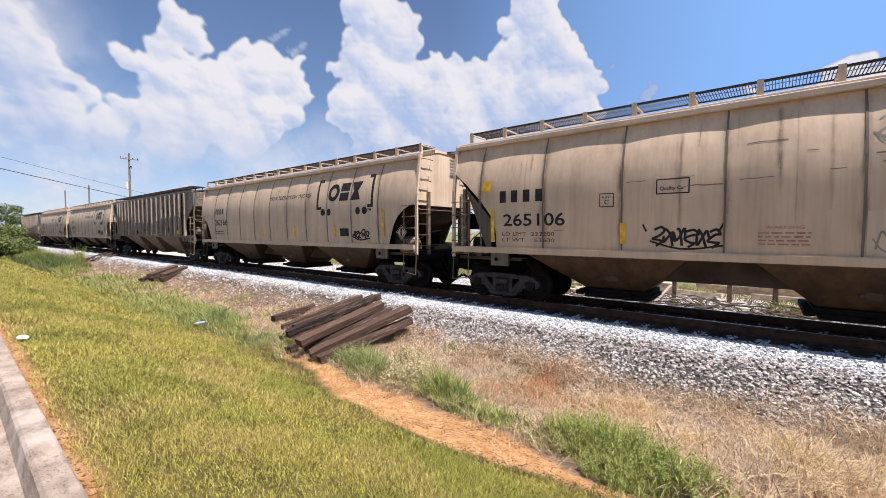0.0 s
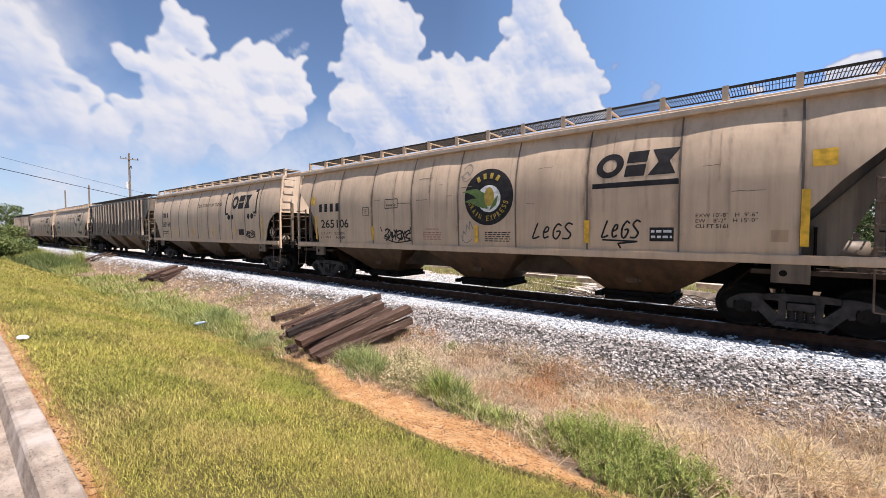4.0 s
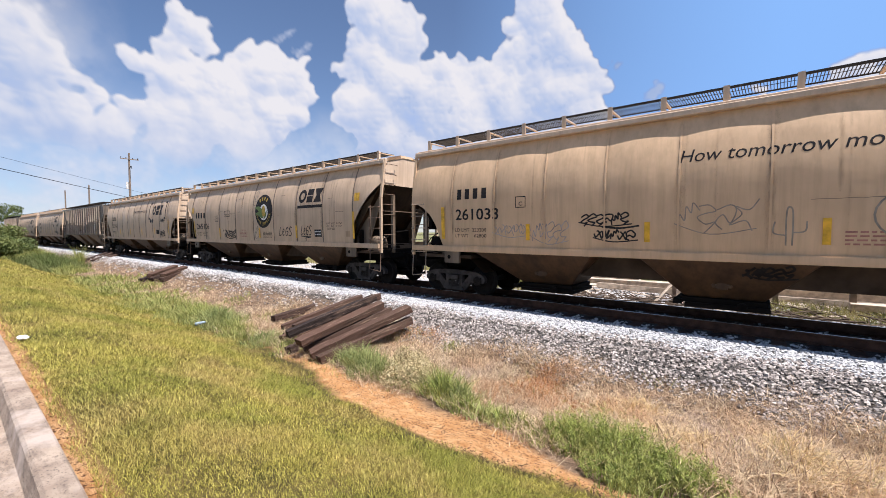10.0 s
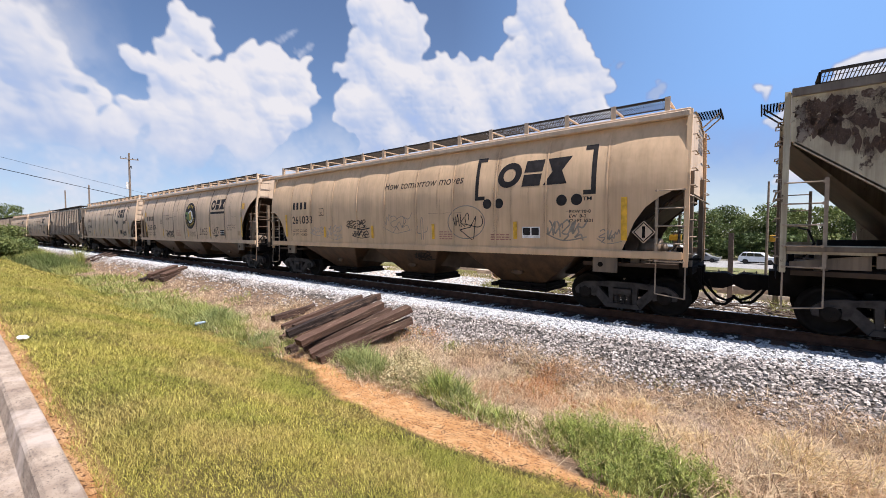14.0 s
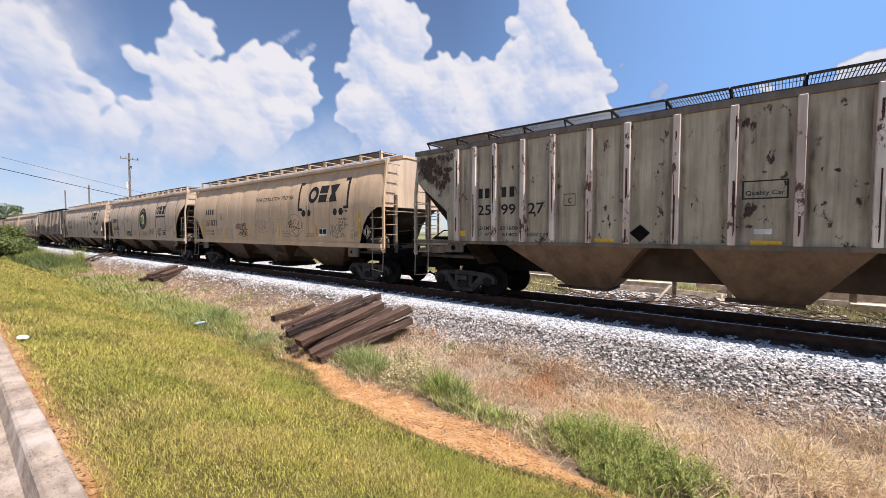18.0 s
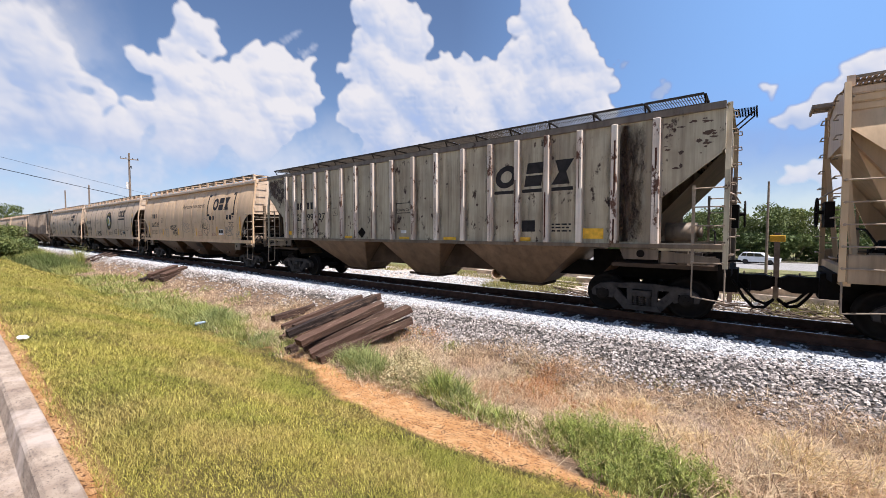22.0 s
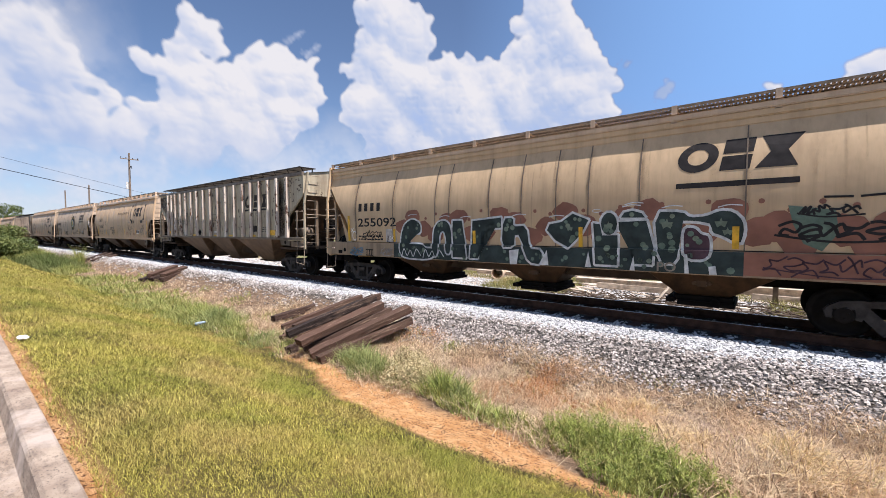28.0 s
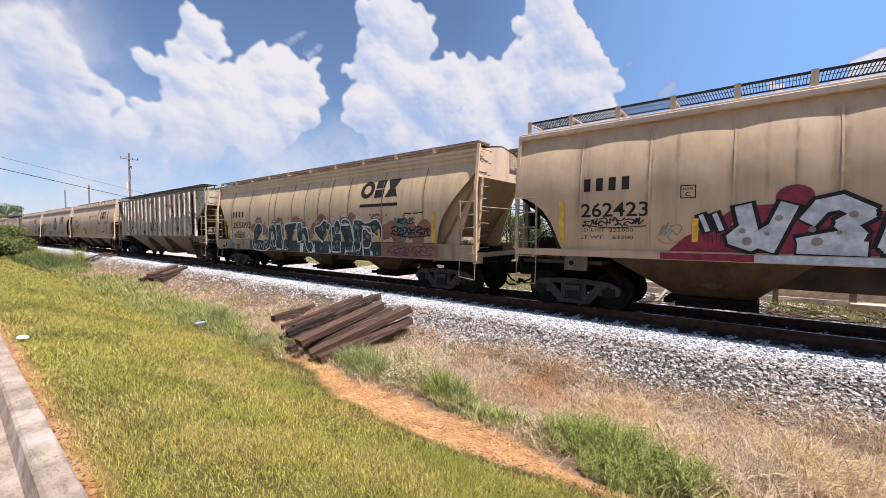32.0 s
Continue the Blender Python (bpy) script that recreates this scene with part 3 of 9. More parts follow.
def make_side_frame(bm):
    """The cast side frame: top chord, sloping struts, spring seat and axle pedestals."""
    y0, y1 = -0.075, 0.075
    for s in (-1, 1):
        slab(bm, [(s * 1.10, 0.60), (s * 1.16, 0.52), (s * 1.13, 0.40), (s * 1.04, 0.385), (s * 1.04, 0.56), (s * 0.74, 0.56), (s * 0.74, 0.38), (s * 0.66, 0.36),
                  (s * 0.60, 0.50), (s * 0.55, 0.62), (s * 0.55, 0.73), (s * 0.70, 0.735), (s * 0.95, 0.70)], y0, y1)
        slab(bm, [(s * 0.76, 0.54), (s * 0.60, 0.64), (s * 0.20, 0.22), (s * 0.40, 0.13)], y0 * 0.9, y1 * 0.9)
        slab(bm, [(s * 0.21, 0.62), (s * 0.33, 0.62), (s * 0.31, 0.24), (s * 0.21, 0.24)], y0, y1)
        box(bm, s * 0.89 - 0.10, s * 0.89 + 0.10, -0.10, 0.10, 0.545, 0.60)
    slab(bm, [(-0.57, 0.62), (0.57, 0.62), (0.57, 0.73), (0.30, 0.76), (-0.30, 0.76), (-0.57, 0.73)], y0, y1)
    slab(bm, [(-0.40, 0.13), (0.40, 0.13), (0.34, 0.24), (-0.34, 0.24)], -0.11, 0.11)
    box(bm, -0.20, 0.20, -0.16, 0.13, 0.47, 0.60)


def make_springs(bm):
    for cx in (-0.13, 0.0, 0.13):
        for cy in (-0.07, 0.07):
            turns, n = 5, 6
            pts = [Vector((cx + 0.055 * math.cos(2 * math.pi * k / n), cy + 0.055 * math.sin(2 * math.pi * k / n), 0.24 + 0.23 * k / (n * turns))) for k in range(n * turns + 1)]
            for a, b in zip(pts, pts[1:]):
                beam(bm, a, b, 0.022)


def make_bolster(bm):
    slab(bm, [(-0.20, 0.48), (0.20, 0.48), (0.20, 0.72), (-0.20, 0.72)], -1.0, 1.0)
    tube(bm, (0, 0, 0.72), (0, 0, 0.86), 0.2, 16)
    for s in (-1, 1):
        beam(bm, (-0.45, s * 0.55, 0.45), (0.45, s * 0.55, 0.45), 0.06, 0.12)
        beam(bm, (s * 0.42, -0.85, 0.42), (s * 0.42, 0.85, 0.42), 0.09, 0.12)
        for e in (-1, 1):
            box(bm, s * 0.43 - 0.05, s * 0.43 + 0.05, e * 0.72 - 0.06, e * 0.72 + 0.06, 0.30, 0.55)


def add_truck(car, x):
    t = put("truck", shared("truck", make_bolster, DARK), car, pose(x, 0, 0))
    for s in (-1, 1):
        put("side_frame", shared("side_frame", make_side_frame, FRAME), t, pose(0, s * 1.03, 0))
        put("coil_spring_nest", shared("coil_spring_nest", make_springs, FRAME), t, pose(0, s * 1.03, 0))
    for e in (-1, 1):
        w = put("wheelset", shared("wheelset", make_wheelset, WHEEL, True), t, pose(e * 0.89, 0, WHEEL_R))
        WHEEL_SETS.append((w, e * 0.89))
    return t


def make_coupler(bm):
    box(bm, -0.5, 0.35, -0.13, 0.13, 0.70, 1.02)
    slab(bm, [(0.30, 0.68), (0.55, 0.68), (0.72, 0.76), (0.72, 0.98), (0.60, 1.04), (0.30, 1.02)], -0.20, 0.18)
    slab(bm, [(0.60, 0.74), (0.78, 0.78), (0.78, 0.98), (0.60, 1.02)], 0.02, 0.16)
    box(bm, -0.45, 0.14, -0.34, 0.34, 0.62, 1.14)
    box(bm, -0.20, 0.05, -1.15, 1.15, 1.04, 1.20)
    pipe(bm, [(0.05, -0.42, 0.92), (0.25, -0.42, 0.55), (0.42, -0.34, 0.34), (0.60, -0.22, 0.33), (0.76, -0.06, 0.50)], 0.032, 6)
    pipe(bm, [(0.15, -0.25, 0.85), (0.30, -0.25, 0.66), (0.45, -0.22, 0.48), (0.62, -0.12, 0.40), (0.74, 0.0, 0.46)], 0.03, 6)
    pipe(bm, [(0.30, 0.02, 0.72), (0.36, -0.55, 0.70), (0.36, -1.25, 0.98)], 0.016, 5)


PANEL = 1.13


def make_grating(bm):
    """One length of walkway: two edge bars, a thin stringer and many thin cross bars."""
    for y, w, d in ((0.0, 0.012, 0.05), (0.40, 0.004, 0.010), (0.80, 0.008, 0.030)):
        box(bm, 0.0, PANEL - 0.02, y - w, y + w, -d, 0.0)
    n = 22
    for i in range(n):
        x = 0.02 + (PANEL - 0.06) * i / (n - 1)
        beam(bm, (x, 0.0, -0.010), (x + 0.02, 0.80, -0.010), 0.012, 0.016)


def make_walk_post(bm):
    box(bm, -0.055, 0.055, -0.02, 0.0, -0.36, 0.02)
    box(bm, -0.012, 0.012, 0.0, 0.10, -0.36, 0.0)
    box(bm, -0.03, 0.03, -0.01, 0.80, -0.06, -0.036)


def make_rung(bm):
    pipe(bm, [(0, 0, 0), (0, -0.06, 0), (0.52, -0.06, 0), (0.52, 0, 0)], 0.014, 6)
    for x in (0, 0.52):
        tube(bm, (x, -0.085, 0), (x, 0.02, 0), 0.026, 6)


def make_end_rung(bm):
    pipe(bm, [(0, 0, 0), (0.07, 0, 0), (0.07, 0.45, 0), (0, 0.45, 0)], 0.013, 6)


def make_brake_wheel(bm):
    n = 20
    pts = [(0, 0.28 * math.cos(2 * math.pi * i / n), 0.28 * math.sin(2 * math.pi * i / n)) for i in range(n + 1)]
    pipe(bm, pts, 0.016, 5)
    for i in range(5):
        a = 2 * math.pi * i / 5
        beam(bm, (0, 0, 0), (0.0, 0.27 * math.cos(a), 0.27 * math.sin(a)), 0.03, 0.015)
    tube(bm, (-0.18, 0, 0), (0.02, 0, 0), 0.04, 8)


def add_ends(car, h, mat, low=1.22, posts=True, deep=False, brake_east=False, grabs=9, cylinder_up=0.0):
    """Ladders, grab irons, end sills, couplers and brake gear at both ends of a car."""
    steel = RAIL_B if mat is TAN_B else RAILING
    for e in (-1, 1):
        bm = bmesh.new()
        box(bm, min(e * h, e * (h - 0.12)), max(e * h, e * (h - 0.12)), -1.5, 1.5, 1.02, 1.34)
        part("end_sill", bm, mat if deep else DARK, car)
        # deep dark box, which also hides the bright strip under the end
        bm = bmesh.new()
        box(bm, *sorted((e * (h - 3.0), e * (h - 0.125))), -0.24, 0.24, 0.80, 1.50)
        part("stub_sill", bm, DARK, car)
        for y0, y1 in ((-1.40, -0.245), (0.245, 1.40)):
            bm = bmesh.new()
            box(bm, *sorted((e * (h - 2.2), e * (h - 0.125))), y0, y1, 1.16, 1.25)
            part("shear_plate", bm, GRIME_SHADE_D, car)
        r = random.Random(round(h * 100) + e)
        for k in range(5):
            x, y, z = e * (h - r.uniform(0.35, 1.2)), r.uniform(-1.25, -0.5), r.uniform(1.26, 1.5)
            bm = bmesh.new()
            box(bm, x - 0.09, x + 0.09, y - 0.08, y + 0.08, 1.252, z + 0.1)
            tube(bm, (x - 0.09, y, z), (x - 0.22, y, z), 0.045, 8)
            part("brake_valve", bm, GRIME_SHADE, car, "grimy brake valve and fittings")
        bm = bmesh.new()
        for k in range(4):
            y0, z0 = -1.3 + 0.22 * k, 1.34 + 0.09 * k
            pipe(bm, [(e * (h - 0.2), y0, z0), (e * (h - 0.7), y0 + 0.1, z0 - 0.04), (e * (h - 1.3), y0 + 0.05, z0 + 0.05)], 0.016, 5)
        part("brake_pipe", bm, GRIME_SHADE, car)
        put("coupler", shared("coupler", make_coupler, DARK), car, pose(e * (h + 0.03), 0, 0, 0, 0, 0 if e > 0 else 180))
        for s in (-1, 1):
            bm = bmesh.new()
            x = e * h
            box(bm, x - 0.045, x + 0.045, s * 1.545 - 0.035, s * 1.545 + 0.035, low, 3.2)
            beam(bm, (x, s * 1.545, 3.15), (x, s * 1.36, 4.55), 0.09, 0.07)
            part("corner_post", bm, mat, car)
            bm = bmesh.new()
            x2 = e * (h - 0.56)
            box(bm, x2 - 0.028, x2 + 0.028, s * 1.56 - 0.015, s * 1.56 + 0.015, low + 0.1, 2.92)
            part("ladder_stile", bm, steel, car)
            for k in range(5):
                put("rung", shared("rung_" + steel.name, make_rung, steel), car, pose(min(x, x2), s * 1.56, 1.33 + 0.38 * k) if s < 0
                    else pose(max(x, x2), 1.56, 1.33 + 0.38 * k, 0, 0, 180))
            for k in range(grabs if e < 0 else 9):
                z = 1.5 + 0.36 * k
                inset = 0 if z < 3.1 else 0.13 * (z - 3.1)
                put("grab_iron", shared("end_rung_" + steel.name, make_end_rung, steel), car,
                    pose(e * (h + 0.05), s * (1.46 - inset) - (0.45 if (s > 0) == (e > 0) else 0.0), z, 0, 0, 0 if e > 0 else 180) if e > 0 else
                    pose(-h - 0.05, s * (1.46 - inset) + (0.45 if s < 0 else 0.0), z, 0, 0, 180))
            bm = bmesh.new()
            pipe(bm, [(x2, s * 1.56, low + 0.15), (x2, s * 1.60, 0.62), (x, s * 1.60, 0.55), (x, s * 1.56, low + 0.1)], 0.015, 6)
            part("sill_step", bm, steel, car)
            if posts:
                bm = bmesh.new()
                box(bm, e * h - 0.05, e * h + 0.05, s * 0.95 - 0.06, s * 0.95 + 0.06, 1.2, 3.3)
                part("end_post", bm, GRIME_SHADE, car)
        bm = bmesh.new()
        pipe(bm, [(e * (h + 0.02), -1.5, 2.75), (e * (h + 0.12), -1.5, 2.70), (e * (h + 0.12), 1.5, 2.70), (e * (h + 0.02), 1.5, 2.75)], 0.016, 6)
        part("end_handrail", bm, steel, car)
    bm = bmesh.new()
    tube(bm, (-h + 0.5, -1.05, 1.62), (-h + 1.35, -1.05, 1.62), 0.2, 14)
    part("air_reservoir", bm, DARK, car, smooth=True)
    bm = bmesh.new()
    tube(bm, (h - 1.15, -0.95, 1.6), (h - 0.55, -0.95, 1.6), 0.21, 14)
    tube(bm, (h - 0.55, -0.95, 1.6), (h - 0.45, -0.95, 1.6), 0.12, 14)
    for v in bm.verts:
        v.co.z += cylinder_up
    part("brake_cylinder", bm, GRIME_SHADE, car, smooth=True)
    for k, (x, z) in enumerate(((-h + 0.3, 1.5), (h - 0.35, 1.46))):
        bm = bmesh.new()
        pipe(bm, [(x, -1.3, z), (x + 0.15, -1.2, z + 0.25), (x + 0.1, -0.6, z + 0.5), (x, 0.2, z + 0.55)], 0.02, 6)
        pipe(bm, [(x - 0.2, -1.25, z - 0.1), (x + 0.6, -1.25, z - 0.08)], 0.025, 6)
        box(bm, x + 0.1, x + 0.3, -1.0, -0.75, z - 0.1, z + 0.15)
        part("brake_piping", bm, DARK, car)
    put("brake_wheel", shared("brake_wheel", make_brake_wheel, DARK), car, pose(-h - 0.26, -0.35, 2.35, 0, 0, 180) if not brake_east else pose(h + 0.26, -0.35, 2.35))
    bm = bmesh.new()
    box(bm, *((h + 0.02, h + 0.16) if brake_east else (-h - 0.16, -h - 0.02)), -0.6, -0.1, 2.05, 2.55)
    part("brake_gear_box", bm, DARK, car)


def add_walkways(car, h, mat):
    z = 4.90
    n = int((2 * h) / PANEL)
    x0 = -n * PANEL / 2
    for s in (-1, 1):
        for i in range(n):
            put("walkway_grating", shared("grating", make_grating, GALV), car, pose(x0 + i * PANEL, -1.25, z) if s < 0 else pose(x0 + (i + 1) * PANEL, 1.25, z, 0, 0, 180))
        for i in range(n + 1):
            put("walkway_post", shared("walk_post" + mat.name, make_walk_post, mat), car, pose(x0 + i * PANEL, s * 1.25, z, 0, 0, 0 if s < 0 else 180))
    # the long hatch between the walkways
    bm = bmesh.new()
    box(bm, -h + 0.9, h - 0.9, -0.36, 0.36, 4.71, 4.86)
    bmesh.ops.bevel(bm, geom=bm.edges[:], offset=0.03, segments=2, affect="EDGES")
    part("roof_hatch", bm, mat, car)
    add_platforms(car, h, 4.86, mat)


def lattice(bm, x0, x1, y0, y1, z, nx, ny, t):
    """A connected open grid of bars."""
    vs = [[bm.verts.new((x0 + (x1 - x0) * i / nx, y0 + (y1 - y0) * j / ny, z)) for j in range(ny + 1)] for i in range(nx + 1)]
    for i in range(nx):
        for j in range(ny):
            bm.faces.new((vs[i][j], vs[i + 1][j], vs[i + 1][j + 1], vs[i][j + 1]))
    bmesh.ops.wireframe(bm, faces=bm.faces[:], thickness=t, use_replace=True, use_boundary=True, use_even_offset=True)


def add_platforms(car, h, z, mat):
    for e in (-1, 1):
        for y in (0.80,):
            bm = bmesh.new()
            lattice(bm, *sorted((e * (h - 0.1), e * (h + 0.40))), y - 0.5, y + 0.4, z, 9, 14, 0.026)
            box(bm, *sorted((e * (h + 0.38), e * (h + 0.41))), y - 0.52, y + 0.42, z - 0.05, z + 0.015)
            part("end_platform", bm, DARK, car)
        for y in (0.55, 1.05):
            bm = bmesh.new()
            beam(bm, (e * (h + 0.36), y, z - 0.03), (e * (h + 0.02), y, z - 0.34), 0.03)
            part("platform_brace", bm, mat, car)


def add_bays(car, mat, top, xs, half_bottom, zb, ytop, ybot, part_way=0.45):
    """Hopper bays: tapered chutes under the side sill, set apart by dark ridges, each with its outlet gate."""
    for k in range(len(xs) - 1):
        a, b = xs[k] + (part_way if k else 0.0), xs[k + 1] - (part_way if k < len(xs) - 2 else 0.0)
        c = (xs[k] + xs[k + 1]) / 2
        bm = bmesh.new()
        t = [bm.verts.new((x, y, top)) for x, y in ((a, -ytop), (b, -ytop), (b, ytop), (a, ytop))]
        q = [bm.verts.new((x, y, zb)) for x, y in ((c - half_bottom, -ybot), (c + half_bottom, -ybot), (c + half_bottom, ybot), (c - half_bottom, ybot))]
        bm.faces.new(t)
        bm.faces.new(q[::-1])
        for i in range(4):
            bm.faces.new((t[i], t[(i + 1) % 4], q[(i + 1) % 4], q[i]))
        bmesh.ops.bevel(bm, geom=bm.edges[:], offset=0.02, segments=1, affect="EDGES")
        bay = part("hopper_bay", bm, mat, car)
        bm = bmesh.new()
        if mat is HOPPER_P:
            box(bm, c - half_bottom + 0.05, c + half_bottom - 0.05, -ybot + 0.02, ybot - 0.02, zb - 0.09, zb - 0.004)
            box(bm, c - half_bottom - 0.22, c - half_bottom + 0.05, -ybot - 0.06, -ybot + 0.04, zb - 0.06, zb + 0.02)
            part("outlet_gate", bm, RIDGE, bay)
            continue
        box(bm, c - half_bottom - 0.06, c + half_bottom + 0.06, -ybot - 0.10, ybot + 0.10, zb - 0.12, zb - 0.005)
        box(bm, c - half_bottom + 0.02, c + half_bottom + 0.10, -ybot - 0.16, ybot + 0.16, zb - 0.22, zb - 0.12)
        box(bm, c - half_bottom - 0.20, c - half_bottom - 0.03, -ybot - 0.24, ybot + 0.24, zb - 0.16, zb - 0.06)
        tube(bm, (c + half_bottom * 0.5, -ybot - 0.34, zb - 0.10), (c + half_bottom * 0.5, -ybot, zb - 0.10), 0.05, 8)
        tube(bm, (c + half_bottom * 0.5, -ybot - 0.34, zb - 0.10), (c + half_bottom * 0.5, -ybot - 0.28, zb - 0.10), 0.09, 8)
        part("outlet_gate", bm, DARK, bay)
        bm = bmesh.new()
        yf = lerp([(zb, -ybot), (top, -ytop)], zb + 0.35)
        box(bm, c - 0.10, c + 0.10, yf - 0.02, yf + 0.05, zb + 0.24, zb + 0.38)
        for e in (-1, 1):
            tube(bm, (c + e * 0.14, yf - 0.03, zb + 0.31), (c + e * 0.14, yf + 0.04, zb + 0.31), 0.045, 8)
        part("vibrator_bracket", bm, HOPPER, bay, "grimy bracket for the unloading shaker")
    for x in xs[1:-1]:
        bm = bmesh.new()
        slab(bm, [(x - part_way - 0.35, top), (x + part_way + 0.35, top), (x + part_way + 0.75, 0.80), (x - part_way - 0.75, 0.80)], -0.62, 0.62)
        part("cross_ridge", bm, RIDGE if mat is HOPPER_P else GRIME_SHADE_D, car)
    bm = bmesh.new()
    box(bm, xs[0] - 2.4, xs[-1] + 2.4, -0.19, 0.19, 0.78, 1.18)
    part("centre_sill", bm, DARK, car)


def round_hopper(label, h, mat, rib=1.50, first=0.75, steep=False):
    """Covered hopper with bowed, ribbed sides."""
    car = empty("covered_hopper_car", label, "railway car", "train cars")
    ribs = [first + rib * k for k in range(-6, 6) if abs(first + rib * k) < h - 0.88]
    stops = [-h] + ribs + [h]

    def skin(x, z):
        for a, b in zip(stops, stops[1:]):
            if a <= x <= b:
                u = (x - a) / (b - a)
                break
        else:
            u = 0.0
        bulge = 0.036 * math.sin(math.pi * u) * min(1.0, max(0.0, (4.5 - z) * 1.5))
        y = -1.60 + (0.150 * (z - 2.9) ** 2 if z > 2.9 else 0.03 * (2.9 - z) ** 2)
        return y - bulge

    cut = [(0, 1.52), (h - 1.27, 1.52), (h - 1.17, 1.75), (h - 1.0, 2.18), (h - 0.78, 2.50), (h - 0.50, 2.72), (h - 0.25, 2.84), (h, 2.88)]
    if steep:
        cut = [(0, 1.52), (h - 1.52, 1.52), (h - 1.50, 2.0), (h - 1.40, 2.35), (h - 1.0, 2.85), (h - 0.5, 3.35), (h, 3.72)]
    cols = sorted({round(a + (b - a) * k / 8, 4) for a, b in zip(stops, stops[1:]) for k in range(9)} | {round(s * x, 4) for x, _ in cut[1:] for s in (-1, 1)})
    bm = bmesh.new()
    rows = 23
    for s in (-1, 1):
        prev = None
        for x in cols:
            zb = lerp(cut, abs(x))
            col = []
            for j in range(rows):
                z = zb + (4.47 - zb) * j / (rows - 1)
                col.append(bm.verts.new((x, -s * skin(x, z) * -1 if s > 0 else skin(x, z), z)) if s < 0 else bm.verts.new((x, -skin(x, z), z)))
            if prev:
                for j in range(rows - 1):
                    bm.faces.new((prev[j], col[j], col[j + 1], prev[j + 1]))
            prev = col
    part("body_side", bm, mat, car, smooth=True)
    # roof sheets, end sheets and the sloping floors
    bm = bmesh.new()
    for s in (-1, 1):
        slab_v = [(-h, s * 1.28, 4.50), (h, s * 1.28, 4.50), (h, s * 0.4, 4.72), (-h, s * 0.4, 4.72)]
        bm.faces.new([bm.verts.new(v) for v in slab_v])
    bm.faces.new([bm.verts.new(v) for v in ((-h, -0.4, 4.72), (h, -0.4, 4.72), (h, 0.4, 4.72), (-h, 0.4, 4.72))])
    part("roof", bm, CORNICE, car)
    for e in (-1, 1):
        bm = bmesh.new()
        lo = 3.66 if steep else 2.86
        prof = [(1.50, lo), (1.52, 3.7)] if steep else [(1.52, 2.86), (1.60, 2.95), (1.52, 3.6)]
        prof = prof + [(1.40, 4.1), (1.26, 4.5), (0.4, 4.72)]
        prof = prof + [(-y, z) for y, z in prof[::-1]]
        bm.faces.new([bm.verts.new((e * (h - 0.03), y, z)) for y, z in prof])
        sheet = part("end_sheet", bm, CORNICE if mat is not TAN_H else mat, car)
        bm = bmesh.new()
        bm.faces.new([bm.verts.new(v) for v in ((e * (h - 0.03), -1.50, lo + 0.04), (e * (h - 0.03), 1.50, lo + 0.04), (e * (h - 2.6), 1.3, 0.75), (e * (h - 2.6), -1.3, 0.75))])
        bmesh.ops.solidify(bm, geom=bm.faces[:], thickness=0.03)
        # the dark bay paint also holds the shade under the sloping end
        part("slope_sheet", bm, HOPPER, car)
        # dark filler plate that closes the view through the car end
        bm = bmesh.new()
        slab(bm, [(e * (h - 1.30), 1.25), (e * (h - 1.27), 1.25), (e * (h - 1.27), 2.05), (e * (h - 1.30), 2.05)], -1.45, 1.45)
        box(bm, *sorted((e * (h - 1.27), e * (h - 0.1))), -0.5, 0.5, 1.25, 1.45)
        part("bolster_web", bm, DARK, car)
        for s in (-1, 1):
            bm = bmesh.new()
            if steep:
                web = [(h - 1.7, 1.5), (h - 0.98, 1.5), (h - 0.12, 3.56), (h - 0.4, 3.6), (h - 1.7, 2.6)]
            else:
                web = [(h - 1.5, 1.5), (h - 1.04, 1.5), (h - 0.90, 1.92), (h - 0.66, 2.32), (h - 0.38, 2.56), (h - 0.12, 2.68), (h - 0.12, 2.95), (h - 1.5, 2.95)]
            a, b = sorted((s * 1.22, s * 1.26))
            slab(bm, [(e * x, z) for x, z in web], a, b)
            # dark coat carries the shade inside the cut-away end
            part("slope_web", bm, GRIME_SHADE if steep else GRIME_SHADE_D, car, "dark shaded plate beside the sloping end")
    for s in (-1, 1):
        bm = bmesh.new()
        a, b = sorted((s * 1.22, s * 1.425))
        box(bm, -h, h, a, b, 4.41, 4.53)
        a, b = sorted((s * 1.20, s * 1.33))
        box(bm, -h, h, a, b, 4.53, 4.60)
        bmesh.ops.bevel(bm, geom=bm.edges[:], offset=0.012, segments=1, affect="EDGES")
        part("roof_edge", bm, CORNICE, car, "bright tan roof edge")
        bm = bmesh.new()
        a, b = sorted((s * 1.50, s * 1.635))
        box(bm, -h + 0.05, h - 0.05, a, b, 1.37, 1.54)
        bmesh.ops.bevel(bm, geom=bm.edges[:], offset=0.02, segments=2, affect="EDGES")
        part("side_sill", bm, mat, car)
        for e in (-1, 1):
            bm = bmesh.new()
            a, b = sorted((e * (h - 1.9), e * (h - 1.35)))
            box(bm, a, b, min(s * 1.60, s * 1.52), max(s * 1.60, s * 1.52), 1.02, 1.37)
            pad = part("jacking_pad", bm, GRIME_SHADE, car)
            # the hole's shade is a dark disc on the pad
            bm = bmesh.new()
            tube(bm, ((a + b) / 2 - 0.1, s * 1.59, 1.2), ((a + b) / 2 - 0.1, s * 1.606, 1.2), 0.06, 12)
            part("pad_hole", bm, DARK, pad)
    for x in ribs:
        bm = bmesh.new()
        zs = [1.54 + (4.42 - 1.54) * k / 10 for k in range(11)]
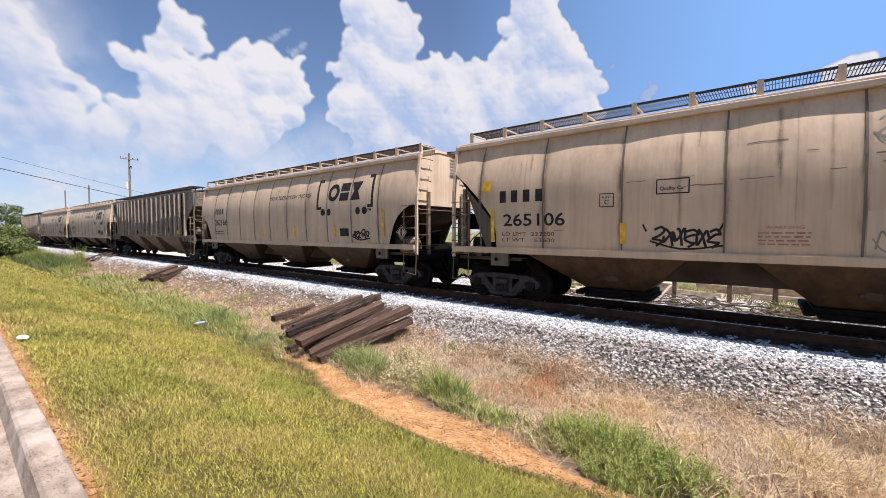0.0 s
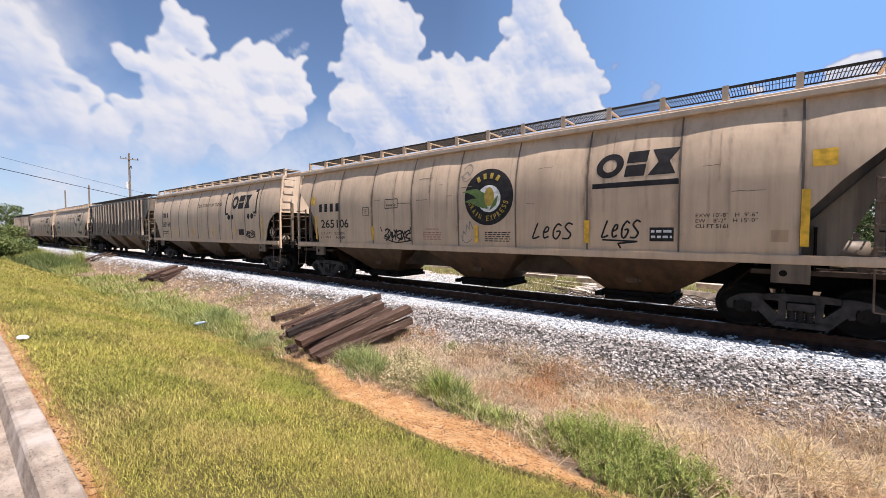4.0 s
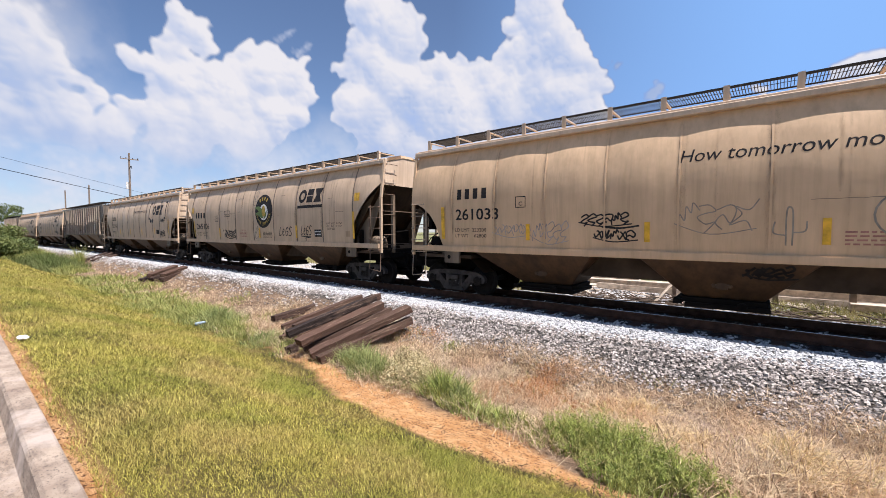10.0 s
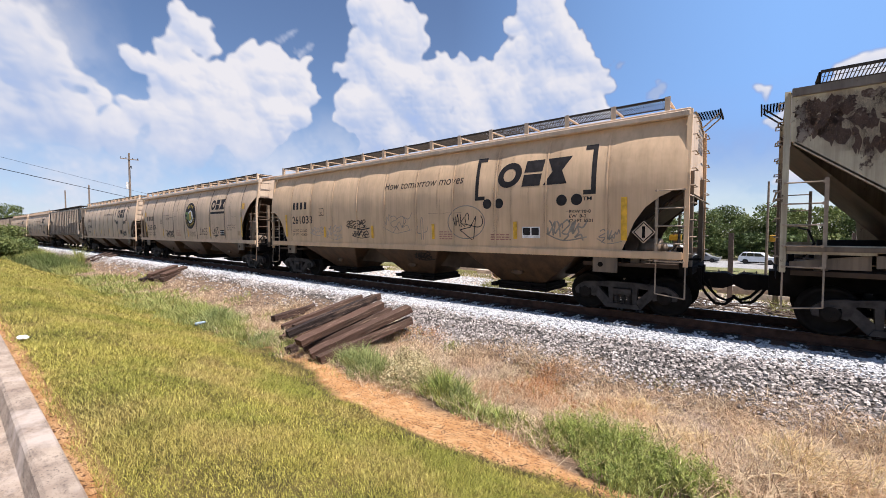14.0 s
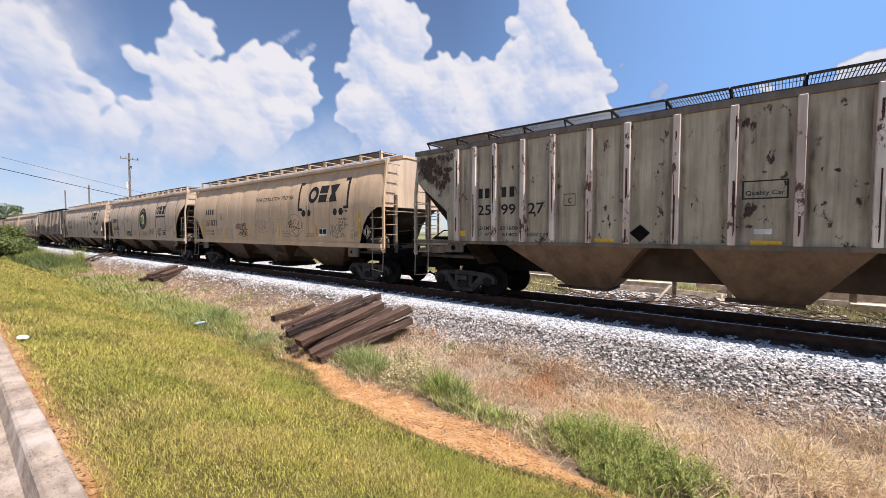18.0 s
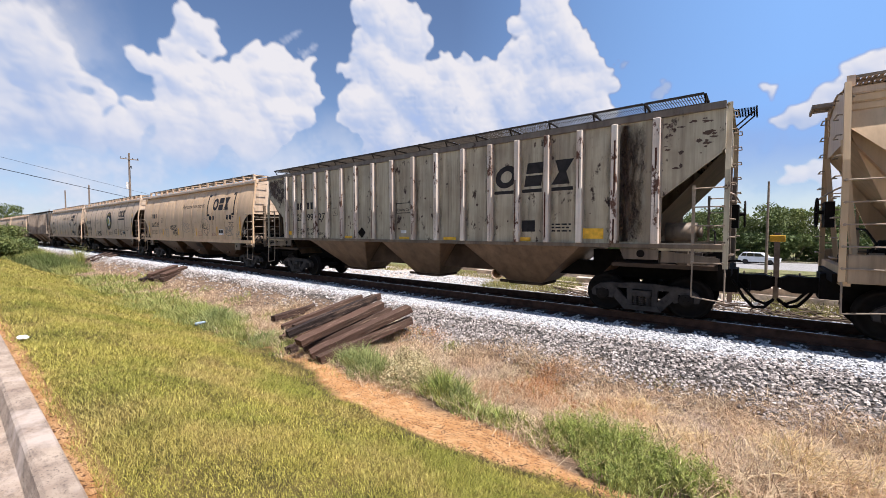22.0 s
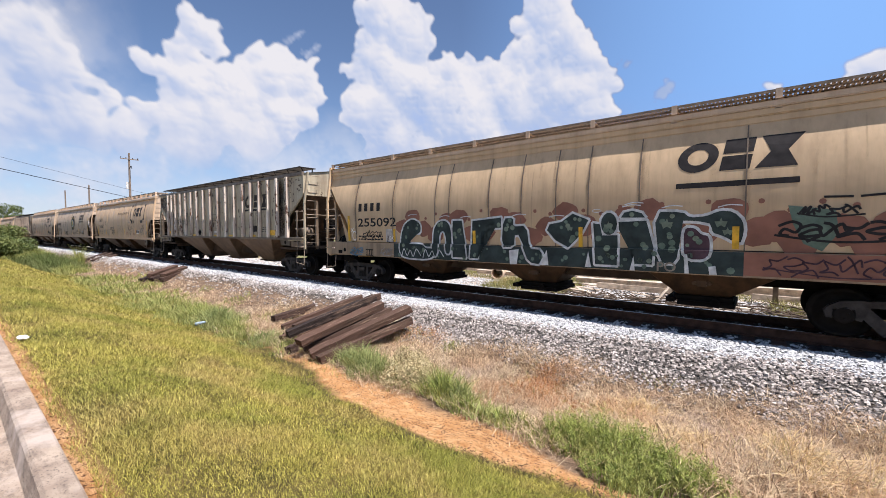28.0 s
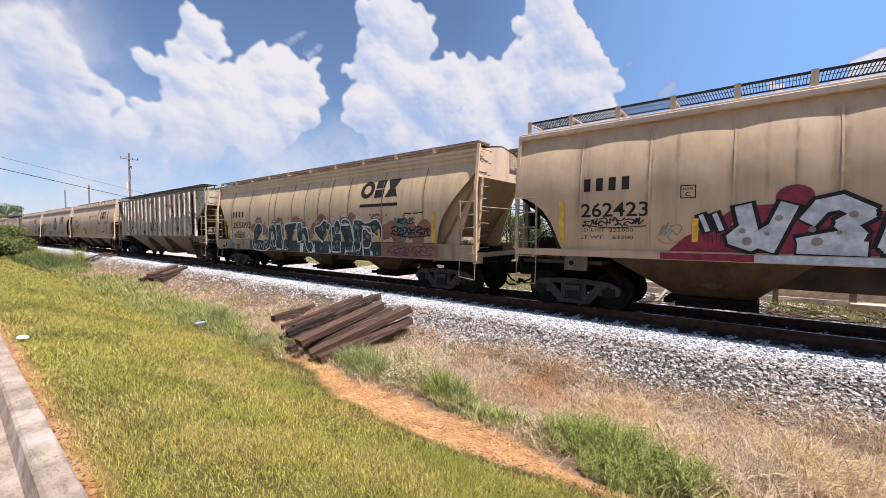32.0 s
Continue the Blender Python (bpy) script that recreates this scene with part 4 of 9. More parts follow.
        for z1, z2 in zip(zs, zs[1:]):
            beam(bm, (x, skin(x, z1) + 0.004, z1), (x, skin(x, z2) + 0.004, z2), 0.035, 0.03)
        part("rib", bm, SEAM if mat is TAN_B else mat, car)
    for k in range(5):
        bm = bmesh.new()
        x = -h + 1.6 + k * (2 * h - 3.2) / 4
        box(bm, x - 1.4, x + 1.4, -0.34, 0.34, 4.72, 4.86)
        part("roof_hatch", bm, mat, car)
    add_walkways(car, h, CORNICE)
    third = (2 * h - 4.4) / 3
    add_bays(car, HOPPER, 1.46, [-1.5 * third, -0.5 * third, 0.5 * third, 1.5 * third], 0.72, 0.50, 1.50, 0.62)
    add_ends(car, h, mat, grabs=4)
    for x in (-7.05, 7.05):
        add_truck(car, x * (h / 8.4))
    return car, skin


def yellow(car, skin, spots):
    for x, z0, z1, w in spots:
        s = patch("reflector", [rect(x - w / 2, x + w / 2, z0, z1)], car, YELLOW, skin, "yellow reflective strip", 0.027)


def common_marks(car, skin, h, number, seed, x0=-6.7):
    patch("reporting_mark", mark(x0, x0 + 1.15, 2.92, 3.22), car, BLACK, skin, "four black blocks of the reporting mark")
    letter(number, x0, x0 + 1.48, 2.31, 2.64, car, BLACK, skin, "black car number")
    if h == 8.55 or h == 8.45:
        patch("small_print", bars(x0, x0 + 1.1, 1.80, 2.05, 2, seed), car, BLACK, skin)


def slogan_marks(car, skin):
    """The bracketed emblem with dots below and the slogan beside it."""
    letter("How tomorrow moves", -0.75, 2.62, 3.40, 3.66, car, BLACK, skin, "slanted black slogan", 0.22, 0.0025)
    patch("emblem", emblem(3.78, 5.87, 3.16, 3.84), car, BLACK, skin, "bold black three-shape emblem")
    patch("bracket", [rect(3.10, 3.21, 2.86, 4.08), rect(3.21, 3.42, 3.96, 4.08), rect(3.21, 3.42, 2.86, 2.97)], car, BLACK, skin, "black square bracket")
    patch("bracket", [rect(6.40, 6.51, 2.86, 4.06), rect(6.22, 6.40, 3.94, 4.06), rect(6.22, 6.40, 2.86, 2.97)], car, BLACK, skin, "black square bracket")
    for x in (3.5, 3.88, 5.68, 6.06):
        patch("dot", [disc(x, 2.75, 0.14, 0.14, 16)], car, BLACK, skin, "black dot")
    letter("TM", 6.2, 6.42, 2.72, 2.81, car, BLACK, skin)


CARS = []


def train():
    # the car with the grain emblem
    car, sk = round_hopper("dusty tan covered hopper with a round grain emblem", 8.92, TAN_B, 1.92, 1.66, True)
    CARS.append((car, -32.98))
    patch("reporting_mark", mark(-7.35, -5.95, 2.76, 3.08), car, BLACK, sk, "four black blocks of the reporting mark")
    letter("265106", -7.16, -5.42, 2.12, 2.45, car, BLACK, sk, "black car number")
    letter("LD LMT  222200", -7.2, -5.7, 1.86, 1.96, car, BLACK, sk)
    letter("LT WT    63600", -7.2, -5.7, 1.70, 1.80, car, BLACK, sk)
    SHIFT[0] = -0.13
    d = patch("round_emblem", [disc(0.93, 2.95, 0.80, 0.80, 36)], car, BLACK, sk, "dark disc with a yellow corn cob and green leaves")
    patch("emblem_ground", [disc(0.97, 2.90, 0.38, 0.38, 28)], d, WHITE, sk, "pale inner circle", 0.011)
    patch("corn_leaf", [[(0.95, 2.62), (0.70, 2.78), (0.50, 2.98), (0.25, 3.10), (0.02, 3.12), (0.24, 3.18), (0.55, 3.20), (0.85, 3.05)]], d, LEAF, sk, "green corn leaf", 0.014)
    patch("corn_leaf", [[(0.95, 2.60), (0.62, 2.68), (0.35, 2.80), (0.10, 2.84), (0.40, 2.92), (0.72, 2.92)]], d, LEAF, sk, "green corn leaf", 0.015)
    patch("corn_leaf", [[(0.98, 2.55), (1.22, 2.72), (1.28, 3.0), (1.14, 2.85)]], d, LEAF, sk, "green corn leaf", 0.015)
    patch("corn_cob", [disc(0.99, 2.95, 0.16, 0.27, 18)], d, GOLD, sk, "yellow corn cob", 0.018)
    for k in range(4):
        g = radians(122 - 21 * k)
        c, q = math.cos(g), math.sin(g)
        patch("mark_block", [[(0.93 + (0.60 + u) * c - w * q, 2.95 + (0.60 + u) * q + w * c) for u, w in ((-0.08, -0.05), (0.08, -0.05), (0.08, 0.05), (-0.08, 0.05))]], d, GOLD, sk, "", 0.014)
    word = "GRAIN EXPRESS"
    for k, ch in enumerate(word):
        if ch != " ":
            arc_letter(ch, 0.93, 2.95, 0.60, 196 + 148 * k / (len(word) - 1), 0.085 if ch != "I" else 0.03, 0.15, d, GOLD, sk)
    SHIFT[0] = 0.0
    patch("emblem", emblem(3.75, 5.47, 3.20, 3.76), car, BLACK, sk, "bold black three-shape emblem")
    patch("underline", [rect(3.70, 5.48, 2.97, 3.09)], car, BLACK, sk)
    patch("quality_frame", stroke([(-3.39, 2.78), (-2.79, 2.78), (-2.79, 3.08), (-3.39, 3.08), (-3.39, 2.78)], 0.025), car, BLACK, sk)
    letter("Quality Car", -3.33, -2.85, 2.83, 2.93, car, BLACK, sk)
    patch("plate_frame", stroke([(-4.58, 2.55), (-4.28, 2.55), (-4.28, 2.85), (-4.58, 2.85), (-4.58, 2.55)], 0.02), car, BLACK, sk)
    letter("PLATE", -4.53, -4.33, 2.74, 2.79, car, BLACK, sk)
    letter("C", -4.48, -4.38, 2.60, 2.71, car, BLACK, sk)
    handwritten("LeGS", 2.16, 3.22, 1.78, 2.18, 0.042, car, sk)
    handwritten("LeGS", 3.92, 4.74, 1.82, 2.22, 0.042, car, sk)
    weathered(car, sk, [1.66 + 1.92 * k for k in range(-5, 4)], 8.9, 5, 0.95, runs=22)
    crease_marks(car, sk, [(-1.86, -1.26, 3.66, 0.03), (-2.82, -2.22, 2.92, 0.035), (-4.02, -3.62, 3.08, 0.02), (-3.0, -2.7, 3.12, 0.018), (-1.95, -1.45, 2.98, 0.02), (-0.7, -0.5, 3.05, 0.025),
                      (-0.15, 0.25, 3.28, 0.04), (-1.0, -0.85, 3.42, 0.02), (2.3, 2.7, 3.6, 0.018), (2.0, 2.25, 2.7, 0.018), (5.9, 6.2, 3.3, 0.018), (6.4, 6.9, 2.75, 0.02), (-5.7, -5.45, 2.0, 0.02)])
    patch("tag", stroke([(3.95, 1.78), (4.7, 1.75), (4.3, 1.70), (4.35, 1.60)], 0.04), car, GRAFF_K, sk)
    patch("tag", scribble(-3.5, -2.3, 1.65, 2.02, 5, 6, 0.05) + stroke([(-3.65, 2.12), (-3.58, 1.98)], 0.04) + stroke([(-2.2, 2.12), (-2.26, 1.98)], 0.04), car, GRAFF_K, sk, "black spray tag")
    patch("paint_patch", [rect(-0.22, 0.22, 1.58, 2.32)], car, CORNICE, sk, "paler repainted patch", 0.004)
    patch("tag", scribble(-0.15, 0.15, 1.7, 2.2, 9, 1, 0.03), car, GRAFF_G, sk, "thin grey spray tag", 0.008)
    patch("tag", scribble(-0.18, 0.12, 3.5, 3.95, 8, 1, 0.03), car, GRAFF_G, sk)
    patch("stencil_box", [rect(4.95, 5.41, 1.76, 2.06)], car, BLACK, sk, "black stencil box with white print")
    patch("box_print", bars(4.98, 5.38, 1.80, 2.04, 2, 4), car, WHITE, sk, "", 0.012)
    letter("EXW 10'-8\"   H  9'-6\"", 5.8, 6.8, 2.26, 2.34, car, BLACK, sk)
    letter("EW    8'-2\"   H 15'-0\"", 5.8, 6.8, 2.15, 2.23, car, BLACK, sk)
    letter("CU FT 5161", 5.8, 6.35, 2.04, 2.12, car, BLACK, sk)
    letter("WARNING", -1.55, -1.0, 2.02, 2.08, car, RED, sk)
    patch("small_print", bars(-1.65, -0.9, 1.70, 1.98, 4, 11), car, RED, sk)
    patch("small_print", bars(0.7, 1.5, 1.68, 1.98, 5, 12), car, BLACK, sk)
    patch("defect_card", [rect(7.0, 7.25, 1.78, 2.0)], car, TAN, sk)
    yellow(car, sk, [(-4.07, 1.69, 2.17, 0.12), (0.42, 1.67, 2.15, 0.12), (3.58, 1.7, 2.24, 0.12), (7.47, 1.7, 2.73, 0.12), (7.70, 3.12, 3.42, 0.32), (-7.71, 3.07, 3.39, 0.30), (-7.50, 1.68, 2.62, 0.12)])
    # the brighter car with the bracketed emblem
    car, sk = round_hopper("bright tan covered hopper with bracketed emblem and graffiti tags", 8.36, TAN_C)
    CARS.append((car, -14.12))
    common_marks(car, sk, 8.36, "261033", 3, -6.58)
    slogan_marks(car, sk)
    patch("plate_frame", stroke([(-4.55, 2.62), (-4.27, 2.62), (-4.27, 2.9), (-4.55, 2.9), (-4.55, 2.62)], 0.02), car, BLACK, sk)
    letter("C", -4.46, -4.36, 2.66, 2.77, car, BLACK, sk)
    letter("LD LMT  223200", -6.6, -5.5, 1.97, 2.07, car, BLACK, sk)
    letter("LT WT    62800", -6.6, -5.5, 1.80, 1.90, car, BLACK, sk)
    patch("tag", scribble(-2.84, -1.75, 2.12, 2.36, 21, 6, 0.035) + stroke(flow([(-2.3, 2.08), (-1.9, 2.05), (-1.5, 2.1)]), 0.04) + scribble(-2.5, -1.62, 1.76, 1.98, 22, 5, 0.035), car, GRAFF_K, sk, "two lines of black spray tag")
    patch("tag", scribble(-0.82, 0.45, 1.98, 2.5, 23, 4, 0.022), car, GRAFF_G, sk, "thin grey-brown spray tag")
    patch("tag", stroke(flow([(0.98, 1.72), (0.98, 2.30), (1.02, 2.42), (1.07, 2.30), (1.07, 1.72)]), 0.025) + stroke(flow([(0.98, 1.90), (0.80, 1.95), (0.82, 2.15)]), 0.025) + stroke(flow([(1.07, 1.95), (1.24, 1.98), (1.26, 2.15)]), 0.025), car, GRAFF_G, sk, "thin drawn cactus shape")
    angular = [[(0.02, 0.55), (0.05, 0.85), (0.12, 0.52), (0.13, 0.88)], [(0.16, 0.55), (0.21, 0.96), (0.27, 0.52)], [(0.17, 0.70), (0.26, 0.72)], [(0.30, 0.96), (0.33, 0.50)], [(0.43, 0.84), (0.31, 0.66), (0.46, 0.50)],
               flow([(0.50, 0.55), (0.46, 0.85), (0.53, 0.99), (0.58, 0.90), (0.57, 0.74)]), flow([(0.42, 0.60), (0.60, 0.55), (0.85, 0.48), (0.97, 0.55), (1.0, 0.72), (0.95, 0.88)]), [(0.80, 0.86), (0.72, 0.04)], [(0.80, 0.86), (0.63, 0.48), (0.28, 0.38), (0.67, 0.02)]]
    for line in angular:
        patch("tag", stroke([(2.22 + 1.13 * u, 1.72 + 0.80 * v) for u, v in line], 0.026), car, GRAFF_K, sk, "thin black angular spray tag")
    patch("tag", ring(2.75, 2.25, 0.68, 0.5, 0.03, 0.03, 26), car, GRAFF_G, sk)
    patch("tag", scribble(5.25, 6.2, 1.80, 2.22, 26, 5, 0.04), car, GRAFF_G, sk)
    patch("tag", scribble(6.55, 7.0, 1.72, 2.0, 27, 3, 0.025), car, GRAFF_G, sk)
    patch("tag", scribble(-5.3, -4.2, 1.85, 2.15, 28, 5, 0.022), car, GRAFF_F, sk, "faint blue-grey spray tag")
    patch("tag", scribble(-4.1, -3.2, 1.70, 2.15, 29, 5, 0.022), car, GRAFF_F, sk, "faint blue-grey spray tag")
    letter("EXW 10-8", 5.88, 6.4, 2.42, 2.50, car, BLACK, sk)
    letter("EW  8-2", 5.88, 6.3, 2.31, 2.39, car, BLACK, sk)
    letter("CU FT 5201", 5.88, 6.45, 2.20, 2.28, car, BLACK, sk)
    b = patch("stencil_box", [rect(4.6, 5.1, 1.80, 2.10)], car, WHITE, sk, "white card with two black panels")
    patch("box_panel", [rect(4.63, 4.83, 1.88, 2.07), rect(4.87, 5.07, 1.88, 2.07)], b, BLACK, sk, "", 0.012)
    patch("small_print", bars(-2.9, -3.5, 1.7, 2.0, 4, 31) + bars(1.75, 2.25, 1.72, 2.0, 4, 32) + bars(3.6, 4.25, 1.72, 1.92, 3, 33), car, RED, sk)
    patch("tag", scribble(0.35, 1.10, 1.04, 1.26, 34, 5, 0.045), car, GRAFF_K, lambda x, z: lerp([(0.50, -0.62), (1.46, -1.50)], z), "black spray tag on the hopper bay", 0.02)
    yellow(car, sk, [(7.15, 1.77, 2.75, 0.13), (4.40, 1.77, 2.24, 0.11), (1.52, 1.74, 2.21, 0.11), (-1.33, 1.74, 2.18, 0.11), (-4.19, 1.74, 2.17, 0.11), (-7.05, 1.75, 2.72, 0.12)])
    placard(car, 7.56, 1.96, -1.60)
    weathered(car, sk, [0.75 + 1.5 * k for k in range(-5, 5)], 8.3, 105, 0.6)
    crease_marks(car, sk, [(1.3, 2.6, 2.54, 0.010), (5.8, 6.35, 2.47, 0.02)])
    # three more of the same family, farther along
    for centre, h, mat, num, lab in ((-52.0, 8.55, TAN_B, "262166", "weathered tan covered hopper with a bracketed black emblem"),
                                     (-89.4, 8.55, TAN_B, "260518", "distant dusty tan covered hopper with a black emblem"),
                                     (-108.0, 8.45, TAN_B, "261442", "distant dusty tan covered hopper car")):
        car, sk = round_hopper(lab, h, mat)
        CARS.append((car, centre))
        common_marks(car, sk, h, num, 7)
        slogan_marks(car, sk)
        b = patch("stencil_box", [rect(4.6, 5.1, 1.80, 2.10)], car, BLACK, sk, "black stencil box")
        patch("tag", scribble(5.3, 6.2, 1.7, 2.0, 41, 5, 0.06), car, GRAFF_K, sk, "black spray tag")
        yellow(car, sk, [(7.05, 1.77, 2.75, 0.11), (4.3, 1.77, 2.24, 0.11), (1.45, 1.74, 2.21, 0.11), (-1.4, 1.74, 2.18, 0.11), (-4.2, 1.74, 2.17, 0.11)])
        placard(car, h - 0.62, 1.95, -1.60)
        weathered(car, sk, [0.75 + 1.5 * k for k in range(-5, 5)], h, 205, 0.8, runs=8)
    # the last car that comes into view, with the silver lettering piece
    car, sk = round_hopper("clean tan covered hopper with a silver and maroon graffiti piece", 8.68, TAN_I, 1.50, 0.55)
    CARS.append((car, 42.70))
    common_marks(car, sk, 8.72, "262423", 5, -6.93)
    letter("LD LMT  222800", -6.95, -5.75, 1.97, 2.05, car, BLACK, sk)
    letter("LT WT    63200", -6.95, -5.75, 1.80, 1.88, car, BLACK, sk)
    patch("plate_frame", stroke([(-4.84, 2.67), (-4.58, 2.67), (-4.58, 2.92), (-4.84, 2.92), (-4.84, 2.67)], 0.02), car, BLACK, sk)
    letter("PLATE", -4.80, -4.62, 2.83, 2.88, car, BLACK, sk)
    letter("C", -4.76, -4.67, 2.70, 2.79, car, BLACK, sk)
    patch("tag", scribble(-6.9, -5.6, 2.08, 2.26, 51, 7, 0.03), car, GRAFF_K, sk, "thin black spray tag")
    patch("tag", scribble(-5.3, -4.9, 1.75, 2.1, 52, 2, 0.03), car, GRAFF_G, sk)
    yellow(car, sk, [(-7.40, 1.73, 2.72, 0.12), (-4.57, 1.76, 2.24, 0.11), (-1.6, 1.76, 2.24, 0.11)])
    weathered(car, sk, [0.55 + 1.5 * k for k in range(-5, 2)], 8.6, 305, 0.6)
    silver_piece(car, sk)


def placard(car, x, z, y):
    bm = bmesh.new()
    slab(bm, [(x - 0.24, z), (x, z - 0.25), (x + 0.24, z), (x, z + 0.25)], y - 0.03, y - 0.015)
    p = part("placard", bm, CORNICE, car, "diamond placard holder")
    bm = bmesh.new()
    for a, b in (((-0.2, 0), (0, 0.21)), ((0, 0.21), (0.2, 0)), ((0.2, 0), (0, -0.21)), ((0, -0.21), (-0.2, 0))):
        beam(bm, (x + a[0], y - 0.034, z + a[1]), (x + b[0], y - 0.034, z + b[1]), 0.012, 0.02)
    box(bm, x - 0.03, x + 0.03, y - 0.036, y - 0.03, z - 0.13, z + 0.13)
    part("placard_frame", bm, DARK, p)


def blob(cx, cz, rx, rz, seed, n=14, rough=0.25):
    r = random.Random(seed)
    return [(cx + rx * (1 - rough * r.random()) * math.cos(2 * math.pi * i / n), cz + rz * (1 - rough * r.random()) * math.sin(2 * math.pi * i / n)) for i in range(n)]


def silver_piece(car, sk):
    patch("graffiti_shadow", [[(-5.05, 1.56), (-4.75, 1.86), (-4.15, 2.2), (-3.9, 2.45), (-3.0, 2.5), (-1.9, 2.3), (1.5, 2.3), (1.9, 1.56)]], car, GRAFF_M, sk, "maroon spray backing", 0.010)
    patch("graffiti_cap", [disc(-3.05, 2.60, 0.27, 0.22, 18)], car, GRAFF_M, sk, "maroon sprayed dome", 0.010)
    forms = [("I", -4.47, -4.36, 1.98, 2.30, 0.085), ("I", -4.24, -4.13, 2.00, 2.32, 0.085), ("U", -3.98, -3.06, 1.66, 2.44, 0.27), ("2", -2.98, -2.10, 1.66, 2.50, 0.25), ("E", -1.95, -1.05, 1.68, 2.36, 0.25), ("K", -0.9, 0.1, 1.68, 2.4, 0.25), ("R", 0.3, 1.3, 1.68, 2.38, 0.25)]
    for i, (ch, x0, x1, z0, z1, w0) in enumerate(forms):
        o = None
        for w, m, nm, lab, gap in ((w0 + 0.14, GRAFF_K, "graffiti_outline", "black outline of a fat spray-painted form", 0.014), (w0, GRAFF_S, "graffiti_fill", "silver fill", 0.018)):
            polys = []
            for line in BLOCK[ch]:
                lean = -0.12 if i < 2 else 0.10
                pts = [(x0 + (x1 - x0) * u + lean * (v - 0.5), z0 + (z1 - z0) * v) for u, v in line]
                polys += stroke(pts, w)
                polys += [disc(a, b, w * 0.47, w * 0.47, 10) for a, b in pts[1:-1]]
            q = patch(nm, polys, o or car, m, sk, lab, gap)
            o = o or q
        if i > 1:
            for u, v, rad in ((0.2, 0.42, 0.055), (0.28, 0.16, 0.08), (0.78, 0.72, 0.06), (0.6, 0.35, 0.04)):
                patch("graffiti_dot", [disc(x0 + (x1 - x0) * u, z0 + (z1 - z0) * v, rad, rad, 9)], o, GRAFF_G, sk, "", 0.022)
    for k in range(5):
        x = -4.42 + 0.07 * k
        patch("paint_drip", stroke([(x, 1.92), (x + 0.005, 1.80 - 0.03 * (k % 3))], 0.014), car, GRAFF_K, sk, "", 0.013)
    patch("sill_paint", [rect(-3.6, 1.5, 1.385, 1.525)], car, GRAFF_S, lambda x, z: -1.637, "silver overspray on the sill")
    patch("sill_paint", [rect(-5.2, -3.6, 1.385, 1.525)], car, GRAFF_M, lambda x, z: -1.637, "maroon overspray on the sill")


POST_X = [x + 0.26 for x in (-7.42, -6.79, -6.12, -5.25, -4.42, -3.5, -2.66, -1.7, -0.73, 0.25, 1.23, 2.25, 3.2, 4.04, 4.88, 5.72, 6.52, 7.38)]


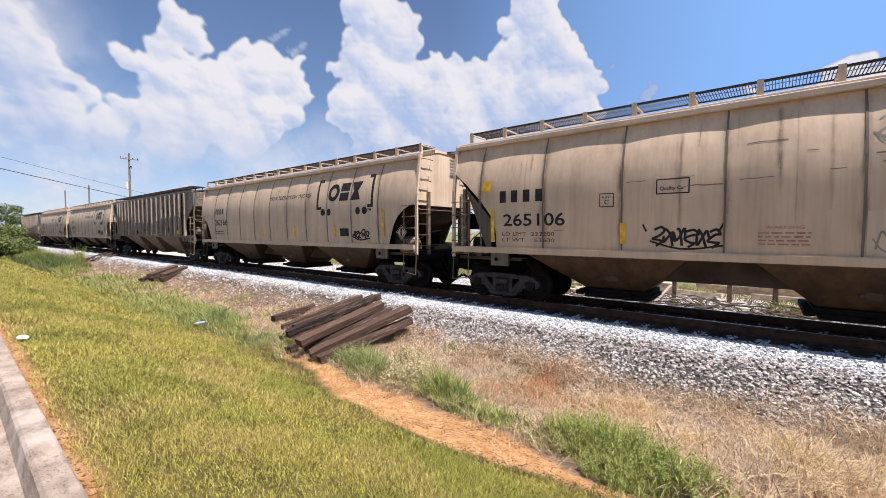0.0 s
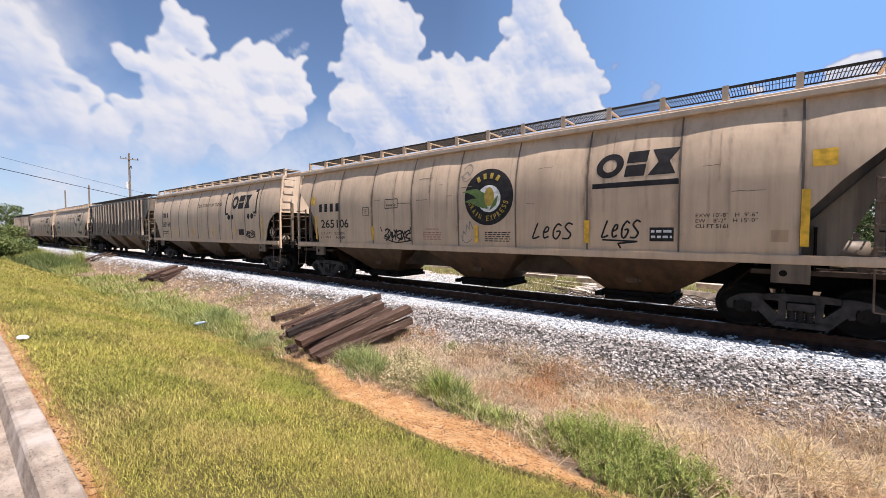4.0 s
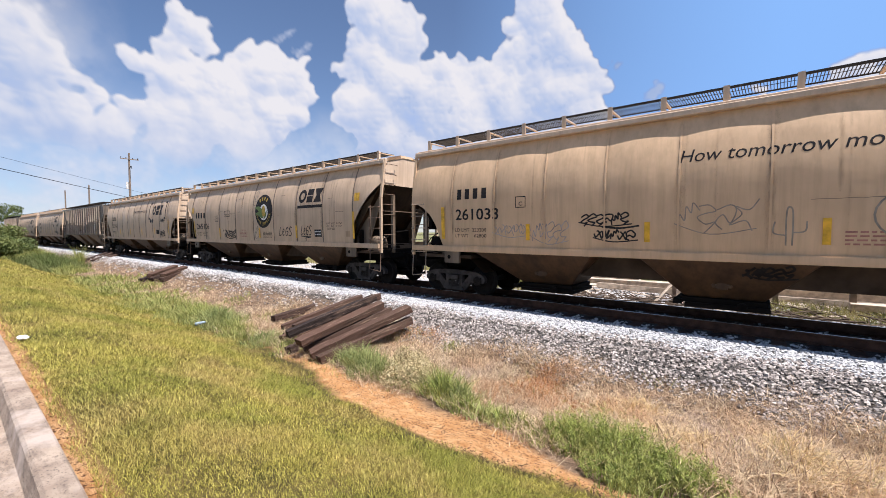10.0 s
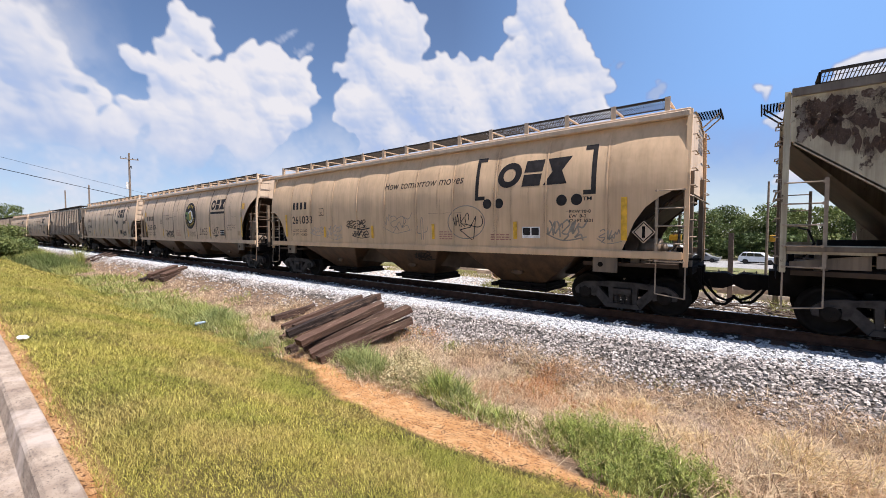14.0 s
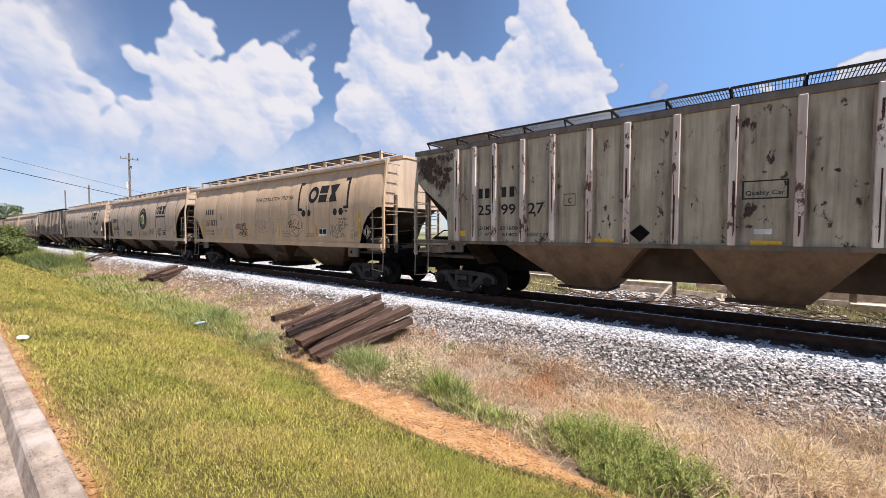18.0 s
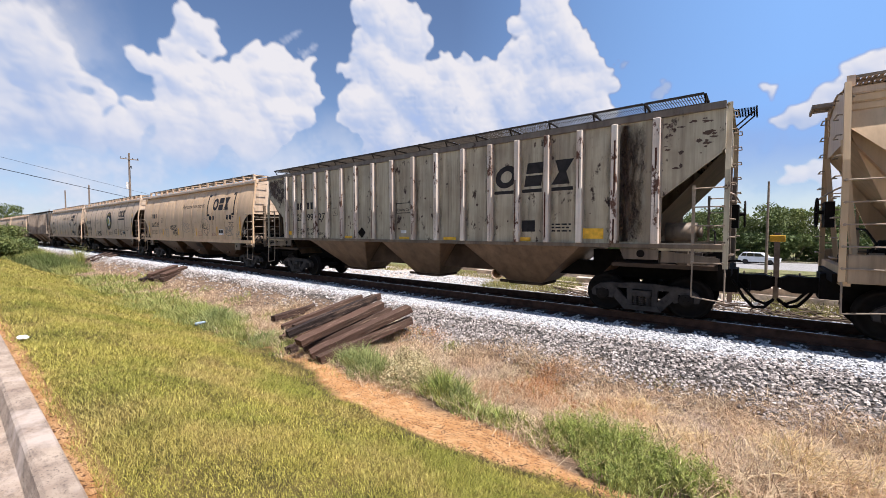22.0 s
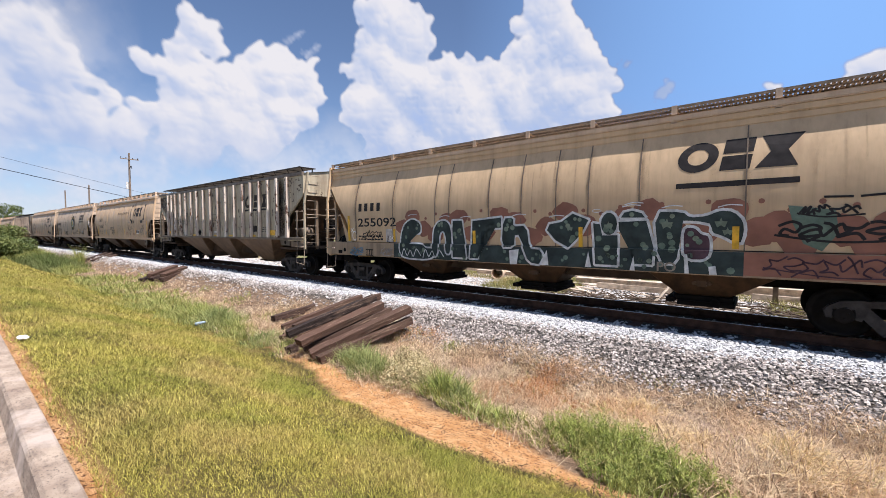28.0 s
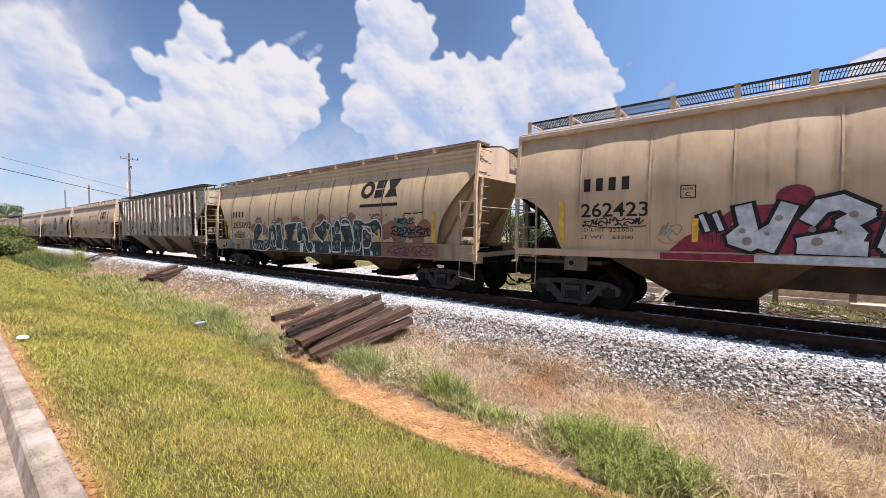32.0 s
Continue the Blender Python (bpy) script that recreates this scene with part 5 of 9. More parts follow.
def post_hopper(label, centre, h, mat, marks=True):
    """Flat-sided covered hopper with outside posts and open triangular ends."""
    car = empty("covered_hopper_car", label, "railway car", "train cars")
    CARS.append((car, centre))

    def skin(x, z):
        return -1.55

    inner = h - 1.35
    for s in (-1, 1):
        bm = bmesh.new()
        slab(bm, [(-inner, 1.70), (inner, 1.70), (inner + 0.05, 2.62), (h - 0.05, 3.62), (h - 0.05, 4.42), (-h + 0.05, 4.42), (-h + 0.05, 3.62), (-inner - 0.05, 2.62)], s * 1.55, s * 1.50)
        part("body_side", bm, mat, car)
        bm = bmesh.new()
        a, b = sorted((s * 1.49, s * 1.62))
        box(bm, -h + 0.05, h - 0.05, a, b, 4.40, 4.54)
        part("roof_edge", bm, GREY_D, car)
        # the sill's dark coat stands in for the shadow along it
        bm = bmesh.new()
        box(bm, -h + 0.05, h - 0.05, a, b, 1.61, 1.70)
        part("side_sill", bm, GRIME_SHADE, car)
        n = len(POST_X)
        for i, x in enumerate(POST_X):
            bm = bmesh.new()
            w = 0.066 if i not in (0, n - 1) else 0.075
            a, b = sorted((s * 1.55, s * 1.66))
            slab(bm, [(x - w, 1.70), (x + w, 1.70), (x + w, 4.40), (x - w, 4.40)], s * 1.552, s * 1.68)
            bmesh.ops.bevel(bm, geom=bm.edges[:], offset=0.012, segments=1, affect="EDGES")
            post = part("side_post", bm, POST if mat is GREY else POST_D, car, "pale rust-streaked post")
            bm = bmesh.new()
            slab(bm, [(x - w - 0.035, 1.705), (x + w + 0.035, 1.705), (x + w + 0.035, 4.395), (x - w - 0.035, 4.395)], s * 1.551, s * 1.566)
            part("post_flange", bm, POST_D, post)
        for e in (-1, 1):
            bm = bmesh.new()
            a, b = sorted((e * (h - 1.9), e * (h - 1.2)))
            slab(bm, [(a, 1.35), (b, 1.35), (b, 1.60), (a - 0.1 if e > 0 else a, 1.60)], s * 1.55, s * 1.48)
            pad = part("jacking_pad", bm, GRIME_SHADE, car)
            bm = bmesh.new()
            # no opening is cut: a dark disc gives the hole its shade
            tube(bm, ((a + b) / 2, s * 1.54, 1.48), ((a + b) / 2, s * 1.556, 1.48), 0.085, 14)
            part("pad_hole", bm, DARK, pad)
            bm = bmesh.new()
            slab(bm, [(e * (h - 1.15), 1.30), (e * (h - 0.1), 1.30), (e * (h - 0.1), 1.42), (e * (h - 1.15), 1.56)], s * 1.50, s * 1.44)
            part("end_bracket", bm, GRIME_SHADE, car)
    bm = bmesh.new()
    for s in (-1, 1):
        bm.faces.new([bm.verts.new(v) for v in ((-h, s * 1.5, 4.50), (h, s * 1.5, 4.50), (h, 0, 4.74), (-h, 0, 4.74))])
    part("roof", bm, mat, car)
    for e in (-1, 1):
        bm = bmesh.new()
        bm.faces.new([bm.verts.new((e * (h - 0.06), y, z)) for y, z in ((-1.5, 3.55), (1.5, 3.55), (1.5, 4.5), (0, 4.74), (-1.5, 4.5))])
        part("end_sheet", bm, mat, car)
        bm = bmesh.new()
        bm.faces.new([bm.verts.new(v) for v in ((e * (h - 0.06), -1.5, 3.57), (e * (h - 0.06), 1.5, 3.57), (e * (h - 2.4), 1.35, 1.0), (e * (h - 2.4), -1.35, 1.0))])
        bmesh.ops.solidify(bm, geom=bm.faces[:], thickness=0.04)
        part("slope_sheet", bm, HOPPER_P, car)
        for s in (-1, 1):
            bm = bmesh.new()
            beam(bm, (e * (h - 0.1), s * 1.52, 3.58), (e * (inner), s * 1.52, 2.58), 0.06, 0.05)
            part("end_brace", bm, mat, car)
            bm = bmesh.new()
            beam(bm, (e * (inner), s * 1.5, 1.64), (e * (h - 0.05), s * 1.5, 1.64), 0.1, 0.16)
            part("end_stringer", bm, mat, car)
    add_walkways_low(car, h)
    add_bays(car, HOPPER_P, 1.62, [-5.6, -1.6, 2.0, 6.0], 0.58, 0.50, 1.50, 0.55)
    add_ends(car, h, mat, brake_east=True, cylinder_up=0.36)
    for x in (-7.3, 7.3):
        add_truck(car, x)
    if marks:
        SHIFT[0] = 0.26
        for i, x in enumerate((-6.70, -6.47, -5.93, -5.68)):
            patch("reporting_mark", [rect(x, x + 0.15, 2.92, 3.2)],
                  car, BLACK, skin, "worn black block of the reporting mark")
        for x, tx in ((-6.72, "25"), (-5.94, "99"), (-5.12, "27")):
            letter(tx, x, x + 0.45, 2.44, 2.73, car, BLACK, skin, "worn black digits")
        for x0, x1, k in ((3.30, 3.92, 0), (4.18, 4.70, 1), (4.98, 5.52, 2)):
            w = x1 - x0
            q = emblem(x0 - (0, 0.36, 0.66)[k] * w / (0.32, 0.26, 0.34)[k], x0 - (0, 0.36, 0.66)[k] * w / (0.32, 0.26, 0.34)[k] + w / (0.32, 0.26, 0.34)[k], 3.16, 3.77)
            pick = (q[:24], q[24:26], q[26:])[k]
            patch("emblem", pick, car, BLACK, skin, "bold black emblem shape, worn")
            patch("underline", [rect(x0 - 0.02, x1 + 0.02, 3.00, 3.09)], car, BLACK, skin)
        yellow(car, skin, [(-7.33, 1.84, 2.0, 0.42), (-3.15, 1.72, 1.81, 0.44), (-0.2, 1.72, 1.80, 0.46), (1.73, 1.72, 1.81, 0.48), (4.28, 1.72, 1.82, 0.30), (6.05, 1.8, 2.05, 0.48)])
        SHIFT[0] = 0.0
        q = random.Random(31)
        c = (POST_X[16] + POST_X[17]) / 2
        for k in range(9):
            stain(car, skin, c + q.uniform(-0.34, 0.34), 1.74, 4.36, q.uniform(0.10, 0.26), 1.3, 900 + k)
        for k in range(46):
            u = q.random()
            x = -h + 0.2 + 1.25 * u
            z = q.uniform(3.0 + 0.75 * (1 - u), 4.3)
            patch("rust_patch", [blob(x, z, q.uniform(0.05, 0.22), q.uniform(0.06, 0.26), 620 + k, 15, 0.7)], car, RUSTY, skin, "rust stain run down from the roof", 0.003 + 0.0002 * (k % 5))
        for k in range(8):
            stain(car, skin, -h + 0.25 + 0.15 * k, 3.75 - 0.1 * k, 4.38, 0.16, 1.2, 940 + k, 0.005)
        q = random.Random(33)

        def post_face(x, z):
            return -1.681
        for c in POST_X:
            for _ in range(q.randrange(1, 4)):
                z1 = q.uniform(2.0, 4.35)
                z0, w = max(1.72, z1 - q.uniform(0.15, 1.3)), q.uniform(0.012, 0.045)
                x0 = c + q.uniform(-0.045, 0.045 - w)
                patch("rust_streak", [[(x0, z0), (x0 + w * 0.5, z0 - 0.01), (x0 + w, z0 + 0.1), (x0 + w * 0.9, (z0 + z1) / 2), (x0 + w, z1), (x0, z1), (x0 + w * 0.2, (z0 + z1) / 2)]], car, RUST_RED, post_face, "rust streak on a post", 0.002)
        for k in range(26):
            x = inner + q.uniform(0.15, 1.15)
            z = q.uniform(2.95 + (x - inner) * 0.7, 4.3)
            patch("rust_patch", [blob(x, z, q.uniform(0.03, 0.12), q.uniform(0.02, 0.07), 700 + k, 13, 0.75)], car, RUSTY, skin, "flaked paint", 0.003)
        for k in range(30):
            x = POST_X[q.randrange(3, 17)] + q.uniform(0.12, 0.6)
            patch("rust_patch", [blob(x, q.uniform(1.8, 4.3), q.uniform(0.02, 0.07), q.uniform(0.02, 0.12), 760 + k, 11, 0.75)], car, RUSTY, skin, "flaked paint", 0.003)
        bm = bmesh.new()
        slab(bm, [(-2.34, 1.94), (-2.12, 1.74), (-1.92, 1.94), (-2.12, 2.13)], -1.575, -1.556)
        part("placard", bm, DARK, car, "dark diamond placard")
        weathered(car, skin, [x + 0.12 for x in POST_X[1:-1]] + [x - 0.12 for x in POST_X[1:-1]], h, 505, 0.9, 1.74, 4.36, 40)
        SHIFT[0] = 0.26
        patch("stencil_box", [rect(4.16, 4.54, 1.97, 2.27)], car, BLACK, skin, "worn black stencil box")
        patch("quality_frame", stroke([(-0.57, 2.60), (0.09, 2.60), (0.09, 2.93), (-0.57, 2.93), (-0.57, 2.60)], 0.025), car, BLACK, skin)
        for tx, x0, x1, z0 in (("LD LMT", -6.70, -6.25, 2.02), ("LT  WT", -6.70, -6.25, 1.84), ("201600", -5.98, -5.42, 2.02), ("61400", -5.90, -5.42, 1.84), ("NEW 2 89", -5.14, -4.55, 1.84)):
            letter(tx, x0, x1, z0, z0 + 0.10, car, BLACK, skin)
        patch("defect_card", [rect(-0.38, -0.12, 1.92, 2.02)], car, WHITE, skin, "small white card")
        patch("plate_frame", stroke([(-4.14, 2.62), (-3.86, 2.62), (-3.86, 2.90), (-4.14, 2.90), (-4.14, 2.62)], 0.018), car, BLACK, skin)
        letter("C", -4.04, -3.95, 2.68, 2.80, car, BLACK, skin)
        letter("Quality Car", -0.53, 0.05, 2.64, 2.75, car, BLACK, skin)
        patch("small_print", bars(5.0, 5.5, 1.95, 2.2, 3, 63), car, BLACK, skin)
        SHIFT[0] = 0.0
    return car


def add_walkways_low(car, h):
    n = int(2 * h / PANEL)
    x0 = -n * PANEL / 2
    for s in (-1, 1):
        for i in range(n):
            put("walkway_grating", shared("grating", make_grating, GALV), car, pose(x0 + i * PANEL, -1.45, 4.82) if s < 0 else pose(x0 + (i + 1) * PANEL, 1.45, 4.82, 0, 0, 180))
        for i in range(n + 1):
            put("walkway_bracket", shared("walk_bracket", make_bracket, DARK), car, pose(x0 + i * PANEL, s * 1.45, 4.82, 0, 0, 0 if s < 0 else 180))
    add_platforms(car, h, 4.80, GALV)


def make_bracket(bm):
    beam(bm, (0, 0.0, -0.04), (0, 0.66, -0.04), 0.05, 0.03)
    beam(bm, (0, 0.05, -0.05), (0, 0.20, -0.30), 0.03)
    beam(bm, (0, 0.60, -0.05), (0, 0.60, -0.22), 0.04)


def smooth_hopper():
    """Smooth-sided covered hopper with a deep painted sill, wide sloping ends and the long graffiti piece."""
    h, centre = 8.70, 23.95
    car = empty("covered_hopper_car", "smooth tan covered hopper with a long teal graffiti piece", "railway car", "train cars")
    CARS.append((car, centre))
    mat = TAN_H
    ribs = [-6.89, -4.92, -3.04, -2.48, -1.06, -0.04, 0.93, 1.74, 2.86, 4.75, 6.70]

    def skin(x, z):
        y = -1.58 + (0.16 * (z - 2.7) ** 2 if z > 2.7 else 0.035 * (2.7 - z) ** 2)
        return y - 0.012 * math.sin(x * 2.2) ** 2 * (1 if z < 3.7 else 0.3)

    cut = [(0, 1.60), (h - 1.46, 1.60), (h - 1.42, 1.85), (h - 1.34, 2.15), (h - 1.18, 2.48), (h - 0.92, 2.80), (h - 0.5, 3.26), (h - 0.02, 3.78)]
    cols = sorted({round(-h + 2 * h * k / 90, 4) for k in range(91)} | {round(s * x, 4) for x, _ in cut[1:] for s in (-1, 1)})
    bm = bmesh.new()
    rows = 12
    for s in (-1, 1):
        prev = None
        for x in cols:
            zb = lerp(cut, abs(x))
            col = [bm.verts.new((x, s * -skin(x, zb + (4.08 - zb) * j / (rows - 1)), zb + (4.08 - zb) * j / (rows - 1))) for j in range(rows)]
            if prev:
                for j in range(rows - 1):
                    bm.faces.new((prev[j], col[j], col[j + 1], prev[j + 1]))
            prev = col
    part("body_side", bm, mat, car, smooth=True)
    for s in (-1, 1):
        for z0, z1, y, m in ((4.06, 4.20, 1.30, mat), (4.20, 4.34, 1.32, mat), (4.34, 4.47, 1.355, CORNICE)):
            bm = bmesh.new()
            a, b = sorted((s * (y - 0.22), s * y))
            box(bm, -h, h, a, b, z0, z1)
            bmesh.ops.bevel(bm, geom=bm.edges[:], offset=0.02, segments=2, affect="EDGES")
            part("roof_moulding", bm, m, car)
        bm = bmesh.new()
        a, b = sorted((s * 1.50, s * 1.60))
        box(bm, -h + 0.05, h - 0.05, a, b, 1.08, 1.58)
        bmesh.ops.bevel(bm, geom=bm.edges[:], offset=0.02, segments=2, affect="EDGES")
        part("side_sill", bm, TAN_S, car, "deep grimy side sill")
    bm = bmesh.new()
    for s in (-1, 1):
        bm.faces.new([bm.verts.new(v) for v in ((-h, s * 1.4, 4.47), (h, s * 1.4, 4.47), (h, 0, 4.70), (-h, 0, 4.70))])
    part("roof", bm, CORNICE, car)
    for e in (-1, 1):
        bm = bmesh.new()
        bm.faces.new([bm.verts.new((e * (h - 0.02), y, z)) for y, z in ((-1.42, 3.6), (1.42, 3.6), (1.34, 4.4), (0, 4.7), (-1.34, 4.4))])
        part("end_sheet", bm, CORNICE, car)
        bm = bmesh.new()
        bm.faces.new([bm.verts.new(v) for v in ((e * (h - 0.02), -1.42, 3.62), (e * (h - 0.02), 1.42, 3.62), (e * (h - 1.75), 1.42, 1.0), (e * (h - 1.75), -1.42, 1.0))])
        bmesh.ops.solidify(bm, geom=bm.faces[:], thickness=0.04)
        part("slope_sheet", bm, mat, car)
        for s in (-1, 1):
            bm = bmesh.new()
            a, b = sorted((s * 1.20, s * 1.25))
            slab(bm, [(e * x, z) for x, z in ((h - 1.8, 1.5), (h - 0.85, 1.5), (h - 0.06, 3.70), (h - 0.3, 3.9), (h - 1.8, 2.9))], a, b)
            part("slope_web", bm, mat, car, "shaded plate beside the sloping end")
            bm = bmesh.new()
            beam(bm, (e * (h + 0.0), s * 1.2, 3.6), (e * (h - 0.2), s * 1.15, 1.4), 0.08)
            part("end_strut", bm, mat, car)
    for x in ribs:
        bm = bmesh.new()
        zs = [1.6 + (4.06 - 1.6) * k / 8 for k in range(9)]
        for z1, z2 in zip(zs, zs[1:]):
            beam(bm, (x, skin(x, z1) - 0.002, z1), (x, skin(x, z2) - 0.002, z2), 0.022, 0.02)
        part("weld_seam", bm, SEAM, car)
    n = 10
    for s in (-1, 1):
        for i in range(n):
            a, b = -h + 0.04 + (2 * h - 0.08) * i / n, -h + 0.04 + (2 * h - 0.08) * (i + 1) / n
            bm = bmesh.new()
            for k in range(24):
                x = a + (b - a) * (k + 0.5) / 24
                beam(bm, (x, s * 1.30, 4.66), (x, s * 0.68, 4.66), 0.05, 0.014)
            for y in (1.30, 0.99, 0.68):
                box(bm, a, b - 0.02, s * y - 0.012, s * y + 0.012, 4.62, 4.67)
            part("walkway_grating", bm, WALK_T, car)
            put("walkway_post", shared("walk_post" + CORNICE.name, make_walk_post, CORNICE), car, pose(a, s * 1.30, 4.66, 0, 0, 0 if s < 0 else 180))
    for e in (-1, 1):
        bm = bmesh.new()
        for k in range(16):
            beam(bm, (e * (h - 0.04), 0.50 + 0.047 * k, 4.66), (e * (h + 0.30), 0.50 + 0.047 * k, 4.66), 0.02, 0.03)
        box(bm, *sorted((e * (h + 0.29), e * (h + 0.33))), 0.50, 1.27, 4.60, 4.68)
        box(bm, *sorted((e * (h - 0.05), e * (h + 0.33))), 0.48, 0.51, 4.60, 4.68)
        part("end_platform", bm, WALK_T, car)
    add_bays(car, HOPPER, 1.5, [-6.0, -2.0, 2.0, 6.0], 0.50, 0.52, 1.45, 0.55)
    add_ends(car, h, mat, 1.1, False, True)
    SHIFT[0] = -0.25
    for x in (-7.1, 7.1):
        add_truck(car, x)
    patch("emblem", emblem(3.80, 5.80, 3.18, 3.80), car, BLACK, skin, "bold black three-shape emblem")
    patch("underline", [rect(3.82, 5.77, 2.86, 2.97)], car, BLACK, skin)
    patch("reporting_mark", mark(-6.55, -5.25, 2.71, 3.0), car, BLACK, skin, "four black blocks of the reporting mark")
    letter("255092", -6.52, -4.5, 2.15, 2.46, car, BLACK, skin, "black car number")
    yellow(car, skin, [(7.38, 1.62, 2.59, 0.12), (4.86, 1.63, 2.07, 0.11), (1.82, 1.59, 2.08, 0.10), (-7.04, 1.62, 2.57, 0.12), (-4.59, 1.62, 2.06, 0.10), (-1.3, 1.62, 2.0, 0.1)])
    patch("tag", scribble(-6.3, -5.3, 1.70, 1.98, 71, 5, 0.032), car, GRAFF_K, skin, "black spray tag over the load limits")
    patch("small_print", bars(-6.5, -5.2, 1.64, 1.86, 2, 72), car, BLACK, skin)
    patch("tag", ring(-6.75, 1.82, 0.13, 0.18, 0.03, 0.03, 16) + stroke([(-6.95, 1.95), (-6.8, 2.1)], 0.03) + stroke([(-6.95, 2.1), (-6.8, 1.95)], 0.03), car, WHITE, skin)
    SHIFT[0] = 0.0
    weathered(car, skin, ribs, h, 405, 0.7, 1.66, 4.02)
    SHIFT[0] = -0.25
    long_piece(car, skin)
    SHIFT[0] = 0.0
    return car


BLOCK = {
    "I": [[(0.5, 0.97), (0.5, 0.04)]],
    "K": [[(0.12, 0.97), (0.18, 0.03)], [(0.95, 0.88), (0.28, 0.50), (0.97, 0.02)]],
    "E": [[(0.92, 0.97), (0.20, 0.90), (0.14, 0.08), (0.95, 0.08)], [(0.2, 0.50), (0.85, 0.54)]],
    "R": [[(0.10, 0.04), (0.10, 0.94), (0.70, 0.97), (0.93, 0.76), (0.70, 0.52), (0.25, 0.48)], [(0.50, 0.48), (0.97, 0.02)]],
    "U": [[(0.16, 0.97), (0.30, 0.50), (0.10, 0.22), (0.38, 0.10), (0.70, 0.42)], [(0.86, 0.97), (0.66, 0.02)]],
    "2": [[(0.14, 0.62), (0.28, 0.90), (0.55, 0.97), (0.92, 0.74), (0.66, 0.52), (0.86, 0.30), (0.10, 0.10)], [(0.10, 0.04), (0.98, 0.02)]],
}
HAND = {
    "L": [[(0.42, 1.0), (0.20, 0.55), (0.05, 0.08), (0.35, 0.06), (0.75, 0.16)]],
    "e": [[(0.10, 0.40), (0.55, 0.50), (0.62, 0.72), (0.35, 0.74), (0.14, 0.40), (0.28, 0.08), (0.70, 0.16)]],
    "G": [[(0.85, 0.85), (0.50, 0.95), (0.15, 0.60), (0.18, 0.18), (0.50, 0.02), (0.80, 0.30), (0.78, 0.50), (0.45, 0.48)]],
    "S": [[(0.90, 0.92), (0.50, 1.0), (0.22, 0.78), (0.50, 0.55), (0.85, 0.32), (0.65, 0.06), (0.10, 0.05)]],
}


def handwritten(text, x0, x1, z0, z1, w, car, skin):
    """A word sprayed freehand, one loose stroke a character."""
    step = (x1 - x0) / len(text)
    for i, ch in enumerate(text):
        for line in HAND[ch]:
            pts = [(x0 + step * (i + 0.95 * u) + 0.06 * v, z0 + (z1 - z0) * v) for u, v in line]
            patch("tag", stroke(flow(pts), w), car, GRAFF_K, skin, "black spray-painted character", 0.006)


def rounded(pts, times):
    """Cut the corners of a closed outline."""
    for _ in range(times):
        pts = [(a[0] * u + b[0] * (1 - u), a[1] * u + b[1] * (1 - u)) for a, b in zip(pts, pts[1:] + pts[:1]) for u in (0.78, 0.22)]
    return pts


def inside(x, z, pts):
    hit = False
    for (a, b), (c, d) in zip(pts, pts[1:] + pts[:1]):
        if (b > z) != (d > z) and x < a + (z - b) / (d - b) * (c - a):
            hit = not hit
    return hit


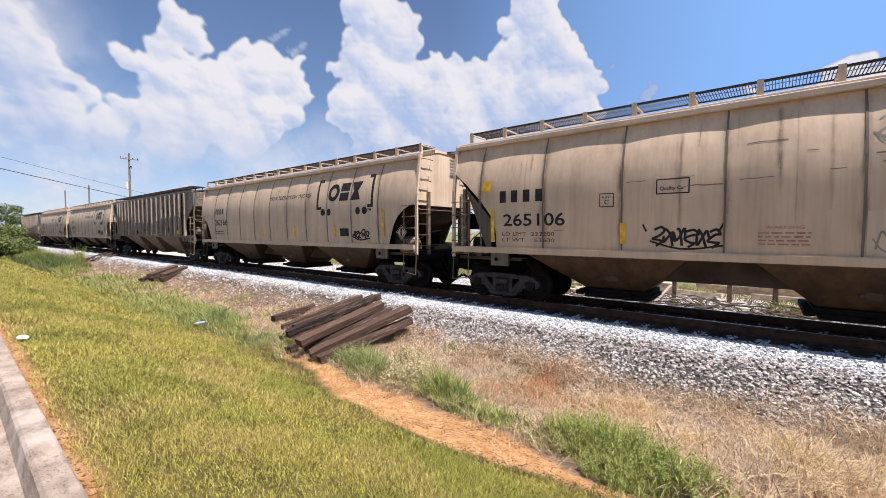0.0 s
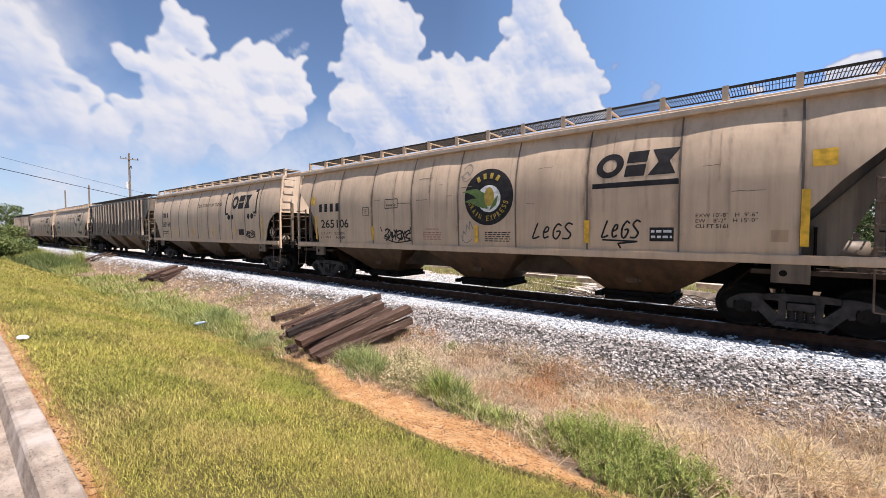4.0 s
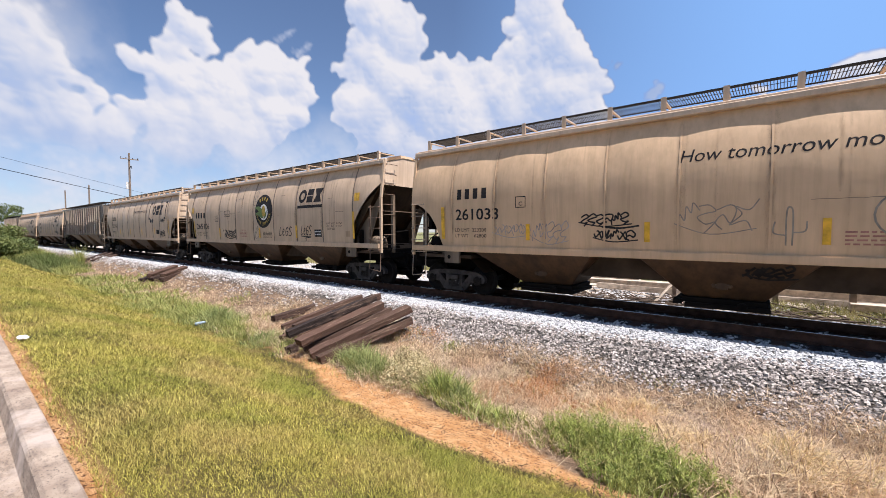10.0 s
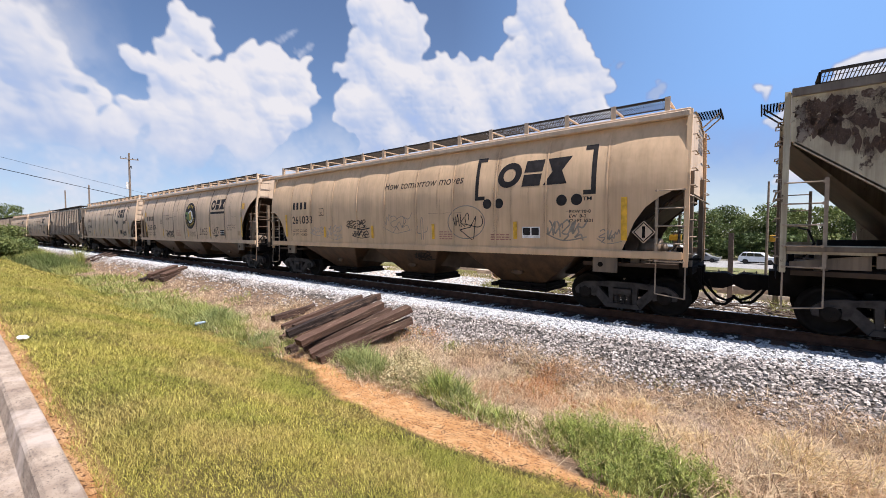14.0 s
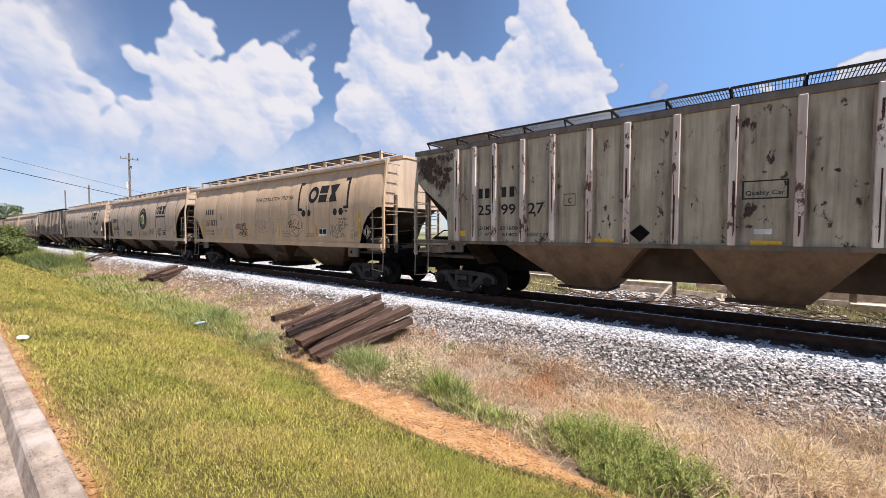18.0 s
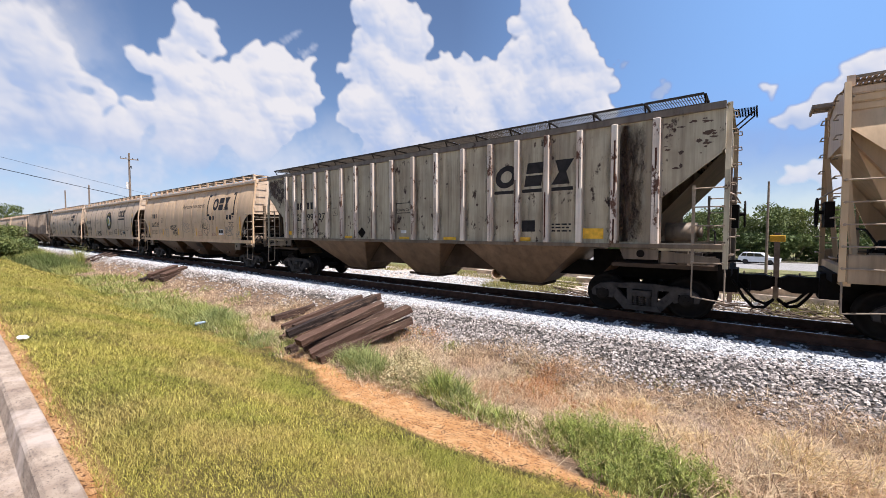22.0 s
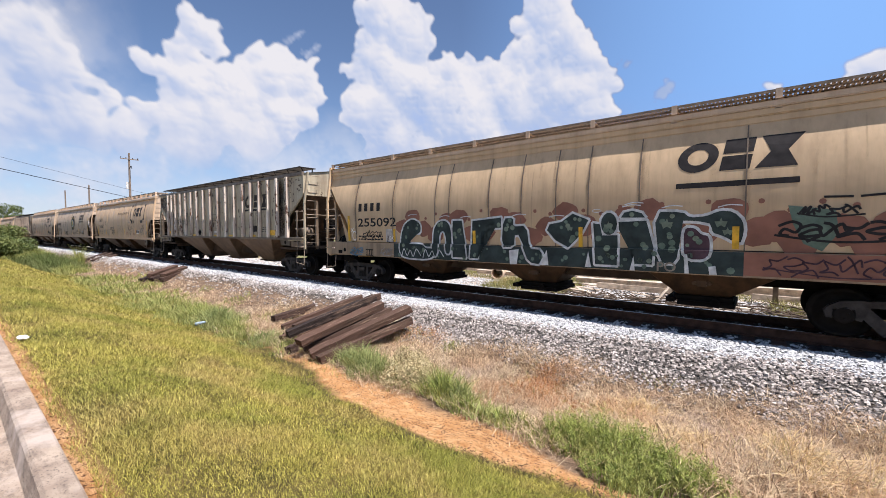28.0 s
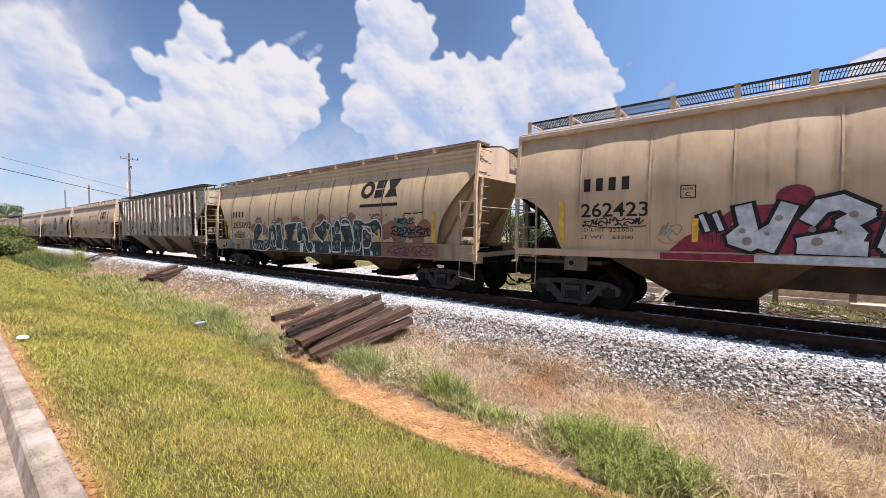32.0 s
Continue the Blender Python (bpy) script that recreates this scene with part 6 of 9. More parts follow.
def long_piece(car, skin):
    """The long wall-style piece: rust-red cloud, teal letter forms with white rims, dots and shadow along the sill."""
    cloud = [blob(-4.2 + 0.47 * i, 2.15 + 0.32 * math.sin(i * 1.7), 0.36, 0.28, 80 + i) for i in range(20)]
    cloud += [blob(5.2 + 0.3 * i, 1.95 + 0.15 * math.sin(i * 2.3), 0.36, 0.32, 110 + i) for i in range(7)]
    patch("graffiti_cloud", cloud, car, GRAFF_R, skin, "rust-red spray cloud", 0.010)
    patch("graffiti_dots", [disc(-4.0 + 0.42 * i, 2.45 + 0.12 * math.sin(i * 2.9), 0.05, 0.05, 8) for i in range(26)], car, GRAFF_R, skin, "", 0.012)

    def whole(x, z):
        return -1.602 if z < 1.59 else skin(x, z)

    def sill(x, z):
        return -1.602
    patch("sill_paint", [rect(-4.6, 5.0, 1.10, 1.57)], car, GRAFF_T, sill, "dark teal paint carried over the sill", 0.004)
    patch("sill_paint", [rect(5.0, 7.6, 1.12, 1.57)], car, GRAFF_R, sill, "rust-red paint carried over the sill", 0.004)
    def form(pts, soft, seed, dots=5, fill=GRAFF_T):
        """One letter form: white rim, dark fill and pale dots; soft corners where it is round."""
        pts = rounded(pts, soft)
        q = patch("graffiti_rim", stroke(pts + pts[:1], 0.11) + [pts], car, GRAFF_W, whole, "white rim of a round letter form", 0.015)
        patch("graffiti_fill", [pts], q, fill, whole, "dark teal fill", 0.019)
        r = random.Random(seed)
        x0, x1, z0, z1 = min(p[0] for p in pts), max(p[0] for p in pts), min(p[1] for p in pts), max(p[1] for p in pts)
        placed = 0
        for _ in range(400):
            x, z, rad = r.uniform(x0, x1), r.uniform(z0, z1), r.uniform(0.03, 0.075)
            if placed < dots and all(inside(x + rad * a, z + rad * b, pts) for a, b in ((1, 0), (-1, 0), (0, 1), (0, -1))):
                patch("graffiti_dot", [disc(x, z, rad, rad, 9)], q, GRAFF_E if placed % 3 else GRAFF_L, whole, "", 0.022)
                placed += 1
        return q

    form([(-4.27, 1.87), (-4.11, 2.22), (-3.74, 2.4), (-3.38, 2.24), (-3.38, 1.91), (-3.74, 1.91), (-3.84, 2.1), (-3.95, 1.83), (-3.98, 1.56), (-3.29, 1.57), (-3.19, 1.44), (-2.8, 1.44), (-2.85, 1.09), (-4.12, 1.10), (-4.33, 1.32)], 2, 1, 8)
    form([(-2.9, 1.2), (-2.85, 2.02), (-2.66, 2.27), (-2.38, 2.32), (-2.2, 2.19), (-2.14, 1.95), (-2.14, 1.3), (-2.34, 1.3), (-2.36, 1.91), (-2.5, 2.02), (-2.63, 1.84), (-2.66, 1.2)], 2, 2)
    form([(-2.07, 2.3), (-1.73, 2.3), (-1.71, 2.09), (-1.56, 1.2), (-2.05, 1.2), (-2.09, 1.95)], 0, 3)
    form([(-1.35, 2.28), (-0.39, 2.36), (-0.39, 2.08), (-1.11, 2.05), (-1.15, 1.2), (-1.42, 1.2)], 0, 4)
    form([(-0.32, 2.33), (0.0, 2.35), (-0.03, 2.11), (0.38, 2.13), (0.45, 1.52), (0.84, 1.5), (0.82, 1.12), (0.46, 1.16), (0.29, 1.55), (0.18, 1.89), (-0.03, 1.86), (0.01, 1.56), (-0.38, 1.55)], 1, 5, 7)
    form([(0.96, 2.01), (1.03, 2.16), (1.33, 2.21), (1.62, 2.41), (2.01, 2.25), (1.82, 1.9), (1.51, 1.58), (1.18, 1.75)], 0, 6, 8)
    form([(2.12, 2.17), (2.28, 2.14), (2.33, 1.88), (2.67, 1.89), (2.68, 1.2), (2.19, 1.2)], 0, 7)
    form([(2.74, 2.29), (2.81, 2.4), (2.98, 2.44), (3.17, 2.38), (3.24, 2.28)], 0, 8, 1)
    form([(2.69, 2.19), (3.27, 2.21), (3.42, 1.6), (3.40, 1.25), (3.07, 1.25), (2.99, 2.0), (2.7, 2.01)], 0, 9, 4)
    form([disc(2.48, 2.15, 0.18, 0.26, 14)[k] for k in range(14)], 0, 10, 3)
    form([(3.42, 2.4), (3.96, 2.38), (4.09, 2.26), (4.37, 2.28), (4.6, 2.39), (4.82, 2.36), (4.97, 2.18), (4.99, 1.95), (4.93, 1.71), (4.65, 1.89), (4.47, 1.95), (4.49, 2.12), (4.21, 2.19), (3.88, 2.2), (3.85, 1.81), (3.88, 1.3), (3.53, 1.3)], 1, 11, 10)
    form([(3.98, 2.05), (4.18, 2.05), (4.28, 1.91), (4.44, 1.88), (4.44, 1.4), (3.99, 1.4)], 2, 12, 4, GRAFF_V)
    for x, z, rad in ((3.67, 2.13, 0.12), (4.62, 2.14, 0.11), (4.73, 1.97, 0.09), (2.47, 2.1, 0.11), (1.55, 2.05, 0.08)):
        star = [(x + rad * (1 if k % 2 == 0 else 0.42) * math.sin(math.pi * k / 5), z + rad * (1 if k % 2 == 0 else 0.42) * math.cos(math.pi * k / 5)) for k in range(10)]
        patch("graffiti_star", [star], car, GRAFF_L, whole, "pale green sprayed star", 0.024)
    # white wedges and dots where the forms run down over the sill
    for pts in ([(0.97, 1.50), (0.74, 1.10), (1.02, 1.12)], [(-0.12, 1.46), (0.17, 1.50), (0.12, 1.10), (-0.09, 1.08)], [(4.0, 1.5), (4.06, 1.5), (4.10, 1.10), (4.02, 1.10)], [(4.43, 1.26), (4.45, 1.10), (4.58, 1.10), (4.55, 1.28)], [(1.95, 1.12), (2.02, 1.5), (2.1, 1.12)], [(2.95, 1.1), (3.03, 1.42), (3.06, 1.1)]):
        patch("sill_wedge", [pts], car, GRAFF_W, sill, "white sprayed wedge on the sill", 0.021)
    r = random.Random(77)
    for _ in range(46):
        x, z, rad = r.uniform(-4.4, 4.9), r.uniform(1.16, 1.5), r.uniform(0.03, 0.07)
        patch("sill_dot", [disc(x, z, rad, rad, 8)], car, GRAFF_E, sill, "", 0.019)
    # thin white flicks over the tops
    for x, z in ((-3.75, 2.52), (-2.4, 2.44), (-1.6, 2.40), (0.15, 2.42), (1.2, 2.36), (2.95, 2.55), (3.0, 2.60), (3.75, 2.50), (4.75, 2.48)):
        patch("graffiti_spark", stroke(flow([(x - 0.18, z - 0.02), (x, z + 0.02), (x + 0.2, z)]), 0.022), car, GRAFF_W, skin, "", 0.019)
    patch("graffiti_spark", ring(2.20, 2.46, 0.11, 0.045, 0.018, 0.018, 14), car, GRAFF_W, skin, "", 0.019)
    for k in range(2):
        x = -4.2 + 0.95 * k
        patch("sill_wave", stroke(flow([(x, 1.14), (x + 0.1, 1.40), (x + 0.25, 1.18), (x + 0.38, 1.36), (x + 0.52, 1.16), (x + 0.66, 1.40), (x + 0.85, 1.2)]), 0.03), car, GRAFF_W, sill, "white wavy spray line along the sill", 0.025)
    letter("PO", 3.50, 3.86, 1.12, 1.32, car, GRAFF_G, sill, "grey sprayed letters on the sill", gap=0.026)
    patch("repainted_panel", [rect(-5.02, -4.70, 1.60, 2.06), rect(-4.70, -4.50, 1.60, 1.98)], car, GRAFF_P, skin, "pale grey repainted panel", 0.010)
    patch("tag", stroke([(-4.97, 1.84), (-4.95, 1.58)], 0.024) + stroke([(-4.90, 1.82), (-4.89, 1.60), (-4.82, 1.60)], 0.024), car, GRAFF_K, skin, "thin black strokes over the panel", 0.013)
    letter("DAT", -4.84, -4.58, 1.68, 1.81, car, WHITE, skin, "white sprayed letters", gap=0.014)
    patch("tag", scribble(-6.98, -6.36, 1.12, 1.34, 91, 4, 0.035), car, GRAFF_B, sill, "dark blue spray tag on the sill", 0.012)
    letter("B", -6.33, -6.19, 1.18, 1.40, car, GRAFF_B, sill, "blue sprayed letter on the sill", gap=0.013)
    for k in range(3):
        patch("tag", stroke([(-6.0 + 0.13 * k, 1.12), (-5.98 + 0.13 * k, 1.32)], 0.04), car, GRAFF_K, sill, "black upright stroke on the sill", 0.012)
    patch("tag", [rect(-6.06, -5.66, 1.30, 1.335), rect(-6.06, -5.66, 1.10, 1.135)], car, GRAFF_K, sill, "black bars above and below the strokes", 0.012)
    patch("tag", scribble(-5.28, -4.72, 1.16, 1.38, 95, 4, 0.026), car, GRAFF_F, sill, "smeared grey-blue tag on the sill", 0.012)
    # hole and pocket are shaded in with flat dark patches
    patch("sill_hole", [disc(-7.28, 1.28, 0.07, 0.075, 16)], car, DARK, sill, "dark round hole in the sill", 0.008)
    patch("sill_pocket", [rect(-7.68, -7.44, 1.14, 1.26)], car, DARK, sill, "dark stencil pocket on the sill", 0.008)
    patch("tag", scribble(5.3, 7.3, 1.2, 1.5, 92, 8, 0.028), car, GRAFF_V, sill, "black spray tag on the sill", 0.012)
    patch("tag", scribble(5.45, 7.15, 1.82, 2.10, 93, 6, 0.05) + scribble(5.75, 6.5, 2.25, 2.42, 94, 4, 0.035) + stroke([(6.1, 2.58), (6.45, 2.57)], 0.04) + stroke([(6.55, 2.57), (6.95, 2.60)], 0.04), car, GRAFF_K, skin, "black bubble tag", 0.016)
    patch("tag_backing", [[(5.62, 2.45), (6.25, 2.35), (6.30, 1.95), (6.10, 1.62), (5.85, 1.75), (5.70, 2.1)]], car, GRAFF_E, skin, "", 0.013)


train()
post_hopper("grey covered hopper with pale rusty side posts and peeling paint", 4.69, 8.90, GREY)
post_hopper("old grey covered hopper with pale side posts", -70.8, 8.90, GREY_D)
post_hopper("distant brown-grey covered hopper with side posts", -126.0, 8.6, GREY_D, False)
smooth_hopper()


# ---- loose ground cover ----
def mass(name, verts, faces, material, label, category, parent=None, smooth=False, kind="stuff"):
    """One mesh out of arrays of points and triangles."""
    me = bpy.data.meshes.new(name)
    me.vertices.add(len(verts))
    me.vertices.foreach_set("co", np.asarray(verts, dtype=np.float32).ravel())
    me.loops.add(faces.size)
    me.loops.foreach_set("vertex_index", faces.astype(np.int32).ravel())
    me.polygons.add(len(faces))
    me.polygons.foreach_set("loop_start", np.arange(len(faces), dtype=np.int32) * faces.shape[1])
    me.polygons.foreach_set("use_smooth", np.full(len(faces), smooth))
    me.update(calc_edges=True)
    me.materials.append(material)
    ob = new(name, me)
    if parent is not None:
        ob.parent = parent
        return tagged(ob, label, kind=kind)
    return tagged(ob, label, category, kind=kind)


RNG = np.random.default_rng(7)


def stone_shapes(k):
    """A few angular crushed-rock forms, as broken blocks."""
    v = np.array([(x, y, z) for x in (-1, 1) for y in (-1, 1) for z in (-1, 1)], float) * 0.66
    f = np.array([(0, 1, 3), (0, 3, 2), (4, 6, 7), (4, 7, 5), (0, 4, 5), (0, 5, 1), (2, 3, 7), (2, 7, 6), (0, 2, 6), (0, 6, 4), (1, 5, 7), (1, 7, 3)])
    out = [(v * RNG.uniform(0.55, 1.3, (8, 1)) + RNG.uniform(-0.18, 0.18, (8, 3))) * RNG.uniform(0.75, 1.25, (1, 3)) for _ in range(k)]
    return np.array(out), f


def scatter_stones(name, x, y, z, size, material, label):
    shapes, f = stone_shapes(24)
    n = len(x)
    v = shapes[RNG.integers(0, 24, n)]
    a, b, c = (RNG.uniform(0, 2 * np.pi, n) for _ in range(3))
    ca, sa, cb, sb = np.cos(a), np.sin(a), np.cos(b), np.sin(b)
    rx = v[:, :, 0] * ca[:, None] - v[:, :, 1] * sa[:, None]
    ry = v[:, :, 0] * sa[:, None] + v[:, :, 1] * ca[:, None]
    rz = v[:, :, 2]
    ry2 = ry * cb[:, None] - rz * sb[:, None]
    rz2 = (ry * sb[:, None] + rz * cb[:, None]) * 0.8
    p = np.stack([rx, ry2, rz2], 2) * size[:, None, None] + np.stack([x, y, z], 1)[:, None, :]
    faces = (f[None] + (np.arange(n) * 8)[:, None, None]).reshape(-1, 3)
    return mass(name, p.reshape(-1, 3), faces, material, label, "ballast")


STONE = Mat("crushed_stone", 0.85, 0, 0.3)
_c = STONE.mix(STONE.island(), (0.13, 0.11, 0.096), (0.60, 0.53, 0.475))
_c = STONE.mix(STONE.noise(30, 4, 0.6, (1, 1, 1), 0.55, 0.85), _c, (0.20, 0.17, 0.15))
STONE.color(_c)
STONE.bump(STONE.noise(60, 4), 0.4, 0.01)
STONE = STONE.m
STONE_W = Mat("clean_crushed_stone", 0.85, 0, 0.3)
STONE_W.color(STONE_W.mix(STONE_W.noise(30, 4, 0.6, (1, 1, 1), 0.55, 0.85), STONE_W.mix(STONE_W.island(), (0.34, 0.333, 0.326), (0.73, 0.72, 0.71)), (0.27, 0.25, 0.23)))
STONE_W.bump(STONE_W.noise(60, 4), 0.4, 0.01)
STONE_W = STONE_W.m


def ballast():
    xs, ys, ss = [], [], []
    for x0, x1, dens, size in ((-9, 6, 900, 0.0265), (-20, -9, 430, 0.035), (-45, -20, 150, 0.048), (-90, -45, 45, 0.075)):
        n = int((x1 - x0) * 3.0 * dens)
        x, y = RNG.uniform(x0, x1, n), RNG.uniform(-4.35, -1.0, n)
        keep = RNG.uniform(0, 1, n) < np.clip((y + 4.0 + 0.2 * np.sin(x * 1.7) + 0.1 * np.sin(x * 4.1)) / 0.5, 0.04, 1)
        xs.append(x[keep])
        ys.append(y[keep])
        ss.append(np.full(keep.sum(), size) * RNG.uniform(0.6, 1.35, keep.sum()))
    for x0, x1, dens, size in ((-14, 8, 110, 0.042), (-40, -14, 40, 0.055)):
        n = int((x1 - x0) * 4.8 * dens)
        xs.append(RNG.uniform(x0, x1, n))
        ys.append(RNG.uniform(0.95, 5.8, n))
        ss.append(np.full(n, size) * RNG.uniform(0.6, 1.3, n))
        n = int((x1 - x0) * 1.3 * dens)
        xs.append(RNG.uniform(x0, x1, n))
        ys.append(RNG.uniform(-0.62, 0.62, n))
        ss.append(np.full(n, size) * RNG.uniform(0.5, 0.9, n))
    x, y, s = np.concatenate(xs), np.concatenate(ys), np.concatenate(ss)
    z = ground_z(x, y) + s * RNG.uniform(0.1, 0.75, len(s))
    yb = y - bend_np(x)
    bare = (np.abs(yb) < 1.40) & (RNG.uniform(0, 1, len(x)) < 0.75)
    x, y, z, s, yb = x[~bare], y[~bare], z[~bare], s[~bare], yb[~bare]
    # tie ends stay bare
    at_tie = np.abs((12.0 - x) / 0.53 - np.round((12.0 - x) / 0.53)) < 0.27
    clear = (np.abs(yb) < 1.42) & at_tie & (x > -45)
    x, y, z, s, yb = x[~clear], y[~clear], z[~clear], s[~clear], yb[~clear]
    fresh = (yb > -2.45 + 0.12 * np.sin(x * 2.3) + RNG.uniform(-0.3, 0.3, len(x)))
    # on the far stretch the foot of the slope is bare brown dirt
    thin = (x < -8.5) & (yb < -3.0 + 0.15 * np.sin(x * 1.9)) & (RNG.uniform(0, 1, len(x)) < 0.85)
    for name, sel, mat, lab in (("ballast", ~fresh & ~thin, STONE, "dusty grey crushed stone on the ballast slope"), ("ballast", fresh, STONE_W, "clean white crushed stone along the track")):
        scatter_stones(name, x[sel], y[sel], z[sel], s[sel] * np.where(fresh[sel], 0.92, 1.0), mat, lab)


def bend_np(x):
    return -np.minimum(x, 0.0) ** 2 / 7000.0


ballast()


def blades(x, y, z, height, width, lean, curl=0.35, seg=2):
    """Tapered, bent blades of grass: arrays in, points and triangles out."""
    n = len(x)
    a = RNG.uniform(0, 2 * np.pi, n)
    b = RNG.uniform(0, 2 * np.pi, n)
    sx, sy = np.cos(a) * width / 2, np.sin(a) * width / 2
    lx, ly = np.cos(b) * lean * height, np.sin(b) * lean * height
    base = np.stack([x, y, z], 1)
    side = np.stack([sx, sy, np.zeros(n)], 1)
    rows = []
    for k in range(seg):
        u = k / seg
        c = base + np.stack([lx * u ** (1 + curl), ly * u ** (1 + curl), height * u * (1 - 0.25 * lean * u)], 1)
        w = side * (1 - 0.55 * u)
        rows += [c - w, c + w]
    rows.append(base + np.stack([lx, ly, height * (1 - 0.25 * lean)], 1))
    v = np.stack(rows, 1)
    m = 2 * seg + 1
    f = []
    for k in range(seg - 1):
        f += [(2 * k, 2 * k + 1, 2 * k + 3), (2 * k, 2 * k + 3, 2 * k + 2)]
    f.append((2 * seg - 2, 2 * seg - 1, 2 * seg))
    f = np.array(f)
    faces = (f[None] + (np.arange(n) * m)[:, None, None]).reshape(-1, 3)
    return v.reshape(-1, 3), faces


def blade_mat(name, a, b, c, scale=0.8, trans=0.25):
    m = Mat(name, 0.65, 0, 0.25)
    col = m.mix(m.island(), a, b)
    col = m.mix(m.noise(scale, 4, 0.6, (1, 1, 1), 0.42, 0.68), col, c)
    m.color(col)
    t = m.node("ShaderNodeBsdfTranslucent")
    m.link(col, t.inputs[0])
    mx = m.node("ShaderNodeMixShader")
    mx.inputs[0].default_value = trans
    out = m.t.nodes["Material Output"]
    m.link(m.b.outputs[0], mx.inputs[1])
    m.link(t.outputs[0], mx.inputs[2])
    m.link(mx.outputs[0], out.inputs[0])
    return m.m


def lawn_mat():
    """Turf blades: green to straw from blade to blade, with olive, green and dry patches over the verge."""
    m = Mat("lawn_grass", 0.6, 0, 0.22)
    isl = m.island()
    green = m.mix(isl, (0.07, 0.066, 0.008), (0.74, 0.64, 0.15))
    dry = m.mix(isl, (0.22, 0.13, 0.035), (0.84, 0.64, 0.25))
    lush = m.mix(isl, (0.05, 0.062, 0.008), (0.50, 0.485, 0.10))
    col = m.mix(m.noise(0.42, 4, 0.55, (1, 1, 1), 0.44, 0.60), green, lush)
    col = m.mix(m.math("MULTIPLY", m.noise(0.75, 5, 0.6, (1, 1, 1), 0.48, 0.66), 0.6), col, dry)
    col = m.mix(m.math("MULTIPLY", m.noise(5.5, 4, 0.65, (1, 1, 1), 0.52, 0.72), 0.5), col, dry)
    m.color(col)
    t = m.node("ShaderNodeBsdfTranslucent")
    m.link(col, t.inputs[0])
    mx = m.node("ShaderNodeMixShader")
    mx.inputs[0].default_value = 0.2
    m.link(m.b.outputs[0], mx.inputs[1])
    m.link(t.outputs[0], mx.inputs[2])
    m.link(mx.outputs[0], m.t.nodes["Material Output"].inputs[0])
    return m.m


LAWN = lawn_mat()
STRAW = blade_mat("dry_grass", (0.13, 0.07, 0.042), (0.97, 0.79, 0.53), (0.60, 0.395, 0.24), 1.2)
STRAW_R = blade_mat("rusty_straw", (0.18, 0.07, 0.03), (0.74, 0.38, 0.16), (0.46, 0.21, 0.09), 2.0)
STRAW_G = blade_mat("grey_straw", (0.20, 0.14, 0.115), (0.66, 0.53, 0.45), (0.46, 0.34, 0.29), 2.0)
STRAW_L = blade_mat("pale_straw", (0.50, 0.34, 0.16), (0.90, 0.72, 0.40), (0.70, 0.50, 0.26), 2.0)
WEED = blade_mat("weed_green", (0.10, 0.14, 0.025), (0.43, 0.455, 0.14), (0.47, 0.43, 0.16), 2.5)
WEED_E = blade_mat("weed_deep_green", (0.04, 0.065, 0.012), (0.17, 0.21, 0.06), (0.22, 0.24, 0.09), 1.0)
WEED_D = blade_mat("weed_dark_green", (0.05, 0.085, 0.014), (0.42, 0.48, 0.115), (0.50, 0.48, 0.16), 4.0)
PALE = blade_mat("pale_flower", (0.26, 0.20, 0.10), (0.80, 0.68, 0.42), (0.55, 0.46, 0.25), 9.0)
WEED_B = blade_mat("weed_blue_green", (0.07, 0.10, 0.028), (0.38, 0.43, 0.16), (0.46, 0.45, 0.18), 3.0)
WEED_P = blade_mat("weed_pale_green", (0.14, 0.18, 0.04), (0.58, 0.60, 0.24), (0.50, 0.50, 0.20), 3.0)


def lawn_edge(x):
    """Where the lawn stops at the dirt, as y."""
    return np.interp(x, [p[0] for p in LAWN_LINE], [p[1] for p in LAWN_LINE]) + 0.07 * np.sin(x * 2.7 + 1) + 0.06 * np.sin(x * 6.1) + 0.03 * np.sin(x * 13.7)


